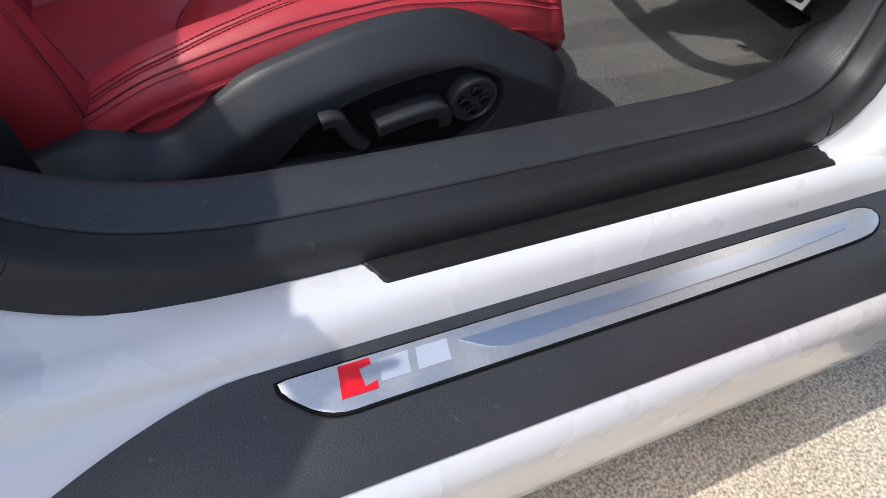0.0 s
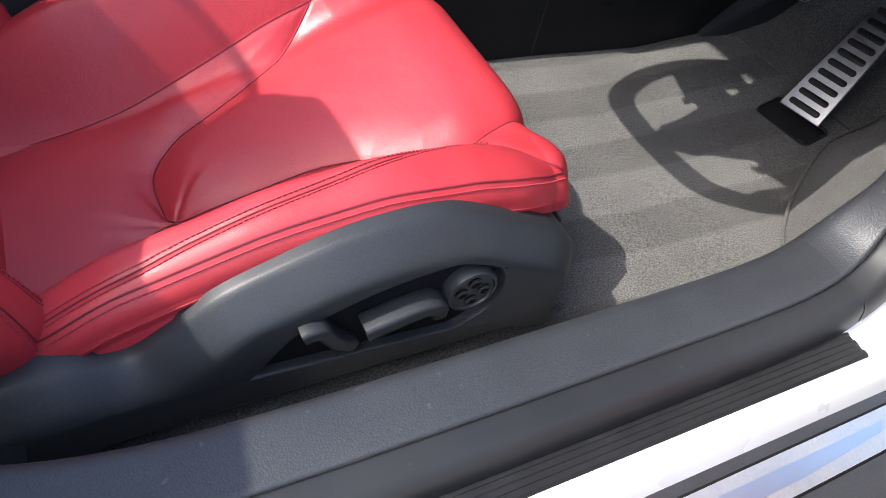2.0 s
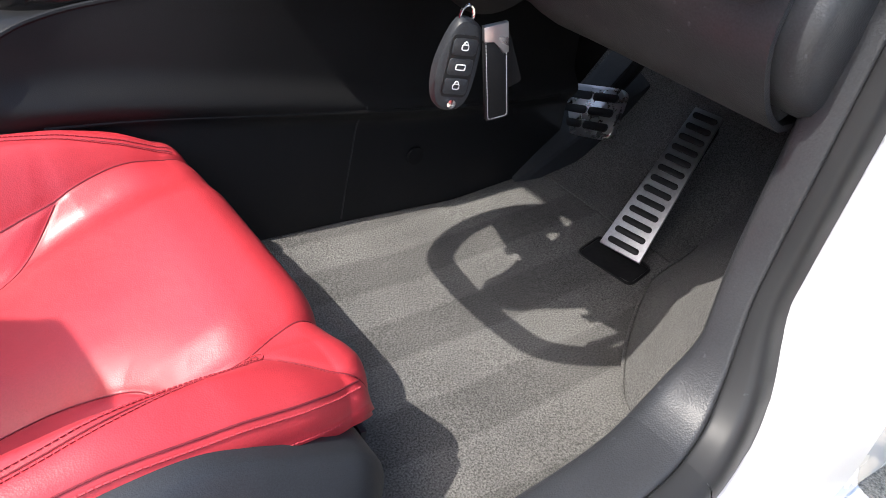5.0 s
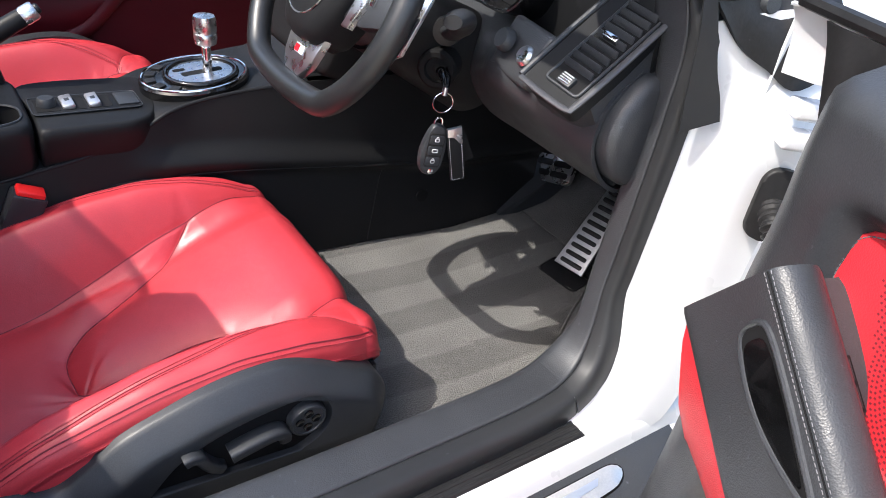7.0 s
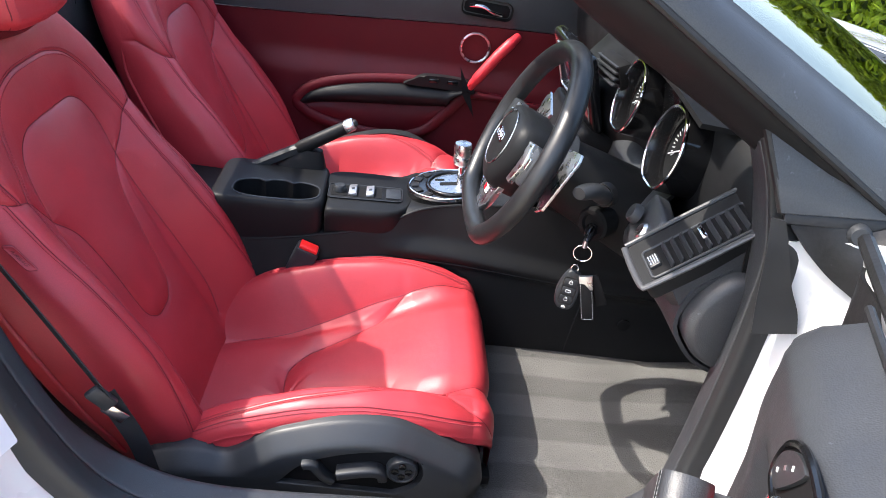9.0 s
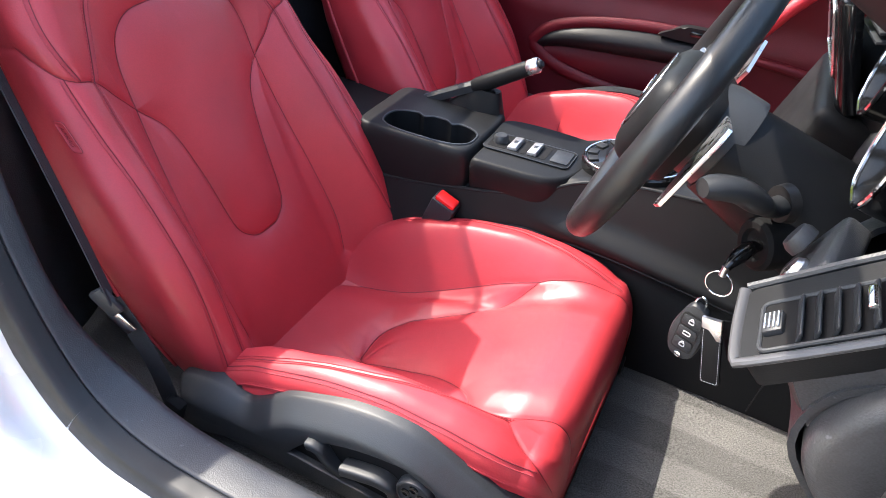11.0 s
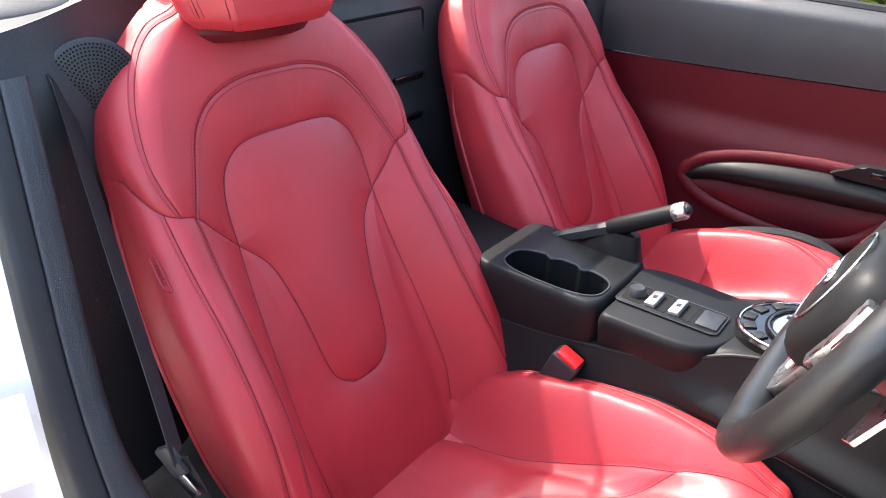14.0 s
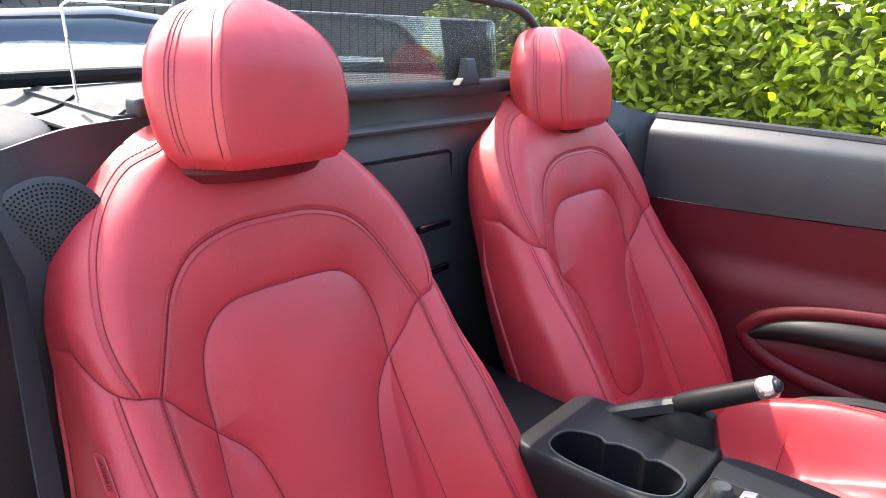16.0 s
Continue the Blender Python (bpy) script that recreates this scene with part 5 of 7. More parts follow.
part("grip", tube([p0 - way * 0.01, p0, p0 + way * 0.05, p0 + way * 0.11, p1 - way * 0.022], [0.014, 0.0165, 0.0165, 0.0155, 0.0150], 20), BLACK_LEATHER, hb, "black leather grip")
part("silver_cap", tube([p1 - way * 0.022, p1 - way * 0.018, p1 - way * 0.002, p1 + way * 0.002], [0.0150, 0.0158, 0.0155, 0.0135], 24), SATIN, hb, "satin silver cap")
part("button", tube([p1, p1 + way * 0.006, p1 + way * 0.009], [0.009, 0.009, 0.006], 18), RUBBER, hb, "black release button")
boot = loft([[(x, 0.920 + 0.026 * sq(math.sin(a), 0.5) * (1 - 0.45 * k), 0.575 + 0.062 * k) for a in np.linspace(0, 2 * math.pi, 24, endpoint=False) for x in [-0.095 + 0.035 * k + (0.075 - 0.05 * k) * math.cos(a)]] for k in (0, 0.3, 0.7, 1)], True, True)
part("boot", boot, BLACK_LEATHER, hb, "black leather handbrake gaiter")
# buckle
bk = thing("belt_buckle", "black seat belt buckle with a red release button", "seat belt buckle", (-0.06, 0.715, 0.40))
bkm = pose(-0.060, 0.712, 0.446, 8, 22, 0)
part("stalk", box((0.052, 0.034, 0.13), bkm @ pose(0.004, 0, -0.012), 0.005), PLASTIC, bk)
part("release_button", box((0.042, 0.026, 0.012), bkm @ pose(0.004, 0.0, 0.054), 0.003), BUCKLE_RED, bk, "red release button")


# ---- steering wheel ----
WC = Vector((0.345, 0.478, 0.882))
wdir = Vector((-0.915, 0, 0.402)).normalized()
wm = basis(WC, (0, -1, 0), (0.402, 0, 0.915))
if (wm.to_3x3() @ Vector((0, 0, 1))).dot(wdir) < 0:
    wm = wm @ pose(0, 0, 0, 0, 180, 0)
sw = thing("steering_wheel", "black leather flat-bottomed steering wheel with metal spokes", "steering wheel", tuple(WC))
R = 0.178
rim2 = []
for a in np.linspace(0, 2 * math.pi, 120, endpoint=False):
    x, y = R * math.cos(a), R * math.sin(a)
    y = max(y, -0.140 - 0.012 * (1 - (x / 0.12) ** 2) if abs(x) < 0.12 else -0.14) if y < -0.12 else y
    rim2.append((x, y))
rim3 = np.array(rim2)
for _ in range(4):
    rim3 = (np.roll(rim3, 1, 0) + 2 * rim3 + np.roll(rim3, -1, 0)) / 4
part("rim", tube([wm @ Vector((x, y, 0)) for x, y in rim3], 0.0180, 20, True), WHEEL_LEATHER, sw, "black leather wheel rim")
bm = bmesh.new()
for a0, a1 in ((20, 42), (138, 160), (196, 225), (-45, -16)):
    dashes([wm @ Vector(((R - 0.016) * math.cos(radians(a)), (R - 0.016) * math.sin(radians(a)), 0.006)) for a in np.linspace(a0, a1, 30)], 0.004, 0.003, 0.0008, bm)
tagged(part("stitching", bm, GREY_THREAD, sw, "grey thread on the wheel rim"), kind="stuff")
pad2 = spline([(-0.066, 0.040), (-0.030, 0.052), (0.030, 0.052), (0.066, 0.040), (0.072, 0.005), (0.055, -0.045), (0.030, -0.072), (-0.030, -0.072), (-0.055, -0.045), (-0.072, 0.005)], 60, True)
part("airbag_pad", loft([[wm @ Vector((x * k * 1.06, y * k * 1.12 - 0.003, z)) for x, y in pad2] for k, z in ((0.9, -0.045), (1.0, -0.03), (1.0, 0.0), (0.97, 0.014), (0.90, 0.023), (0.76, 0.030), (0.45, 0.035), (0.05, 0.036))], True, True), BLACK_LEATHER, sw, "black airbag pad", 60)
part("emblem_ring", tube([wm @ Vector((0.051 * math.cos(a), 0.051 * math.sin(a) - 0.004, 0.0325)) for a in np.linspace(0, 2 * math.pi, 50, endpoint=False)], 0.0012, 6, True), SATIN, sw)
bm = bmesh.new()
for k in range(4):
    tube([wm @ Vector((-0.0165 + 0.011 * k + 0.008 * math.cos(a), 0.008 * math.sin(a), 0.0365)) for a in np.linspace(0, 2 * math.pi, 24, endpoint=False)], 0.0013, 6, True, bm=bm)
part("emblem", bm, CHROME, sw, "row of chrome emblem shapes")
for s in (-1, 1):
    sp = part("spoke", prism([(s * 0.060, 0.030), (s * 0.110, 0.040), (s * 0.168, 0.030), (s * 0.170, -0.012), (s * 0.110, -0.030), (s * 0.060, -0.030)], 0.016, wm @ pose(0, 0, -0.012), 0.004), PLASTIC, sw, "black spoke with control keys")
    part("spoke_trim", prism([(s * 0.074, 0.034), (s * 0.100, 0.040), (s * 0.112, 0.0), (s * 0.098, -0.038), (s * 0.080, -0.040), (s * 0.092, 0.0)], 0.010, wm @ pose(0, 0, 0.002), 0.003), SATIN, sp, "silver spoke trim")
    part("roller", box((0.010, 0.022, 0.008), wm @ pose(s * 0.120, 0.012, 0.006), 0.003), CHROME, sp)
    part("paddle", prism([(s * 0.075, 0.055), (s * 0.150, 0.075), (s * 0.158, 0.060), (s * 0.150, -0.035), (s * 0.130, -0.050), (s * 0.110, -0.01)], 0.005, wm @ pose(0, 0, -0.050), 0.0015), SATIN, sw, "silver gearshift paddle")
part("lower_spoke", prism([(-0.050, -0.066), (0.050, -0.066), (0.040, -0.112), (0.022, -0.134), (-0.022, -0.134), (-0.040, -0.112)], 0.012, wm @ pose(0, 0, -0.010), 0.003), SATIN, sw, "silver lower spoke with a small badge")
part("spoke_badge", prism([(-0.012, -0.094), (0.012, -0.094), (0.012, -0.106), (-0.012, -0.106)], 0.002, wm @ pose(0, 0, 0.0015), 0.0005), PRINT, sw, "small pale badge plate")
part("badge_block", prism([(-0.011, -0.095), (0.001, -0.095), (0.001, -0.105), (-0.011, -0.105)], 0.0026, wm @ pose(0, 0, 0.0015)), BADGE_RED, sw)
part("hub", lathe([(0.05, -0.02), (0.06, -0.05), (0.062, -0.085), (0.001, -0.085)], wm, 40), PLASTIC, sw)

# ---- dashboard ----
dash = thing("dashboard", "black leather dashboard with instrument pods and air vents", "dashboard", (0.8, 0.85, 0.6))
col_dir = -wdir
cA, cB = WC + col_dir * 0.075, WC + col_dir * 0.30
shroud = []
for k in np.linspace(0, 1, 12):
    c = cA.lerp(cB, k)
    r = 0.058 + 0.022 * k
    shroud.append([c + (wm.to_3x3() @ Vector((r * 1.12 * math.cos(a), (r * 1.15 if math.sin(a) < 0 else r * 0.9) * math.sin(a), 0))) for a in np.linspace(0, 2 * math.pi, 40, endpoint=False)])
part("column_shroud", loft(shroud, True, True), BLACK_LEATHER, dash, "black steering column shroud")


def dash_main(u, v):
    """Front face and top of the dashboard from the doorway to the far door."""
    y = 0.115 + 1.47 * v
    prof = spline([(0.99, 0.985), (0.82, 0.998), (0.70, 1.004), (0.625, 0.985), (0.605, 0.94), (0.61, 0.86), (0.635, 0.80), (0.70, 0.765), (0.80, 0.765), (0.95, 0.77)], 60)
    x, z = prof[min(59, int(u * 59.999))]
    mid = math.exp(-(((y - 0.85) / 0.17) ** 4))
    hood = math.exp(-(((y - 0.48) / 0.24) ** 4))
    far = float(smooth(0.98, 1.15, y))
    x += -0.07 * mid * float(smooth(0.99, 0.9, z)) + 0.06 * far
    z += 0.045 * hood * float(smooth(0.93, 1.0, z)) - 0.03 * far * float(smooth(0.9, 1.0, z))
    return (x, y, z)


part("dash_skin", thicken(sheet(dash_main, 60, 90), 0.006), BLACK_LEATHER, dash, "black leather dashboard skin", 60)
# instrument pods
def pod(cy, cz, w, h, label):
    base = Vector((0.560, cy, cz))
    pmx = basis(base, (0, -1, 0), (0.18, 0, 1))
    if (pmx.to_3x3() @ Vector((0, 0, 1))).x > 0:
        pmx = pmx @ pose(0, 0, 0, 0, 180, 0)
    out = spline([(0, h), (0.55 * w, 0.84 * h), (0.98 * w, 0.25 * h), (0.92 * w, -0.45 * h), (0.50 * w, -0.95 * h), (0, -h * 1.02), (-0.50 * w, -0.95 * h), (-0.92 * w, -0.45 * h), (-0.98 * w, 0.25 * h), (-0.55 * w, 0.84 * h)], 60, True)
    shell = part("instrument_pod", loft([[pmx @ Vector((x * k, y * k, z)) for x, y in out] for k, z in ((1.05, -0.17), (1.06, -0.08), (1.05, 0.0), (1.0, 0.003), (0.96, -0.004), (0.88, -0.032))], True, True), GLOSS, dash, label)
    part("pod_bezel", tube([pmx @ Vector((x * 1.02, y * 1.02, 0.003)) for x, y in out], 0.0030, 8, True), CHROME, shell, "chrome bezel")
    part("dial_face", prism([(x * 0.885, y * 0.885) for x, y in out], 0.001, pmx @ pose(0, 0, -0.0295)), DARK, shell)
    bm = bmesh.new()
    for a in np.linspace(-40, 220, 27):
        L = 0.010 if int(round((a + 40) / 10)) % 2 == 0 else 0.005
        r = 0.68 * w
        box((L, 0.0014, 0.0006), pmx @ pose((r - L / 2) * math.cos(radians(a)), (r - L / 2) * math.sin(radians(a)) + 0.005, -0.0278, 0, 0, a), 0, 1, bm)
    part("dial_scale", bm, PRINT, shell, "pale scale marks")
    part("needle", box((0.045, 0.0016, 0.001), pmx @ pose(-0.018, -0.010, -0.0255, 0, 0, 30), 0, 1), PRINT, shell)
    part("red_arc", tube([pmx @ Vector((0.72 * w * math.cos(radians(a)), 0.72 * w * math.sin(radians(a)) + 0.005, -0.027)) for a in np.linspace(-40, 15, 14)], 0.0012, 6), BADGE_RED, shell)


pod(0.368, 0.945, 0.060, 0.064, "black instrument pod with the rev counter")
pod(0.600, 0.950, 0.060, 0.064, "black instrument pod with the speedometer")
part("centre_display", box((0.02, 0.09, 0.07), pose(0.605, 0.484, 0.975, 0, -12, 0), 0.006), GLOSS, dash, "small black display between the pods")
hoodm = loft([[(0.54 + 0.02 * abs(2 * v - 1) + 0.26 * u, 0.27 + 0.44 * v, 1.022 + 0.028 * math.sin(math.pi * v) - 0.025 * u) for v in np.linspace(0, 1, 24)] for u in np.linspace(0, 1, 8)], False, False)
part("pod_hood", thicken(hoodm, 0.008), BLACK_LEATHER, dash, "black leather hood over the instruments")
# centre stack: screen, vents
part("stack_frame", box((0.03, 0.26, 0.17), pose(0.515, 0.83, 0.905, 0, -18, 4), 0.012, 3), GLOSS, dash, "gloss black centre stack")
part("screen", box((0.008, 0.165, 0.085), pose(0.499, 0.825, 0.915, 0, -18, 4), 0.003), BLUE_GLASS, dash, "dark navigation screen")
part("screen_frame", tube([pose(0.497, 0.825, 0.915, 0, -18, 4) @ Vector((-0.003, y, z)) for y, z in rounded(0.178, 0.098, 0.010, 5)], 0.003, 6, True), SATIN, dash, "silver screen frame")
cv = part("centre_vent", box((0.03, 0.10, 0.055), pose(0.555, 0.705, 0.965, 0, -18, 10), 0.008), DARK, dash, "black centre air vent")
for k in range(4):
    part("vent_slat", box((0.018, 0.096, 0.004), pose(0.540, 0.705, 0.948 + 0.012 * k, 0, -8, 10), 0.001), PLASTIC, cv)
part("centre_console_base", box((0.10, 0.30, 0.20), pose(0.525, 0.84, 0.735, 0, 20, 0), 0.02, 3), BLACK_LEATHER, dash, "black lower centre stack")
kp = basis((0.347, 0.735, 0.515), (0.34, 0.0, -0.08), (0.10, 0.02, 0.16))
kpo = spline([(0.0, 0.0), (0.16, 0.004), (0.32, 0.0), (0.33, 0.06), (0.20, 0.085), (0.09, 0.098), (0.03, 0.092), (0.008, 0.05)], 60, True)
pad_ = part("knee_pad", prism(kpo, -0.016, kp, 0.004), BLACK_LEATHER, dash, "stitched black knee pad")
bm = bmesh.new()
dashes([kp @ Vector((x * 0.965 + 0.004, y * 0.93 + 0.003, -0.0166)) for x, y in kpo], 0.0055, 0.0038, 0.0007, bm)
tagged(part("stitching", bm, GREY_THREAD, pad_), kind="stuff")
fv = part("far_vent", lathe([(0.001, 0), (0.06, 0.0), (0.062, 0.02), (0.05, 0.024), (0.001, 0.02)], pose(0.66, 1.49, 0.985, 0, -60, 0) @ Matrix.Diagonal((0.8, 1.2, 1, 1)), 32), GLOSS, dash, "black air vent by the far door")
part("vent_ring", tube([pose(0.66, 1.49, 0.985, 0, -60, 0) @ Vector((0.048 * math.cos(a), 0.074 * math.sin(a), 0.022)) for a in np.linspace(0, 2 * math.pi, 40, endpoint=False)], 0.003, 6, True), SATIN, fv)
# driver's side vent, light switch and knee bolster
A, B, D = Vector((0.482, 0.202, 0.845)), Vector((0.512, 0.130, 0.857)), Vector((0.608, 0.197, 0.950))
vm = basis(A, D - A, B - A)
if (vm.to_3x3() @ Vector((0, 0, 1))).x > 0:
    flip = -1
else:
    flip = 1
wv, lv = (B - A).length, (D - A).length
fo = 0.002 * flip
vent = part("side_vent", prism(rounded(lv + 0.006, wv + 0.006, 0.010), 0.030 * -flip, vm @ pose(lv / 2, wv / 2, fo), 0.0), BLACK_LEATHER, dash, "black side air vent with slats and a thumb wheel")
op_ = lambda g: [(lv * 0.54 + x, wv * 0.62 + y) for x, y in rounded(lv * 0.90 + g, wv * 0.66 + g, 0.006)]
# the opening's inner shade is a dark plate laid on the vent's face
part("opening_shade", prism(op_(0.0), 0.0012 * flip, vm @ pose(0, 0, fo)), DARK, vent, "flat dark plate for the shaded vent opening")
part("vent_frame", tube([vm @ Vector((x, y, fo + 0.001 * flip)) for x, y in op_(0.003)], 0.0022, 8, True), PLASTIC, vent, "thin dark frame of the vent")
part("face_edge", tube([vm @ Vector((x * lv, y * wv, fo)) for x, y in ((-0.02, -0.10), (0.5, -0.12), (1.02, -0.10))], 0.004, 8), TRIM, vent)
part("satin_lip", tube([vm @ Vector((x * lv, y * wv, fo)) for x, y in spline([(-0.035, -0.05), (-0.045, 0.5), (-0.035, 0.98), (0.0, 1.06), (0.5, 1.08), (1.02, 1.06)], 30)], 0.0055, 10, flat=0.7), SATIN_GREY, vent, "satin grey lip of the vent")
for k in range(9):
    sl_ = part("vent_slat", box((0.0030, wv * 0.60, 0.010), vm @ pose(lv * (0.27 + 0.082 * k), wv * 0.62, fo + 0.003 * flip, 0, 38 * flip, 0), 0.001), PLASTIC, vent)
    part("slat_edge", box((0.0016, wv * 0.59, 0.0016), vm @ pose(lv * (0.27 + 0.082 * k) + 0.003, wv * 0.62, fo + 0.0073 * flip, 0, 38 * flip, 0), 0.0004, 1), PLASTIC, sl_, "slat edge")
part("vent_wheel", box((0.017, wv * 0.30, 0.010), vm @ pose(lv * 0.145, wv * 0.62, fo + 0.002 * flip), 0.003), PLASTIC, vent, "black ribbed thumb wheel")
for k in range(4):
    part("wheel_rib", box((0.0018, wv * 0.22, 0.0015), vm @ pose(lv * 0.115 + 0.0035 * k, wv * 0.62, fo + 0.0075 * flip), 0.0004, 1), SATIN, vent)
part("vent_tab", box((0.008, wv * 0.30, 0.010), vm @ pose(lv * 0.60, wv * 0.62, fo + 0.008 * flip), 0.002), CHROME, vent, "chrome vent tab")
hs = loft([[(0.486, 0.204, 0.836), (0.514, 0.128, 0.848), (0.640, 0.118, 0.950), (0.66, 0.15, 0.955), (0.62, 0.205, 0.945)], [(0.548, 0.205, 0.775), (0.560, 0.118, 0.780), (0.650, 0.112, 0.86), (0.70, 0.15, 0.90), (0.68, 0.22, 0.90)], [(0.600, 0.190, 0.712), (0.612, 0.120, 0.708), (0.655, 0.112, 0.74), (0.70, 0.15, 0.78), (0.68, 0.20, 0.78)]], True, True)
part("vent_housing", hs, TRIM, dash, "black vent housing")


def knee(u, v):
    """Lower driver's panel from the column to the doorway."""
    y = 0.118 + 0.62 * v
    prof = spline([(0.600, 0.870), (0.556, 0.830), (0.546, 0.780), (0.570, 0.738), (0.600, 0.712), (0.632, 0.704), (0.70, 0.730), (0.86, 0.775), (1.10, 0.80)], 50)
    x, z = prof[min(49, int(u * 49.999))]
    x += (0.035 * float(smooth(0.36, 0.46, y)) - 0.040 * math.exp(-(((y - 0.265) / 0.075) ** 4)) * float(smooth(0.75, 0.82, z))) * float(smooth(0.9, 0.6, x))
    return (x, y, z - 0.01 * float(smooth(0.3, 0.6, y)))


part("knee_panel", thicken(sheet(knee, 50, 40), 0.006), TRIM, dash, "black lower dashboard panel", 60)
def cap(k, y):
    o = spline([(0.598, 0.872), (0.560, 0.830), (0.550, 0.785), (0.572, 0.742), (0.612, 0.716), (0.650, 0.715), (0.665, 0.76), (0.650, 0.86)], 40, True)
    m_ = o.mean(0)
    return [(m_[0] + (x - m_[0]) * k, y, m_[1] + (z - m_[1]) * k) for x, z in o]


part("end_cap", loft([cap(1.0, 0.135), cap(1.0, 0.108), cap(0.94, 0.098), cap(0.80, 0.093), cap(0.3, 0.091)], True, True), TRIM, dash, "rounded black cap on the end of the dashboard", 60)
ls = part("light_switch_panel", box((0.030, 0.100, 0.078), pose(0.530, 0.262, 0.850, 0, 24, -10), 0.008, 3), TRIM, dash, "black light switch panel")
part("rotary_switch", lathe([(0.001, 0), (0.016, 0), (0.016, 0.008), (0.013, 0.014), (0.001, 0.014)], pose(0.514, 0.286, 0.860, 0, -66, -10), 24), PLASTIC, ls, "black rotary switch")
part("light_knob", lathe([(0.001, 0), (0.014, 0), (0.0145, 0.008), (0.011, 0.013), (0.001, 0.012)], pose(0.516, 0.242, 0.852, 0, -66, -10), 24), SATIN, ls, "silver-ringed light knob")
# stalks and ignition
part("wiper_stalk", tube(spline([(0.494, 0.395, 0.838), (0.478, 0.360, 0.846), (0.462, 0.325, 0.868), (0.446, 0.305, 0.884), (0.428, 0.292, 0.889), (0.412, 0.281, 0.889)], 20), [0.0135] * 8 + [0.0145, 0.016, 0.0175, 0.018, 0.0185, 0.0185, 0.0185, 0.0185, 0.018, 0.0175, 0.0165, 0.013], 16, flat=0.72), LIP, dash, "black column stalk")
part("stalk_boss", lathe([(0.001, 0), (0.022, 0), (0.020, 0.012), (0.001, 0.014)], basis((0.496, 0.398, 0.838), (0.65, -0.75, 0), (0, 0, 1)), 28), RUBBER, dash, "round boot of the column stalk")
im = basis((0.484, 0.392, 0.783), (0.65, -0.75, 0.0), (0.0, 0.0, 1.0))
part("ignition_lock", lathe([(0.001, -0.03), (0.030, -0.03), (0.030, 0.004), (0.026, 0.008), (0.019, 0.008), (0.017, 0.002), (0.001, 0.002)], im, 36), DARK, dash, "round black ignition lock")

# ---- keys ----
keys = thing("key_ring", "car key fob and stitched black leather tag hanging from the ignition", "keys", (0.456, 0.335, 0.70))
part("key_stem", tube(spline([(0.484, 0.392, 0.783), (0.474, 0.366, 0.788), (0.464, 0.342, 0.785), (0.459, 0.333, 0.778)], 14), [0.0085] * 5 + [0.0095] * 5 + [0.0085, 0.0075, 0.006, 0.005], 12, flat=0.8), GLOSS, keys, "black key stem in the ignition")
part("chrome_link", tube([(0.459, 0.333, 0.780), (0.458, 0.332, 0.768)], 0.0042, 10), SATIN, keys, "steel link")
part("split_ring", tube([(0.458 + 0.0145 * math.cos(a), 0.332 - 0.004 * math.cos(a), 0.757 + 0.0150 * math.sin(a)) for a in np.linspace(0, 2 * math.pi, 40, endpoint=False)], 0.0011, 8, True), CHROME, keys, "steel split ring")
fm = basis((0.455, 0.322, 0.744), (0.96, -0.25, 0.0), (0.0, 0.0, 1.0))
fob2 = spline([(-0.008, 0.0), (0.010, -0.001), (0.017, -0.014), (0.019, -0.040), (0.017, -0.066), (0.008, -0.077), (-0.008, -0.076), (-0.017, -0.062), (-0.019, -0.034)], 50, True)
tilt = fm @ pose(-0.007, -0.016, 0.002, 0, 0, -4)
fob = part("key_fob", loft([[tilt @ Vector((x * k, (y + 0.038) * k - 0.038, z)) for x, y in fob2] for k, z in ((0.82, -0.007), (1, -0.003), (1, 0.003), (0.94, 0.006), (0.82, 0.007))], True, True), PLASTIC, keys, "black flip key fob with three keys")
part("fob_panel", prism([(x + 0.001, y - 0.037) for x, y in rounded(0.025, 0.054, 0.005)], 0.0006, tilt @ pose(0, 0, 0.0068)), RUBBER, fob)
for k in range(3):
    part("fob_key", prism([(x + 0.001, y - 0.020 - 0.017 * k) for x, y in rounded(0.022, 0.014, 0.003)], 0.0016, tilt @ pose(0, 0, 0.0070), 0.0006), PLASTIC, fob)
    bm = tube([tilt @ Vector((x + 0.001, y - 0.020 - 0.017 * k, 0.0089)) for x, y in rounded(0.0085 if k == 1 else 0.0058, 0.0045, 0.0012, 3)], 0.0005, 4, True)
    if k != 1:
        tube([tilt @ Vector((0.001 + 0.0018 * math.cos(a), -0.0178 - 0.017 * k + 0.0026 * math.sin(a), 0.0089)) for a in np.linspace(0, math.pi, 8)], 0.0005, 4, bm=bm)
    part("fob_mark", bm, PRINT, fob)
part("fob_tip", lathe([(0.001, 0.0), (0.004, 0.0), (0.004, 0.008), (0.001, 0.0085)], tilt @ pose(0.001, -0.070, 0.001), 14), CHROME, fob)
part("bow", tube([tilt @ Vector((0.006 * math.cos(a), 0.004 + 0.008 * math.sin(a), 0)) for a in np.linspace(0, 2 * math.pi, 20, endpoint=False)], 0.0014, 6, True), CHROME, fob)
tagm = fm @ pose(0.013, -0.014, 0.013, 0, 0, 14)
part("tag_clasp", prism([(-0.011, 0.0), (0.011, 0.0), (0.011, -0.026), (0.006, -0.026), (-0.002, -0.013), (-0.011, -0.013)], 0.005, tagm, 0.001), SATIN, keys, "silver clasp")
lt = part("leather_tag", prism([(x, y - 0.048) for x, y in rounded(0.022, 0.078, 0.003)], 0.004, tagm @ pose(0, 0, -0.001), 0.001), BLACK_LEATHER, keys, "black leather strap with pale stitching")
bm = bmesh.new()
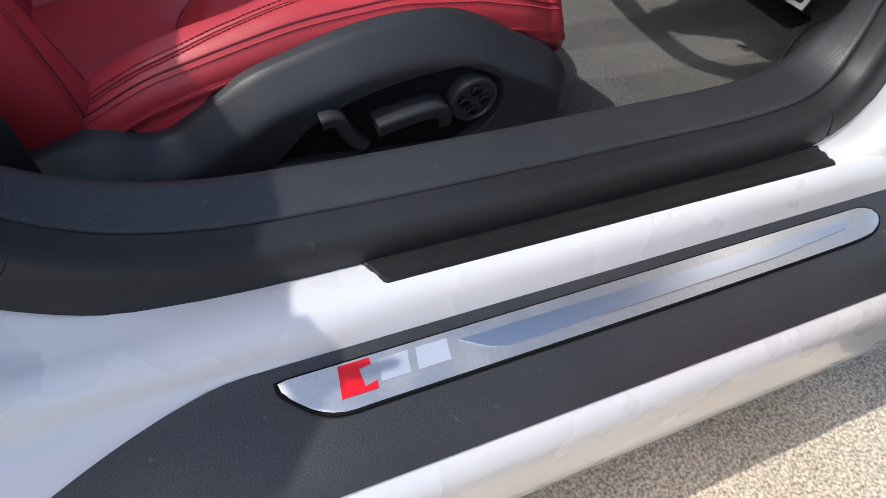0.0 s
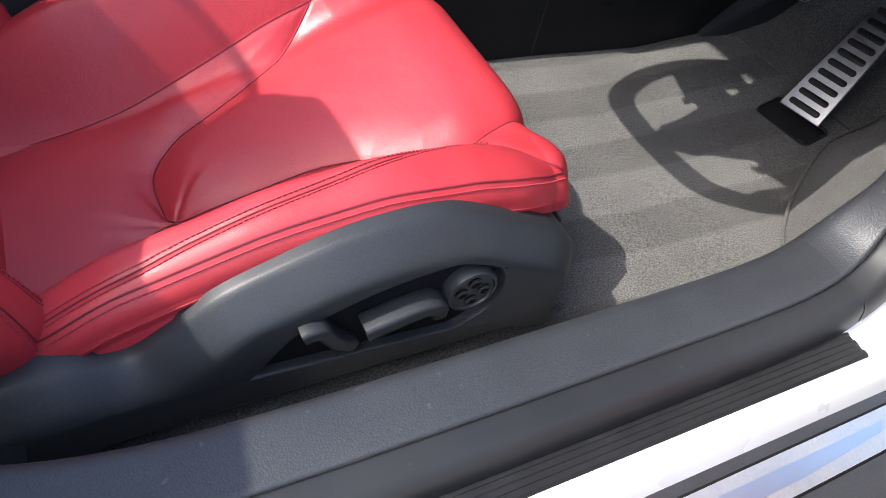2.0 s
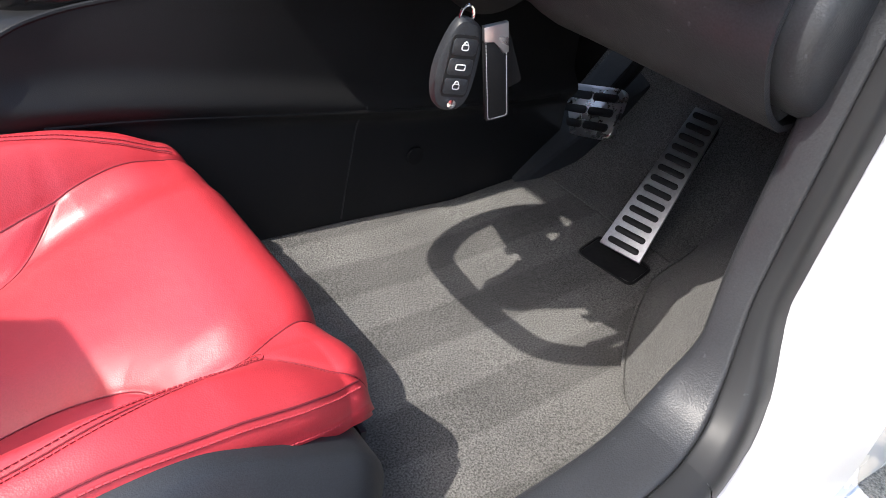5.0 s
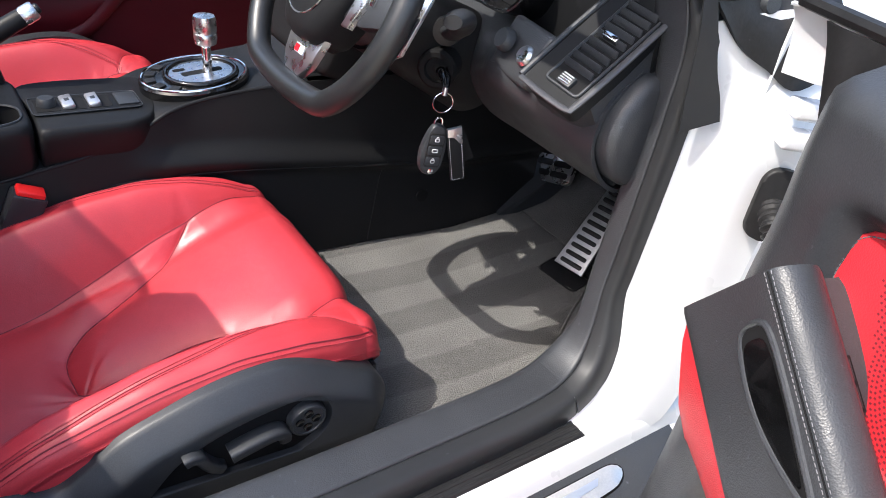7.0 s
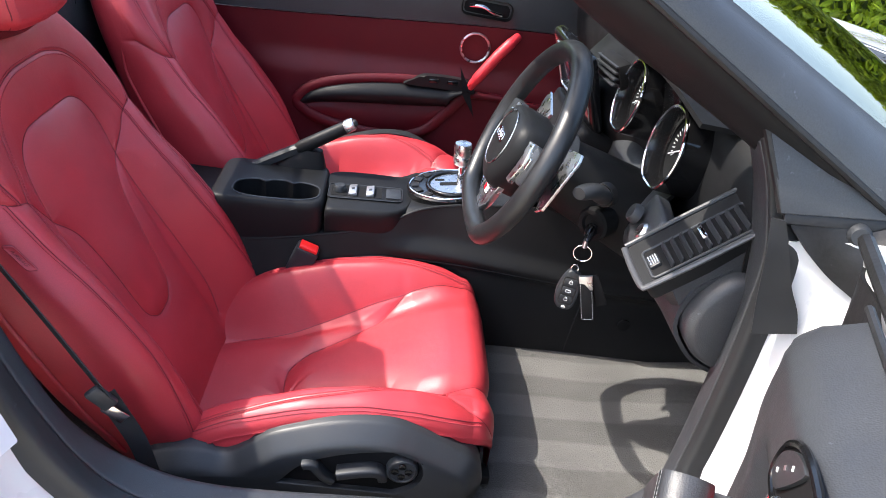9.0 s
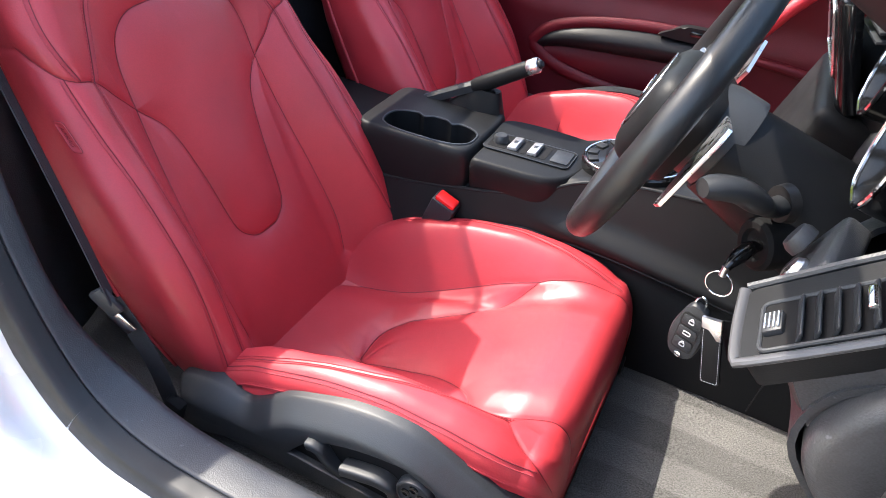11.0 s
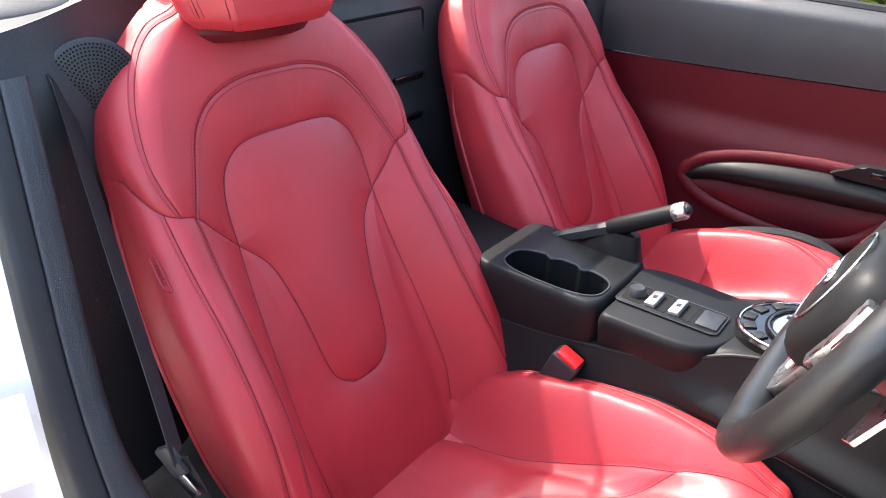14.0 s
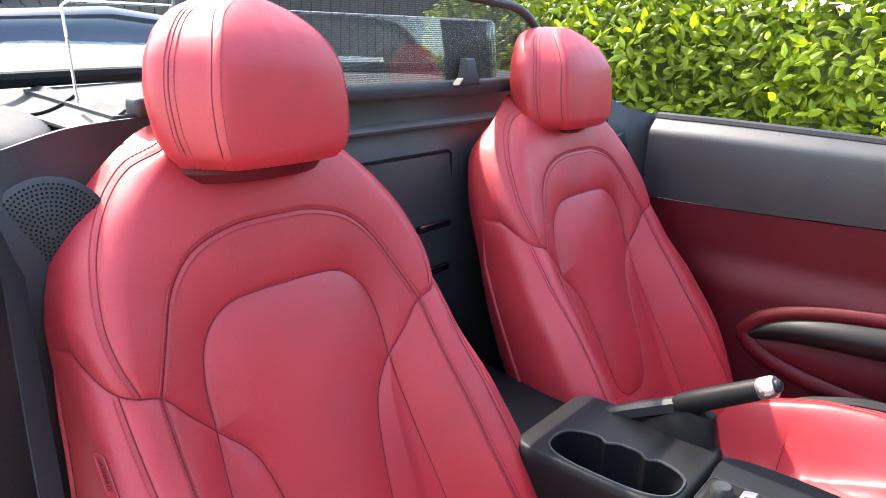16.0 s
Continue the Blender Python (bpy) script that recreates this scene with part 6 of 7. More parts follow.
dashes([tagm @ Vector((x * 0.84, y * 0.95 - 0.048, 0.0033)) for x, y in rounded(0.022, 0.078, 0.003) + [(0.011, 0.036)]], 0.0034, 0.0020, 0.0003, bm)
tagged(part("stitching", bm, PRINT, lt), kind="stuff")
part("second_tag", prism([(x, y - 0.040) for x, y in rounded(0.018, 0.060, 0.003)], 0.003, fm @ pose(0.020, -0.012, -0.004, 0, 0, 28), 0.001), BLACK_LEATHER, keys, "dark leather tag behind")

# ---- windscreen pillar, glass ----
ws = thing("windscreen", "clear raked windscreen in a black leather-trimmed frame", "windscreen", (0.6, 0.85, 1.0))
S0, S1 = np.array([0.735, 0.055, 1.005]), np.array([0.20, 0.151, 1.325])
G0, G1 = np.array([0.88, 0.090, 0.998]), np.array([0.20, 0.180, 1.360])
INNER = spline([(0.60, 0.13, 1.03), (0.50, 0.19, 1.085), (0.40, 0.208, 1.136), (0.30, 0.182, 1.199), (0.18, 0.17, 1.285)], 30)


def other(p, far):
    return (p[0], 1.70 - p[1], p[2]) if far else tuple(p)


for far in (False, True):
    cover_, lining_ = [], []
    for k in np.linspace(0, 1, 30):
        s_, g_ = S0 + (S1 - S0) * k, G0 + (G1 - G0) * k
        n_ = np.array([-0.25, -0.90, 0.30])
        cover_.append([other(s_ + (g_ - s_) * w + n_ * 0.010 * math.sin(math.pi * min(1, w * 1.1)), far) for w in np.linspace(0, 1, 10)])
        i_ = INNER[int(round(29 * k))]
        m_ = (s_ + i_) / 2 + np.array([-0.016, -0.010, -0.004])
        ring = spline([s_ + [0.004, 0.004, -0.003], (s_ + m_) / 2 + [-0.005, -0.005, 0], m_, (m_ + i_) / 2 + [-0.006, 0, -0.006], i_, i_ + [0.03, 0.03, 0.012], (i_ + g_) / 2 + [0.02, 0.035, 0.015], g_ + [-0.006, 0.012, -0.008]], 30, True)
        lining_.append([other(p, far) for p in ring])
    part("pillar_cover", thicken(loft(cover_, False, False), 0.006 if far else -0.006), TRIM, ws, "satin black outer cover of the windscreen pillar", 60)
    part("pillar_lining", loft(lining_, True, True), BLACK_LEATHER, ws, "black leather lining of the windscreen pillar", 60)
    part("pillar_seal", tube([other(S0 + (S1 - S0) * k + [-0.004, -0.005, -0.002], far) for k in np.linspace(-0.01, 1, 12)], 0.0055, 8), RUBBER, ws, "rubber seal along the pillar")
    part("glass_seal", tube([other(G0 + (G1 - G0) * k + [0, -0.002, 0.002], far) for k in np.linspace(0, 1, 12)], 0.0022, 6), RUBBER, ws)
part("header", tube(spline([(0.185, 0.165, 1.318), (0.150, 0.25, 1.350), (0.115, 0.45, 1.368), (0.10, 0.85, 1.376), (0.115, 1.25, 1.368), (0.150, 1.45, 1.350), (0.185, 1.535, 1.318)], 50), 0.030, 14), BLACK_LEATHER, ws, "black leather windscreen header")


def low_edge(y):
    q = min(y, 1.70 - y)
    return float(curve(q, [0.09, 0.20, 0.37, 0.58, 0.85], [0.88, 0.96, 1.04, 1.13, 1.20]))


glass = []
for k in np.linspace(0, 1, 14):
    row = []
    for w in np.linspace(0, 1, 40):
        y0, y1 = 0.09 + 1.52 * w, 0.18 + 1.34 * w
        x1 = 0.20 - 0.09 * math.sin(math.pi * w)
        bow = 0.05 * math.sin(math.pi * w) * math.sin(math.pi * k)
        row.append((low_edge(y0) * (1 - k) + x1 * k + bow, y0 * (1 - k) + y1 * k, 0.998 + (0.362 + 0.02 * math.sin(math.pi * w)) * k + bow * 0.7))
    glass.append(row)
pane = part("pane", thicken(loft(glass, False, False), 0.004), GLASS, ws, "clear windscreen glass", 60)
pane.visible_shadow = False
cow = []
for w in np.linspace(0, 1, 60):
    y = 0.085 + 1.53 * w
    q = min(y, 1.70 - y)
    x1 = float(np.interp(q, [0.085, 0.12, 0.20, 0.28, 0.55, 0.85], [0.895, 0.96, 1.075, 1.145, 1.285, 1.345]))
    x0 = low_edge(y) - 0.02
    cow.append([(x0 + (x1 - x0) * v, y, 0.990 - 0.022 * math.sin(math.pi * v)) for v in np.linspace(0, 1, 8)])
part("cowl", thicken(loft(cow, False, False), 0.006), PLASTIC, ws, "black scuttle panel under the windscreen")
for y0, y1 in ((0.24, 0.86), (0.90, 1.42)):
    wp = part("wiper", tube([(low_edge(y) + 0.030, y, 1.000 + 0.006 * math.sin(3 * y)) for y in np.linspace(y0, y1, 24)], 0.007, 8), PLASTIC, ws, "black wiper arm")
    part("blade", tube([(low_edge(y) + 0.008, y, 1.004) for y in np.linspace(y0 + 0.05, y1, 24)], 0.004, 6), RUBBER, wp)
    part("pivot", lathe([(0.001, 0), (0.018, 0), (0.016, 0.016), (0.001, 0.018)], pose(low_edge(y0) + 0.035, y0, 0.990), 20), PLASTIC, wp)
# quarter triangle and mirror foot
tri = thing("quarter_trim", "black triangular trim at the foot of the windscreen pillar", "trim panel", (0.65, 0.06, 1.0))
T0, T1, T2 = Vector((0.552, 0.120, 1.112)), Vector((0.598, 0.066, 0.992)), Vector((0.735, 0.052, 1.000))
tmx = basis(T1, T2 - T1, T0 - T1)
l1 = (T2 - T1).length
p = tmx.inverted() @ T0
part("triangle", prism([(-0.004, -0.002), (l1, 0.0), (p.x, p.y)], 0.012, tmx @ pose(0, 0, -0.006), 0.003), TRIM, tri, "black triangular panel")
part("triangle_rim", tube([T1, T1.lerp(T0, 0.5), T0], 0.006, 8), RUBBER, tri)
part("triangle_sill", box((0.140, 0.016, 0.008), tmx @ pose(l1 / 2 + 0.002, -0.006, 0.0), 0.002), RUBBER, tri)
left_ = spline([(0.585, 0.064, 0.985), (0.592, 0.058, 0.940), (0.603, 0.055, 0.870), (0.612, 0.052, 0.822)], 24)
right_ = spline([(0.600, 0.057, 0.986), (0.616, 0.052, 0.947), (0.634, 0.046, 0.902), (0.652, 0.040, 0.868), (0.659, 0.033, 0.840)], 24)
part("flap", thicken(loft([[a + (b - a) * k for k in np.linspace(0, 1, 8)] for a, b in zip(left_, right_)], False, False), 0.003), LIP, tri, "loose rubber flap below the triangle", 60)
ribs_ = [spline(col, 12) for col in ([(0.604, 0.060, 0.986), (0.608, 0.058, 0.981), (0.612, 0.056, 0.975)], [(0.650, 0.054, 0.986), (0.654, 0.047, 0.957), (0.661, 0.040, 0.929)],
                                     [(0.700, 0.046, 0.986), (0.696, 0.023, 0.953), (0.694, 0.018, 0.909)], [(0.735, 0.044, 1.000), (0.722, 0.008, 0.966), (0.722, -0.014, 0.893)],
                                     [(0.805, 0.044, 1.016), (0.798, 0.006, 0.978), (0.783, -0.032, 0.936)])]
part("hinge_cover", thicken(loft([spline([col[k] for col in ribs_], 24) for k in range(12)], False, False), 0.004), RUBBER, tri, "black rubber cover at the door's front edge", 60)
part("hinge_bolt", lathe([(0.001, 0), (0.014, 0), (0.014, 0.008), (0.010, 0.014), (0.001, 0.014)], pose(0.690, 0.050, 0.980, 80, 0, -20), 20), PLASTIC, tri)

# ---- driver's door, open ----
HG = Vector((0.648, 0.0, 0.0))
du = Vector((-0.36, -0.933, 0)).normalized()
dn = Vector((du.y, -du.x, 0))
door = thing("driver_door", "open car door with black and red leather lining", "car door", (0.45, -0.5, 0.3))


def dp(a, h, o=0.0):
    return HG + du * a + dn * o + Vector((0, 0, h))


def dbox(size, a, h, o, bevel=0.004, seg=2, turn=0.0, bm=None):
    """A block: length along the door, height, depth out of it."""
    return box(size, basis(dp(a, h, o), du, (0, 0, 1)) @ pose(0, 0, 0, 0, 0, turn), bevel, seg, bm)


def dtop(a):
    return 1.000 + 0.020 * float(smooth(0.1, 0.9, a))


def lining_depth(a, h):
    rise = 0.060 * float(smooth(1.005, 0.955, h)) - 0.032 * float(smooth(0.895, 0.868, h)) * float(smooth(0.24, 0.27, a)) - 0.008 * float(smooth(0.90, 0.80, h))
    return 0.010 + rise * float(smooth(0.10, 0.20, a))


def lining(u, v):
    h0 = 0.34 + 0.66 * u
    a = float(np.interp(h0, [0.34, 0.6, 0.75, 0.845, 0.87, 0.91, 0.95, 1.0], [0.15, 0.15, 0.147, 0.156, 0.147, 0.142, 0.152, 0.185])) + 0.86 * v
    h = 0.34 + (dtop(a) - 0.34) * u
    return dp(a, h, lining_depth(a, h))


part("lining", thicken(sheet(lining, 50, 70), -0.006), TRIM, door, "black leather upper lining", 60)
outer = loft([[dp(0.13 + 0.89 * v, 0.22 + 0.74 * u, -0.095 - 0.05 * math.sin(math.pi * u)) for u in np.linspace(0, 1, 16)] for v in np.linspace(0, 1, 20)], False, False)
part("door_skin", thicken(outer, 0.004), WHITE, door, "white painted outer skin")
part("window_seal", tube([dp(a, dtop(a) + 0.004, -0.010) for a in np.linspace(0.01, 1.03, 30)], 0.009, 8), RUBBER, door, "black rubber window seal")
part("seal_lip", tube([dp(a, dtop(a) + 0.005, 0.012) for a in np.linspace(0.17, 1.03, 30)], 0.0045, 8), RUBBER, door)
shoulder = loft([[dp(-0.005 + 1.03 * v, dtop(v) + h - 0.012 * float(smooth(0.1, 0, v)), o * (0.35 + 0.65 * float(smooth(0.0, 0.25, v)))) for o, h in ((-0.018, 0.008), (-0.030, 0.010), (-0.060, -0.004), (-0.085, -0.03), (-0.10, -0.07))] for v in np.linspace(0, 1, 24)], False, False)
part("door_shoulder", thicken(shoulder, 0.003), WHITE, door, "white painted door shoulder")
part("front_edge", thicken(loft([[dp(0.135, h, o) for o in np.linspace(0.0, -0.09, 6)] for h in np.linspace(0.26, 0.83, 12)], False, False), 0.004), WHITE, door, "white painted front edge of the door")
web = loft([[dp(0.062 + 0.095 * w**0.8 + (0.150 - 0.095 * w**0.8) * k, 0.996 - 0.190 * w + 0.012 * math.sin(math.pi * k) * w, -0.006 + 0.006 * math.sin(9 * k + 3 * w) * (1 - k) + (0.050 * w + 0.006) * k**1.5) for k in np.linspace(0, 1, 14)] for w in np.linspace(0, 1, 12)], False, False)
part("corner_web", thicken(web, 0.004), RUBBER, door, "folded rubber sheet at the door's front corner", 60)
# red speaker panel
red2 = spline([(0.256, 0.850), (0.262, 0.866), (0.285, 0.877), (0.34, 0.886), (0.42, 0.892), (0.52, 0.886), (0.64, 0.862), (0.80, 0.80), (0.80, 0.60), (0.50, 0.60), (0.36, 0.66), (0.28, 0.74), (0.255, 0.81)], 120, True)
rm = basis(dp(0, 0, 0.036), du, (0, 0, 1))
zf = 1 if (rm.to_3x3() @ Vector((0, 0, 1))).dot(dn) > 0 else -1
rp = part("red_insert", prism([(p_[0], p_[1]) for p_ in red2], 0.010 * zf, rm, 0.003), RED_PANEL, door, "perforated red leather speaker panel")
bm = bmesh.new()
dashes([rm @ Vector((0.45 + (p_[0] - 0.45) * 0.99, 0.75 + (p_[1] - 0.75) * 0.965, 0.0105 * zf)) for p_ in red2], 0.005, 0.0035, 0.0007, bm)
tagged(part("stitching", bm, GREY_THREAD, rp, "grey sewing thread"), kind="stuff")
SA, SH = 0.426, 0.797
part("speaker_ring", tube([rm @ Vector((SA + 0.056 * math.cos(t_), SH + 0.056 * math.sin(t_), 0.011 * zf)) for t_ in np.linspace(0, 2 * math.pi, 60, endpoint=False)], 0.0042, 8, True), SATIN, rp, "satin silver speaker ring")
bm = bmesh.new()
for r in np.arange(0.004, 0.15, 0.0046):
    for t_ in np.linspace(0, 2 * math.pi, max(5, int(r * 2 * math.pi / 0.0050)), endpoint=False):
        px, py = SA + r * math.cos(t_), SH + r * math.sin(t_)
        top_ = float(np.interp(px, [0.285, 0.34, 0.42, 0.52, 0.60], [0.862, 0.872, 0.880, 0.873, 0.855]))
        if px > 0.292 + max(0.0, 0.86 - py) * 0.45 and py < top_ and py > 0.70 and abs(r - 0.056) > 0.007:
            box((0.0022, 0.0022, 0.0005), rm @ pose(px, py, 0.0102 * zf), 0, 1, bm)
tagged(part("perforation", bm, SEAM, rp, "rows of small holes"), kind="stuff")
# sloping pull bar with its hollow, and the block that carries it
E1, E2 = (0.82, -0.571), (0.606, 0.797)


def bar(s, w, o):
    """A point of the sloping bar: s along it, w up across its face, o out of the door."""
    k = max(0.0, s - 0.16)
    lift = 0.9 * k * k
    return dp(0.190 + E1[0] * s + E2[0] * w - 0.25 * k * w, 0.727 + E1[1] * s + E2[1] * w + lift, o)


shape_ = spline([(0.000, 0.060), (0.000, 0.120), (0.004, 0.138), (0.014, 0.145), (0.060, 0.147), (0.120, 0.149), (0.142, 0.149), (0.152, 0.144), (0.158, 0.130), (0.157, 0.112), (0.148, 0.100), (0.120, 0.095), (0.060, 0.090)], 44, True)
ss = np.r_[0.0, 0.001, 0.004, np.linspace(0.010, 0.46, 40)]
rings = []
for s in ss:
    k = 1 - 0.05 * max(0.0, 1 - s / 0.006)
    rings.append([bar(s + (0.004 if s < 0.002 else 0.0), 0.078 + (w - 0.078) * k, 0.115 + (o - 0.115) * k) for w, o in shape_])
grip = part("pull_bar", loft(rings, True, True), TRIM, door, "black leather pull bar with pale stitching", 50)
bm = bmesh.new()
for w in (0.139, 0.146):
    dashes([bar(s, w, 0.1502 if w < 0.14 else 0.1492) for s in np.linspace(0.006, 0.45, 60)], 0.0050, 0.0034, 0.0005, bm)
tagged(part("stitching", bm, GREY_THREAD, grip, "pale sewing thread"), kind="stuff")
part("bar_seam", tube([bar(s, 0.1425, 0.1496) for s in np.linspace(0.006, 0.45, 40)], 0.0009, 6), DARK, grip)
# the bar isn't cut: a dark sheet on its face gives the hollow's shade
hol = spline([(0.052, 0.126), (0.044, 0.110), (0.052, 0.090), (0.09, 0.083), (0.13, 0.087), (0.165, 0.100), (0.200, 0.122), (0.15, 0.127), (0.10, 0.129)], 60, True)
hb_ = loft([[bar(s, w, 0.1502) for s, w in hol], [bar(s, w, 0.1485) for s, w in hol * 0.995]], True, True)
part("hollow_shade", hb_, DARK, grip, "flat dark sheet for the shaded hollow in the bar")
part("hollow_rim", tube([bar(s, w, 0.1490) for s, w in hol], 0.0035, 8, True), TRIM, grip)
part("hollow_back", loft([[bar(s, w, 0.1508) for s, w in np.array([0.11, 0.100]) + (hol - [0.11, 0.100]) * k] for k in (0.80, 0.78)], True, True), GLOSS, grip)
blk = [(0.006, 0.040), (0.004, 0.100), (0.012, 0.116), (0.09, 0.112), (0.128, 0.097), (0.17, 0.075), (0.30, 0.070), (0.30, 0.02), (0.10, 0.015)]
blk = spline(blk, 60, True)
part("bar_block", loft([[bar(s, w, o) for s, w in np.array([0.12, 0.065]) + (blk - [0.12, 0.065]) * k] for k, o in ((1.06, 0.028), (1.0, 0.05), (0.99, 0.105))], True, True), TRIM, door, "black block behind the pull bar", 50)
def red_out(z):
    return float(np.interp(z, [0.33, 0.489, 0.59, 0.676, 0.727], [-0.015, 0.030, 0.085, 0.116, 0.126]))


red_low, side_ = [], []
for v in np.linspace(0, 1, 20):
    row = []
    for k in np.linspace(0, 1, 18):
        base = bar(0.46 * v, 0.004, 0.0)
        z = base.z - (base.z - 0.33) * k
        out = red_out(0.727 - 0.397 * k) + 0.010 * math.sin(math.pi * k)
        p_ = dp((base - HG).dot(du) + 0.010 * math.sin(math.pi * k) * (1 - v), z, out)
        row.append(p_)
    red_low.append(row)
part("red_lower", thicken(loft(red_low, False, False), -0.005), RED_PANEL, door, "red leather lower door lining", 60)
for w in np.linspace(0, 1, 6):
    side_.append([dp((p_ - HG).dot(du), p_.z, -0.02 + ((p_ - HG).dot(dn) + 0.02) * w) for p_ in red_low[0]])
part("red_front", thicken(loft(side_, False, False), 0.004), RED_PANEL, door, "red leather front side of the lower lining", 60)
swp = basis(bar(0.100, 0.1125, 0.075), (bar(0.11, 0.1125, 0.075) - bar(0.10, 0.1125, 0.075)), dn)
kb = part("switch_pair", box((0.050, 0.030, 0.003), swp, 0.001), DARK, door, "pair of small black switches")
for h in (0.012, -0.012):
    k1 = part("door_switch", box((0.020, 0.024, 0.006), swp @ pose(h, 0, 0.0), 0.0015), PLASTIC, kb)
    part("switch_mark", box((0.002, 0.005, 0.0066), swp @ pose(h, 0, 0.0), 0, 1), GREY_THREAD, k1)
# opener in its recess
hm = basis(dp(0, 0, 0.0685), du, (0, 0, 1))
hr_out = spline([(0.310, 0.907), (0.314, 0.937), (0.343, 0.964), (0.384, 0.976), (0.440, 0.979), (0.474, 0.978), (0.477, 0.965), (0.456, 0.936), (0.424, 0.918), (0.370, 0.906), (0.330, 0.900)], 70, True)
rec = part("opener_recess", prism([tuple(p_) for p_ in hr_out], 0.002 * zf, hm), DARK, door, "black recess of the inside door opener")
part("recess_rim", tube([hm @ Vector((x, y, 0.002 * zf)) for x, y in hr_out], 0.0038, 8, True), GLOSS, rec, "gloss black rim")
opn = []
for k in np.linspace(0, 1, 16):
    ca, ch = 0.360 + 0.104 * k, 0.918 + 0.020 * k + 0.012 * k * k
    wd = 0.009 + 0.016 * float(smooth(0.30, 0.80, k)) - 0.003 * float(smooth(0.94, 1.0, k))
    lift = 0.003 + 0.006 * math.sin(math.pi * (0.15 + 0.75 * k))
    opn.append([hm @ Vector((ca - 0.30 * y, ch + y, zf * (lift + q))) for y, q in spline([(-wd * 0.5, 0.0), (-wd * 0.40, 0.0045), (0.0, 0.0065), (wd * 0.40, 0.0045), (wd * 0.5, 0.0), (0.0, -0.003)], 24, True)])
part("opener", loft(opn, True, True), SATIN, rec, "satin silver door opener", 60)
lk = part("lock_keys", prism([tuple(p_) for p_ in spline([(0.318, 0.913), (0.322, 0.937), (0.350, 0.962), (0.380, 0.971), (0.374, 0.956), (0.352, 0.926), (0.336, 0.910)], 40, True)], 0.006 * zf, hm, 0.001), PLASTIC, rec, "lock and unlock keys")
for x, y, mt in ((0.330, 0.924, PRINT), (0.343, 0.939, SATIN), (0.358, 0.953, PRINT)):
    part("key_mark", box((0.0042, 0.0042, 0.0006), hm @ pose(x, y, 0.0066 * zf, 0, 0, 45), 0, 1), mt, lk)
shelf_ = dbox((0.30, 0.02, 0.09), 0.50, 0.672, 0.070, 0.008, 2)
part("arm_shelf", shelf_, TRIM, door, "black armrest shelf")
part("mirror_knob", lathe([(0.001, 0), (0.014, 0), (0.014, 0.014), (0.012, 0.018), (0.001, 0.018)], Matrix.Translation(dp(0.396, 0.682, 0.052)), 28), CHROME, door, "silver round mirror knob")
gp_ = basis((0.722, -0.045, 0.752), (0.75, -0.66, 0.0), (0.0, 0.1, 1.0))
part("gaiter_plate", prism(rounded(0.052, 0.100, 0.022, 8), 0.010, gp_, 0.004, 3), RUBBER, door, "oval black rubber plate of the cable gaiter")
run_ = spline([(0.718, -0.050, 0.748), (0.700, -0.066, 0.744), (0.690, -0.085, 0.728), (0.684, -0.105, 0.705)], 33)
part("cable_gaiter", tube(run_, [0.0145 + 0.0035 * (k % 4 in (1, 2)) for k in range(33)], 16), RUBBER, door, "ribbed black rubber cable gaiter")
for hz in (0.884, 0.846):
    part("hinge_arm", box((0.060, 0.034, 0.022), pose(0.712, -0.050, hz, 0, 0, -35), 0.006, 3), WHITE, door, "white painted door hinge arm")

# ---- passenger door ----
pd_ = thing("passenger_door", "closed car door with red leather lining and black top", "car door", (0.2, 1.6, 0.3))


def pdoor(u, v):
    x = -0.475 + 1.30 * v
    top = 0.978 - 0.020 * float(smooth(-0.4, 0.6, x))
    mid = 0.793 + 0.026 * float(smooth(-0.4, 0.5, x))
    return x, top, mid


def pd_upper(u, v):
    x, top, mid = pdoor(u, v)
    z = mid + (top - mid) * u
    return (x, 1.588 + 0.030 * float(smooth(0.8, 1.0, u)) - 0.006 * math.sin(math.pi * u), z)


def pd_lower(u, v):
    x, top, mid = pdoor(u, v)
    z = 0.30 + (mid - 0.004 - 0.30) * u
    swell = 0.028 * float(smooth(0.69, 0.61, z)) * float(smooth(-0.42, -0.22, x))
    return (x, 1.592 - swell + 0.012 * math.sin(math.pi * u), z)


part("upper_lining", thicken(sheet(pd_upper, 24, 50), 0.005), TRIM, pd_, "black leather upper door lining", 60)
# same lining as the driver's door, coloured darker because this side is shaded
part("red_lining", thicken(sheet(pd_lower, 40, 60), 0.005), RED_SHADED, pd_, "red leather door lining, darkened for its shaded side", 60)
bm = bmesh.new()
dashes([np.array(pd_upper(0.02, v)) + [0, -0.004, 0.0] for v in np.linspace(0, 1, 60)], 0.0055, 0.0038, 0.0008, bm)
tagged(part("stitching", bm, THREAD, pd_), kind="stuff")
def arm_edge(k):
    """Lower and upper edge of the lens-shaped armrest at k of its length."""
    x = -0.185 + 0.545 * k
    up = float(curve(k, [0, 0.06, 0.2, 0.4, 0.6, 0.8, 1.0], [0.533, 0.570, 0.601, 0.622, 0.632, 0.634, 0.628]))
    dn_ = float(curve(k, [0, 0.06, 0.2, 0.4, 0.6, 0.75, 0.88, 1.0], [0.523, 0.493, 0.464, 0.446, 0.438, 0.464, 0.534, 0.614]))
    return x, up, dn_


arm, pocket = [], []
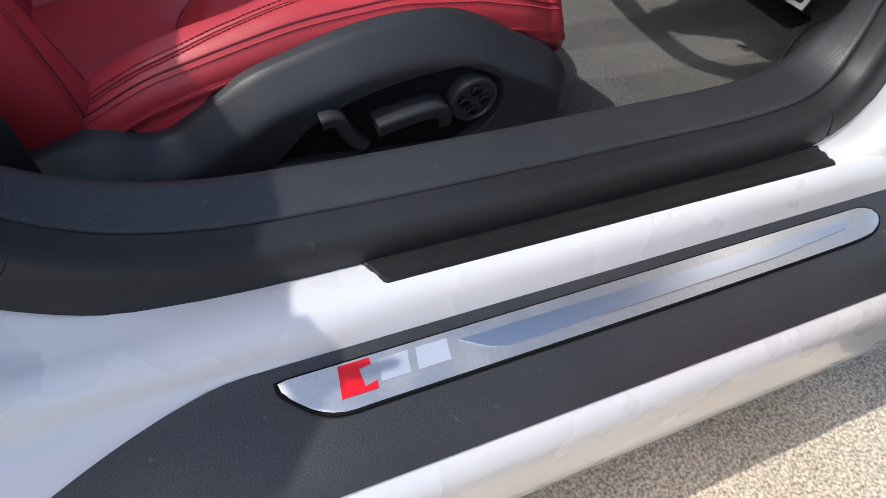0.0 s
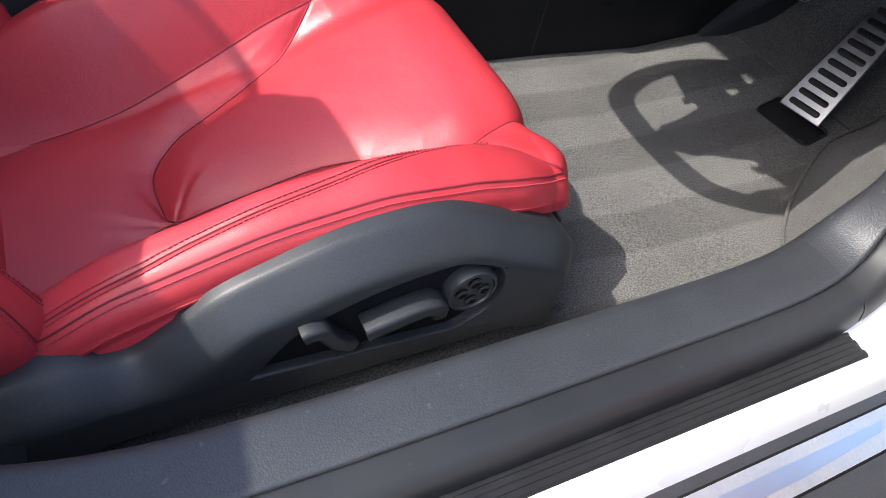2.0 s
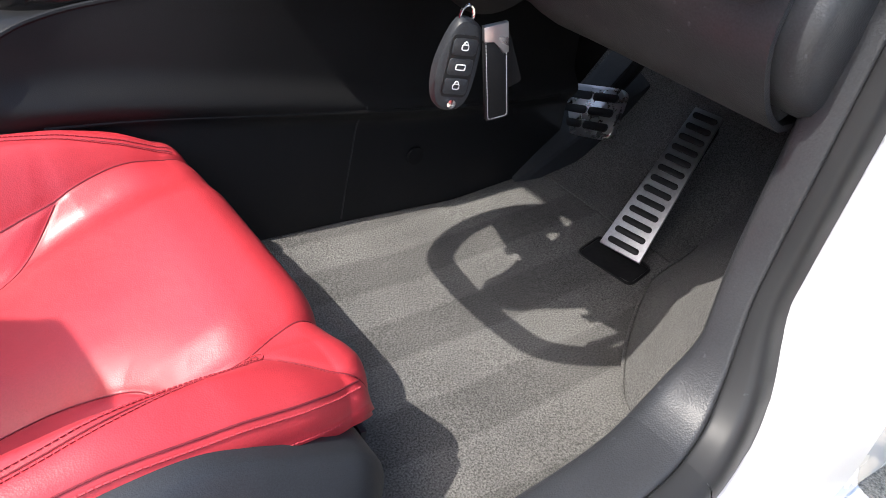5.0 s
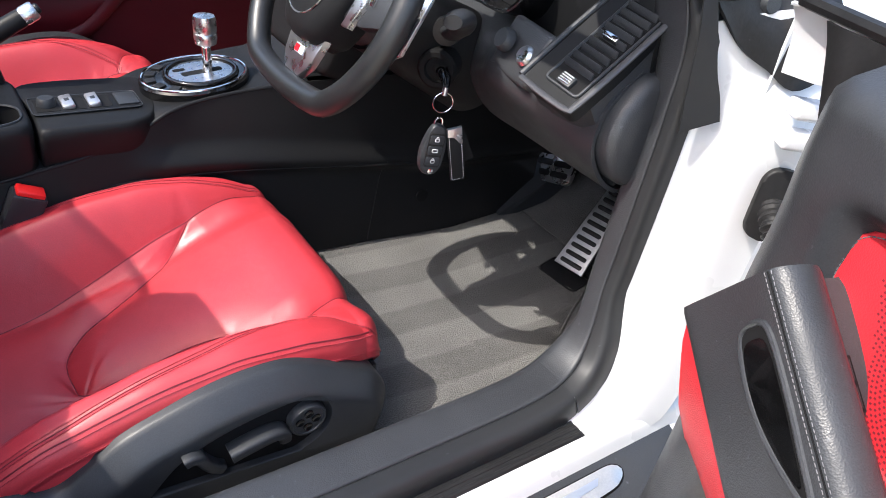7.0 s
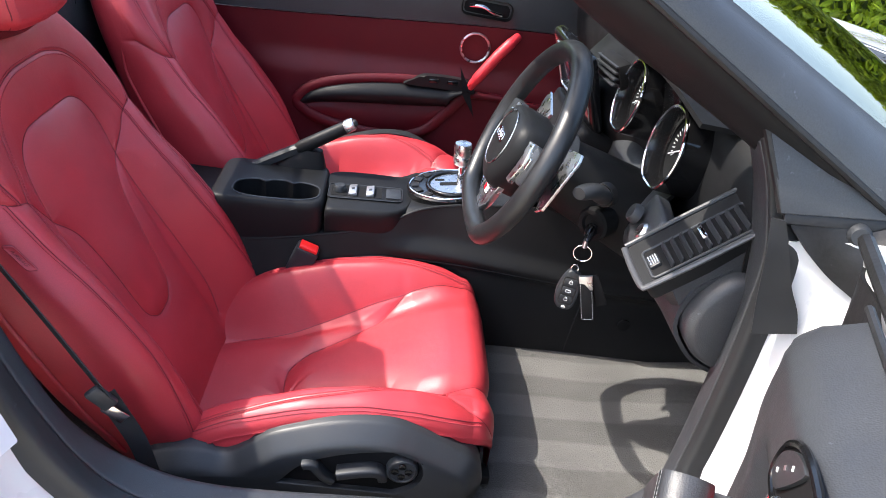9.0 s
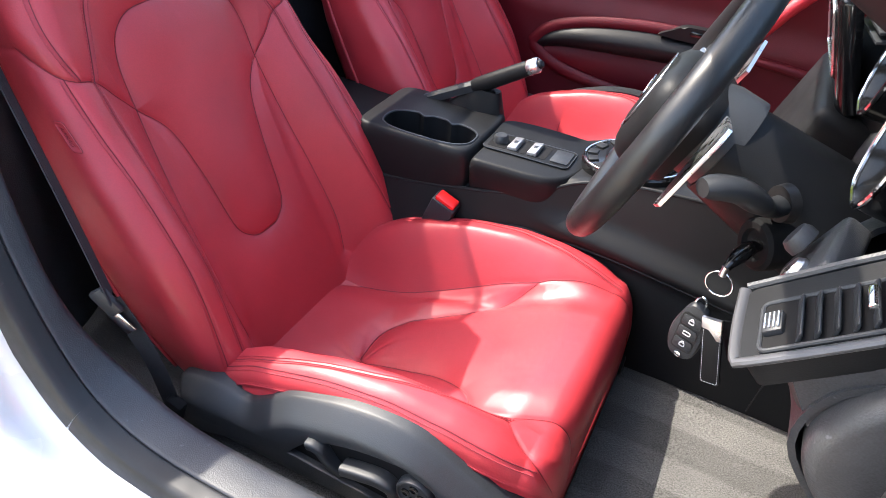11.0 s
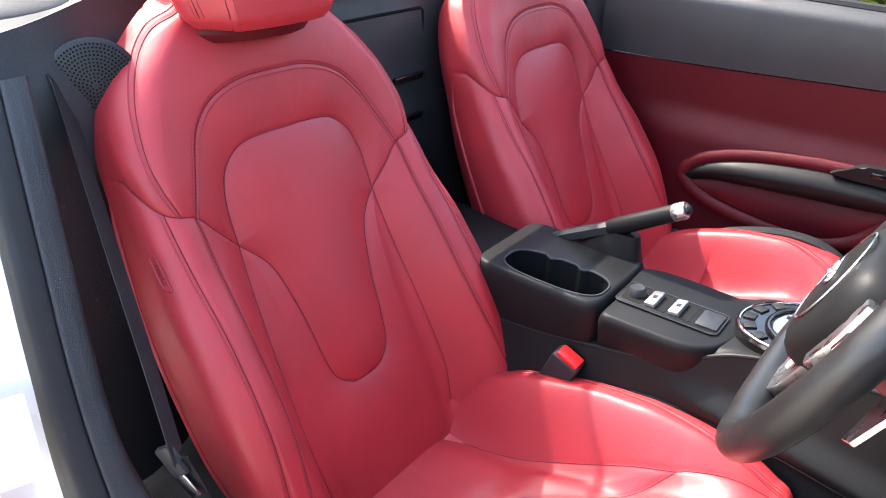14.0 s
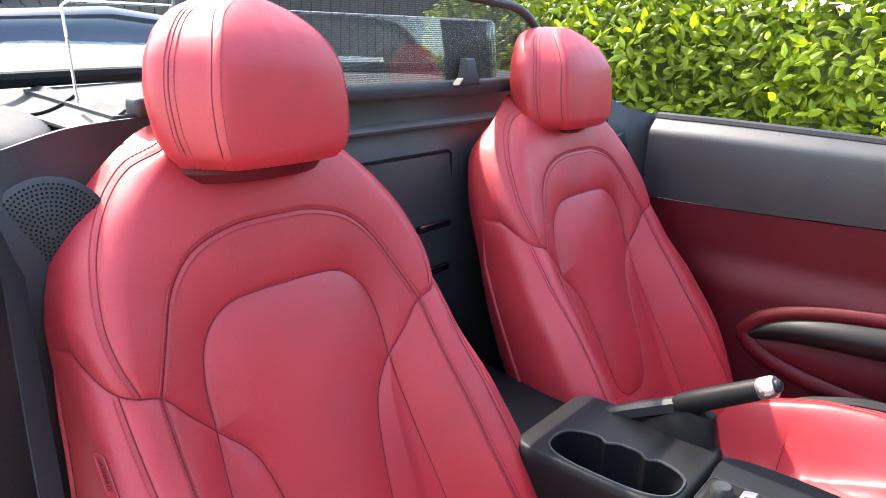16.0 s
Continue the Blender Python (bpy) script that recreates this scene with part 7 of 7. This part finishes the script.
for k in np.linspace(0.0, 1, 50):
    x, up, dn_ = arm_edge(k)
    mid_ = max(dn_ + 0.002, up - 0.085 * math.sin(math.pi * min(1, 0.08 + 0.72 * k)) ** 0.5) if k < 0.88 else max(dn_, up - 0.06 * (1 - k) / 0.12)
    o = 0.050 * math.sin(math.pi * min(0.5, 0.05 + k)) ** 0.6
    arm.append([(x, 1.566 - o * math.sin(math.pi * w) ** 0.6, mid_ + (up - 0.006 - mid_) * w) for w in np.linspace(0, 1, 16)])
    pocket.append([(x, 1.563 - 0.012 * math.sin(math.pi * w), dn_ + (mid_ + 0.004 - dn_) * w) for w in np.linspace(0, 1, 8)])
part("armrest", thicken(loft(arm, False, False), 0.004), BLACK_LEATHER, pd_, "black leather armrest", 60)
part("pocket", thicken(loft(pocket, False, False), 0.004), RED_SHADED, pd_, "red pocket below the armrest, darkened for shade", 60)
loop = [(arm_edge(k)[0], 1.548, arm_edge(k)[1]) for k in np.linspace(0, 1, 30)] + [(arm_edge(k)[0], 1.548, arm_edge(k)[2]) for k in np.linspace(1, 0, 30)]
part("armrest_swage", tube(spline(loop, 90, True), 0.011, 10, True, flat=1.6), RED_SHADED, pd_, "raised red leather edge round the armrest")
part("swage_tail", tube(spline([(0.36, 1.548, 0.606), (0.46, 1.555, 0.60), (0.60, 1.565, 0.58), (0.78, 1.58, 0.56)], 20), 0.012, 10), RED_SHADED, pd_)
part("pull_handle", tube(spline([(0.36, 1.530, 0.635), (0.385, 1.515, 0.68), (0.43, 1.515, 0.745), (0.465, 1.525, 0.785), (0.49, 1.56, 0.80)], 24), [0.014] * 4 + [0.017] * 16 + [0.014] * 4, 14), RED_PANEL, pd_, "red leather pull handle")
cup_ = [(0.150, 0.628), (0.176, 0.641), (0.200, 0.654), (0.225, 0.660), (0.300, 0.660), (0.352, 0.652), (0.372, 0.634), (0.372, 0.614), (0.28, 0.622), (0.20, 0.624)]
swc = part("switch_cup", prism([tuple(p_) for p_ in spline(cup_, 50, True)], 0.026, basis((0, 1.548, 0), (1, 0, 0), (0, 0, 1)), 0.004), BLACK_LEATHER, pd_, "black window switch panel on the armrest")
for k in (0.245, 0.305):
    part("window_key", box((0.034, 0.008, 0.013), pose(k, 1.523, 0.646), 0.003), GLOSS, swc)
part("speaker_ring", tube([(0.365 + 0.045 * math.cos(a), 1.578, 0.748 + 0.045 * math.sin(a)) for a in np.linspace(0, 2 * math.pi, 50, endpoint=False)], 0.004, 8, True), SATIN, pd_, "satin ring of a small speaker")
op = part("opener_recess", box((0.16, 0.012, 0.055), pose(0.385, 1.580, 0.872, 0, 4, 0), 0.02, 3), DARK, pd_, "black recess of the door opener")
part("opener", tube(spline([(0.33, 1.566, 0.878), (0.37, 1.558, 0.880), (0.40, 1.560, 0.866), (0.43, 1.566, 0.860)], 16), 0.010, 10, flat=0.6), CHROME, op, "chrome door opener")
part("door_top_edge", tube([(x, 1.622, 0.977 - 0.020 * float(smooth(-0.4, 0.6, x))) for x in np.linspace(-0.475, 0.82, 40)], 0.012, 8), RUBBER, pd_, "black rubber window seal")
part("door_shoulder", thicken(loft([[(x, 1.632 + o, 0.975 + h - 0.020 * float(smooth(-0.4, 0.6, x))) for o, h in ((0, 0), (0.04, 0.0), (0.09, -0.03), (0.11, -0.10))] for x in np.linspace(-0.475, 0.82, 24)], False, False), 0.003), WHITE, pd_, "white painted door shoulder")

# ---- rear bulkhead ----
bh = thing("rear_bulkhead", "black trimmed bulkhead with storage hatches behind the seats", "bulkhead", (-0.6, 0.85, 0.3))


def bulk(u, v):
    y = 0.13 + 1.52 * u
    top = 1.047 - 0.030 * float(smooth(0.35 if y > 0.85 else 0.54, 0.74, abs(y - 0.85))) - 0.035 * float(smooth(1.50, 1.63, y))
    z = 0.30 + (top - 0.30) * v
    side = abs(y - 0.85)
    return (-0.602 - 0.03 * float(smooth(0.9, 1.04, z)) + 0.075 * float(smooth(0.42, 0.66, side)) + 0.055 * float(smooth(1.54, 1.64, y)), y, z)


part("panel", thicken(sheet(bulk, 60, 30), 0.006), TRIM, bh, "black bulkhead panel", 60)
hatch = part("hatch_upper", prism([(0.70, 0.765), (0.985, 0.765), (0.985, 0.945), (0.70, 0.945)], 0.006, basis((-0.604, 0, 0), (0, 1, 0), (0, 0, 1)), 0.003), TRIM, bh, "black storage hatch")
part("hatch_lower", prism([(0.70, 0.33), (1.015, 0.33), (1.015, 0.750), (0.70, 0.750)], 0.006, basis((-0.604, 0, 0), (0, 1, 0), (0, 0, 1)), 0.003), TRIM, bh, "black storage hatch")
for z in (0.812, 0.725):
    hd = part("hatch_handle", box((0.012, 0.090, 0.014), pose(-0.592, 0.935, z), 0.004), GLOSS, bh, "dark hatch handle with a bright edge")
    part("handle_edge", box((0.004, 0.092, 0.003), pose(-0.585, 0.935, z + 0.007), 0.001), CHROME, hd)
for y0_, y1_, z0_, z1_ in ((0.70, 0.985, 0.765, 0.945), (0.70, 1.015, 0.33, 0.750)):
    part("hatch_gap", tube([(-0.599, y0_ + (y1_ - y0_) / 2 + x, z0_ + (z1_ - z0_) / 2 + y) for x, y in rounded(y1_ - y0_ + 0.006, z1_ - z0_ + 0.006, 0.012, 5)], 0.003, 6, True), DARK, bh)
part("hatch_lock", lathe([(0.001, 0), (0.010, 0), (0.010, 0.004), (0.001, 0.005)], pose(-0.597, 0.90, 0.768, 0, 90, 0), 20), CHROME, bh, "round chrome lock")
for y0, s in ((0.248, -1), (1.452, 1)):
    spm = pose(-0.537, y0, 0.948, 0, 90, s * 17)
    sp = part("speaker", lathe([(0.001, 0.0), (0.058, 0.0), (0.059, 0.004), (0.054, 0.008), (0.001, 0.011)], spm, 40), PLASTIC, bh, "round perforated black speaker grille")
    bm = bmesh.new()
    for r in np.arange(0.006, 0.053, 0.0046):
        for a in np.linspace(0, 2 * math.pi, int(r * 2 * math.pi / 0.0046), endpoint=False):
            box((0.0022, 0.0022, 0.0008), spm @ pose(r * math.cos(a), r * math.sin(a), 0.0108 - 0.0026 * (r / 0.058) ** 2), 0, 1, bm)
    tagged(part("grille_hole", bm, DARK, sp, "rows of small holes"), kind="stuff")
vent2 = part("wall_vent", box((0.02, 0.10, 0.075), pose(-0.522, 1.520, 0.906, 0, 0, 16), 0.010), PLASTIC, bh, "black belt guide in the bulkhead")
part("vent_slot", box((0.02, 0.06, 0.018), pose(-0.513, 1.518, 0.910, 0, 0, 16), 0.004), DARK, vent2)

# wind deflector
wd = thing("wind_deflector", "black mesh wind deflector standing behind the seats", "wind deflector", (-0.6, 0.85, 1.04))
part("lower_rail", box((0.030, 0.86, 0.026), pose(-0.585, 0.80, 1.064), 0.008, 3), PLASTIC, wd, "black lower rail")
FR = [(0.400, 1.07), (0.420, 1.13), (0.445, 1.180), (0.49, 1.208), (0.85, 1.226), (1.11, 1.214), (1.19, 1.198), (1.235, 1.165), (1.252, 1.13), (1.255, 1.07)]
part("frame", tube(spline([(-0.575 - 0.10 * (z - 1.06), y, z) for y, z in FR], 70), 0.009, 10), PLASTIC, wd, "black tubular frame")
scr = loft([[(-0.575 - 0.10 * (z - 1.06), 0.405 + 0.06 * k + (0.845 - 0.11 * k**2) * u, z + 0.012 * k * math.sin(math.pi * u)) for u in np.linspace(0, 1, 16)] for k in np.linspace(0, 1, 8) for z in [1.07 + 0.138 * k]], False, False)
part("screen", scr, SCREEN, wd, "fine black mesh screen")
for y in (0.985,):
    clip = part("clip", prism([(-0.035, 0), (-0.018, 0.012), (-0.012, 0.045), (0.012, 0.045), (0.018, 0.012), (0.035, 0)], 0.016, basis((-0.572, y, 1.070), (0, 1, 0), (0, 0, 1)), 0.004), PLASTIC, wd, "black clip")
    part("clip_slot", box((0.004, 0.012, 0.020), pose(-0.560, y, 1.095), 0.001), DARK, clip)

# ---- seat belt ----
sb_ = thing("seat_belt", "black seat belt hanging beside the driver's seat", "seat belt", (-0.3, 0.13, 0.35))


def strap(pts, wdir_, w, name, parent):
    cc = spline(pts, 40)
    wv_ = Vector(wdir_).normalized()
    return part(name, thicken(loft([[Vector(p) + wv_ * s for s in (-w, -w * 0.9, w * 0.9, w)] for p in cc], False, False), 0.0016), BELT, parent, "black webbing")


strap([(-0.552, 0.208, 0.968), (-0.535, 0.205, 0.950), (-0.43, 0.173, 0.808), (-0.34, 0.147, 0.686), (-0.258, 0.122, 0.572)], (0.70, -0.65, 0.15), 0.023, "shoulder_strap", sb_)
strap([(-0.258, 0.122, 0.570), (-0.248, 0.130, 0.53), (-0.228, 0.140, 0.455), (-0.212, 0.145, 0.36)], (0.75, 0.25, 0.5), 0.015, "lap_strap", sb_)
tongue = part("tongue", box((0.045, 0.012, 0.026), pose(-0.262, 0.116, 0.568, 0, 55, 20), 0.005), PLASTIC, sb_, "black plastic tongue")
part("tongue_blade", box((0.040, 0.003, 0.018), pose(-0.248, 0.120, 0.535, 0, 52, 20), 0.001), CHROME, sb_, "bright steel buckle tongue")
part("belt_slot", box((0.018, 0.040, 0.046), pose(-0.562, 0.206, 0.966, 0, 20, 30), 0.010), TRIM, sb_, "black belt guide")
part("belt_anchor", box((0.03, 0.02, 0.06), pose(-0.21, 0.142, 0.355, 0, 20, 0), 0.005), DARK, sb_)

# small rear window behind the deflector
rw = thing("rear_window", "clear upright rear window behind the seats", "car window", (-0.76, 0.85, 1.06))
gl_ = loft([[(-0.74 - 0.12 * (z - 1.05), 0.38 + 0.94 * u, z) for u in np.linspace(0, 1, 10)] for z in np.linspace(1.055, 1.183, 5)], False, False)
gp = part("pane", thicken(gl_, 0.004), GLASS, rw, "clear glass pane")
gp.visible_shadow = False
part("glass_edge", tube([(-0.742, 0.38, 1.055), (-0.756, 0.38, 1.178), (-0.757, 0.39, 1.184), (-0.757, 1.31, 1.184), (-0.756, 1.32, 1.178), (-0.742, 1.32, 1.055)], 0.0022, 6), SATIN, rw, "pale ground edge of the glass")


# ---- outside ----
g = bmesh.new()
grid_x = np.r_[-400, -100, -30, np.linspace(-10, 12, 30), 40, 120, 400]
rows = [[(x, y, 0.06 + 0.002 * noise.noise(Vector((x * 2, y * 2, 0)))) for x in grid_x] for y in np.r_[-400, -100, -30, np.linspace(-10, 10, 28), 30, 120, 400]]
solid("ground", loft(rows, False, False, g), CONCRETE, "pale exposed-aggregate concrete driveway", "driveway", "structure")


def leaves(count, place, size, seed, mat, name, label, category, extra=None):
    rnd = random.Random(seed)
    verts, faces = [], []
    for _ in range(count):
        p, n = place(rnd)
        d = Vector((rnd.gauss(0, 1), rnd.gauss(0, 1), rnd.gauss(0.25, 0.8))).normalized()
        n = (Vector(n) + Vector((rnd.gauss(0, 0.45), rnd.gauss(0, 0.45), rnd.gauss(0.3, 0.45)))).normalized()
        s = d.cross(n)
        if s.length < 0.05:
            continue
        s.normalize()
        n = s.cross(d)
        L = size * rnd.uniform(0.7, 1.3)
        W = L * 0.21
        p = Vector(p)
        b = len(verts)
        verts += [p, p + d * L * 0.35 + s * W - n * W * 0.25, p + d * L * 0.35 + n * W * 0.1, p + d * L * 0.35 - s * W - n * W * 0.25,
                  p + d * L * 0.72 + s * W * 0.75 - n * W * 0.5, p + d * L * 0.72 - n * W * 0.2, p + d * L * 0.72 - s * W * 0.75 - n * W * 0.5, p + d * L - n * W * 0.9]
        faces += [(b, b + 1, b + 2), (b, b + 2, b + 3), (b + 1, b + 4, b + 5, b + 2), (b + 2, b + 5, b + 6, b + 3), (b + 4, b + 7, b + 5), (b + 5, b + 7, b + 6)]
    me = bpy.data.meshes.new(name)
    me.from_pydata([tuple(v) for v in verts], [], faces)
    me.materials.append(mat)
    return me


HX0, HX1, HY, HT = -2.55, 9.0, 3.15, 1.40


def hedge_place(rnd):
    x = HX0 + (HX1 - HX0) * rnd.random()
    f = rnd.random()
    bump_ = 0.12 * noise.noise(Vector((x * 1.6, 1.7, f * 2))) + 0.05 * noise.noise(Vector((x * 6, 4.0, f * 7)))
    if f < 0.62:
        z = 0.10 + (HT - 0.08) * rnd.random()
        y = HY + bump_ + 0.16 * max(0, (z - HT + 0.35) / 0.35) ** 2 + rnd.uniform(-0.03, 0.10)
        return (x, y, z), (0, -1, 0.3)
    if f < 0.72 and x < HX0 + 1.2:
        return (HX0 + bump_ + rnd.uniform(-0.05, 0.1), HY + rnd.uniform(0, 1.2), 0.1 + HT * rnd.random()), (-1, -0.3, 0.3)
    return (x, HY + 0.12 + 1.0 * rnd.random(), HT + bump_ + rnd.uniform(-0.08, 0.05)), (0, -0.3, 1)


hedge = thing("hedge", "dense bright green laurel hedge along the driveway", "hedge", (3, 3.6, 0.06))
me = leaves(60000, hedge_place, 0.066, 3, LEAF, "foliage", "", "")
ob = new("foliage", me)
ob.parent = hedge
ob.matrix_parent_inverse = Matrix.Translation(-hedge.location)
tagged(ob, "glossy green laurel leaves", kind="stuff")
# solid block whose dark green stands for the shade deep between the leaves
part("core", box((HX1 - HX0 - 0.2, 1.0, HT - 0.18), pose((HX0 + HX1) / 2 + 0.05, HY + 0.78, 0.05 + (HT - 0.15) / 2), 0.1, 2), LEAF_DARK, hedge, "dark block for the shade inside the foliage")


def tree(x, y, h, crown_r, seed, label, mat=LEAF_DARK, n=3500, size=0.12):
    rnd = random.Random(seed)
    t = thing("tree", label, "tree", (x, y, 0.06), "trees behind the driveway")
    bm = tube(spline([(x, y, 0.0), (x + 0.1, y, h * 0.3), (x - 0.05, y + 0.1, h * 0.55), (x + 0.1, y, h * 0.85)], 12), np.linspace(0.16, 0.04, 12), 9)
    part("trunk", bm, BARK, t)
    cl = []
    for k in range(9):
        a = rnd.uniform(0, 6.28)
        e = Vector((x + crown_r * 0.7 * math.cos(a), y + crown_r * 0.7 * math.sin(a), h * rnd.uniform(0.45, 0.95)))
        part("limb", tube([Vector((x, y, h * rnd.uniform(0.35, 0.6))), (Vector((x, y, h * 0.6)) + e) / 2 + Vector((0, 0, 0.15)), e], [0.05, 0.03, 0.01], 6), BARK, t)
        cl.append((e, rnd.uniform(0.3, 0.55) * crown_r))

    def place(r):
        c_, q = r.choice(cl)
        d = Vector((r.gauss(0, 1), r.gauss(0, 1), r.gauss(0, 0.8))).normalized()
        return c_ + d * q * r.uniform(0.6, 1.05), d

    m2 = leaves(n, place, size, seed + 9, mat, "crown", "", "")
    o = new("crown", m2)
    o.parent = t
    o.matrix_parent_inverse = Matrix.Translation(-t.location)
    return t


tree(-9.5, 9.5, 5.5, 2.2, 11, "leafy tree beyond the driveway's end", LEAF_DARK, 5000, 0.16)
tree(-12.5, 6.5, 6.0, 2.4, 12, "leafy tree beyond the driveway's end", LEAF_DARK, 5000, 0.16)
tree(-6.5, 11.5, 5.0, 2.2, 13, "leafy tree beyond the driveway's end", LEAF, 5000, 0.14)
tree(-3.5, 9.5, 4.6, 2.0, 14, "leafy tree behind the hedge", LEAF_DARK, 4000, 0.14)
# timber garage and low wall behind the car
gar = thing("garage", "dark timber garage with a grey door behind the car", "garage", (-9.0, 1.5, 0.06))
for k in range(90):
    part("board", box((0.03, 0.16, 3.2), pose(-7.5, -4.5 + 0.17 * k, 1.66), 0.004, 1), WOOD, gar)
part("wall", box((0.2, 15.6, 3.3), pose(-7.65, 3.2, 1.70), 0.0), DARK, gar, "dark garage wall")
part("roof", box((3.0, 16.0, 0.15), pose(-8.9, 3.2, 3.40, 0, -6, 0), 0.02), WOOD, gar)
wl = thing("stone_wall", "low brown stone garden wall behind the hedge's end", "garden wall", (-4.9, 12.2, 0.06))
rnd = random.Random(5)
for r in range(6):
    xx = -7.2 + 0.15 * (r % 2)
    while xx < -2.6:
        L = rnd.uniform(0.25, 0.45)
        part("stone", box((L - 0.02, 0.28, 0.165), pose(xx + L / 2, 12.2, 0.15 + 0.18 * r, rnd.uniform(-1, 1), 0, rnd.uniform(-2, 2)), 0.02, 1), STONE, wl)
        xx += L
part("mortar", box((4.7, 0.2, 1.06), pose(-4.9, 12.2, 0.58), 0.0), material("mortar", (0.2, 0.18, 0.15), 0.9), wl)
# parked car behind
pc = thing("parked_car", "white parked car with dark windows behind the convertible", "car", (-5.2, 2.6, 0.06))
def pbody(k):
    return spline([(-0.88, 0.25), (-0.90, 0.62), (-0.84, 0.86), (-0.70, 0.90 + k), (0.70, 0.90 + k), (0.84, 0.86), (0.90, 0.62), (0.88, 0.25)], 40)
secs = [(-7.2, -0.12), (-7.0, 0.0), (-5.9, 0.06), (-4.5, 0.04), (-3.6, -0.04), (-3.15, -0.16), (-3.0, -0.3)]
part("body", loft([[(-5.2 - a * (0.9 if i in (0, 6) else 1), 2.6 + (x + 5.1), z * 1.08) for a, z in pbody(k)] for i, (x, k) in enumerate(secs)], True, True), WHITE, pc, "white painted body")
cab = [(-6.9, 0.98, 0.0), (-6.3, 1.20, 0.05), (-5.4, 1.26, 0.05), (-4.7, 1.18, 0.04), (-4.0, 0.98, 0.0)]
part("cabin", loft([[(-5.2 - a * 0.74, 2.6 + (x + 5.1), 0.96 + (z - 0.96) * b) for a, b in spline([(-1, 0), (-0.93, 0.6), (-0.75, 1.0), (0.75, 1.0), (0.93, 0.6), (1, 0)], 24)] for x, z, q in cab], False, True), BLUE_GLASS, pc, "dark glasshouse and roof")
for wx in (-6.3, -3.9):
    for wy in (0.15, 1.85):
        part("wheel", lathe([(0.05, -0.1), (0.29, -0.1), (0.32, -0.06), (0.32, 0.06), (0.29, 0.1), (0.05, 0.1)], pose(-6.2 + wy, 2.6 + wx + 5.1, 0.38, 0, 90, 0), 30), RUBBER, pc)
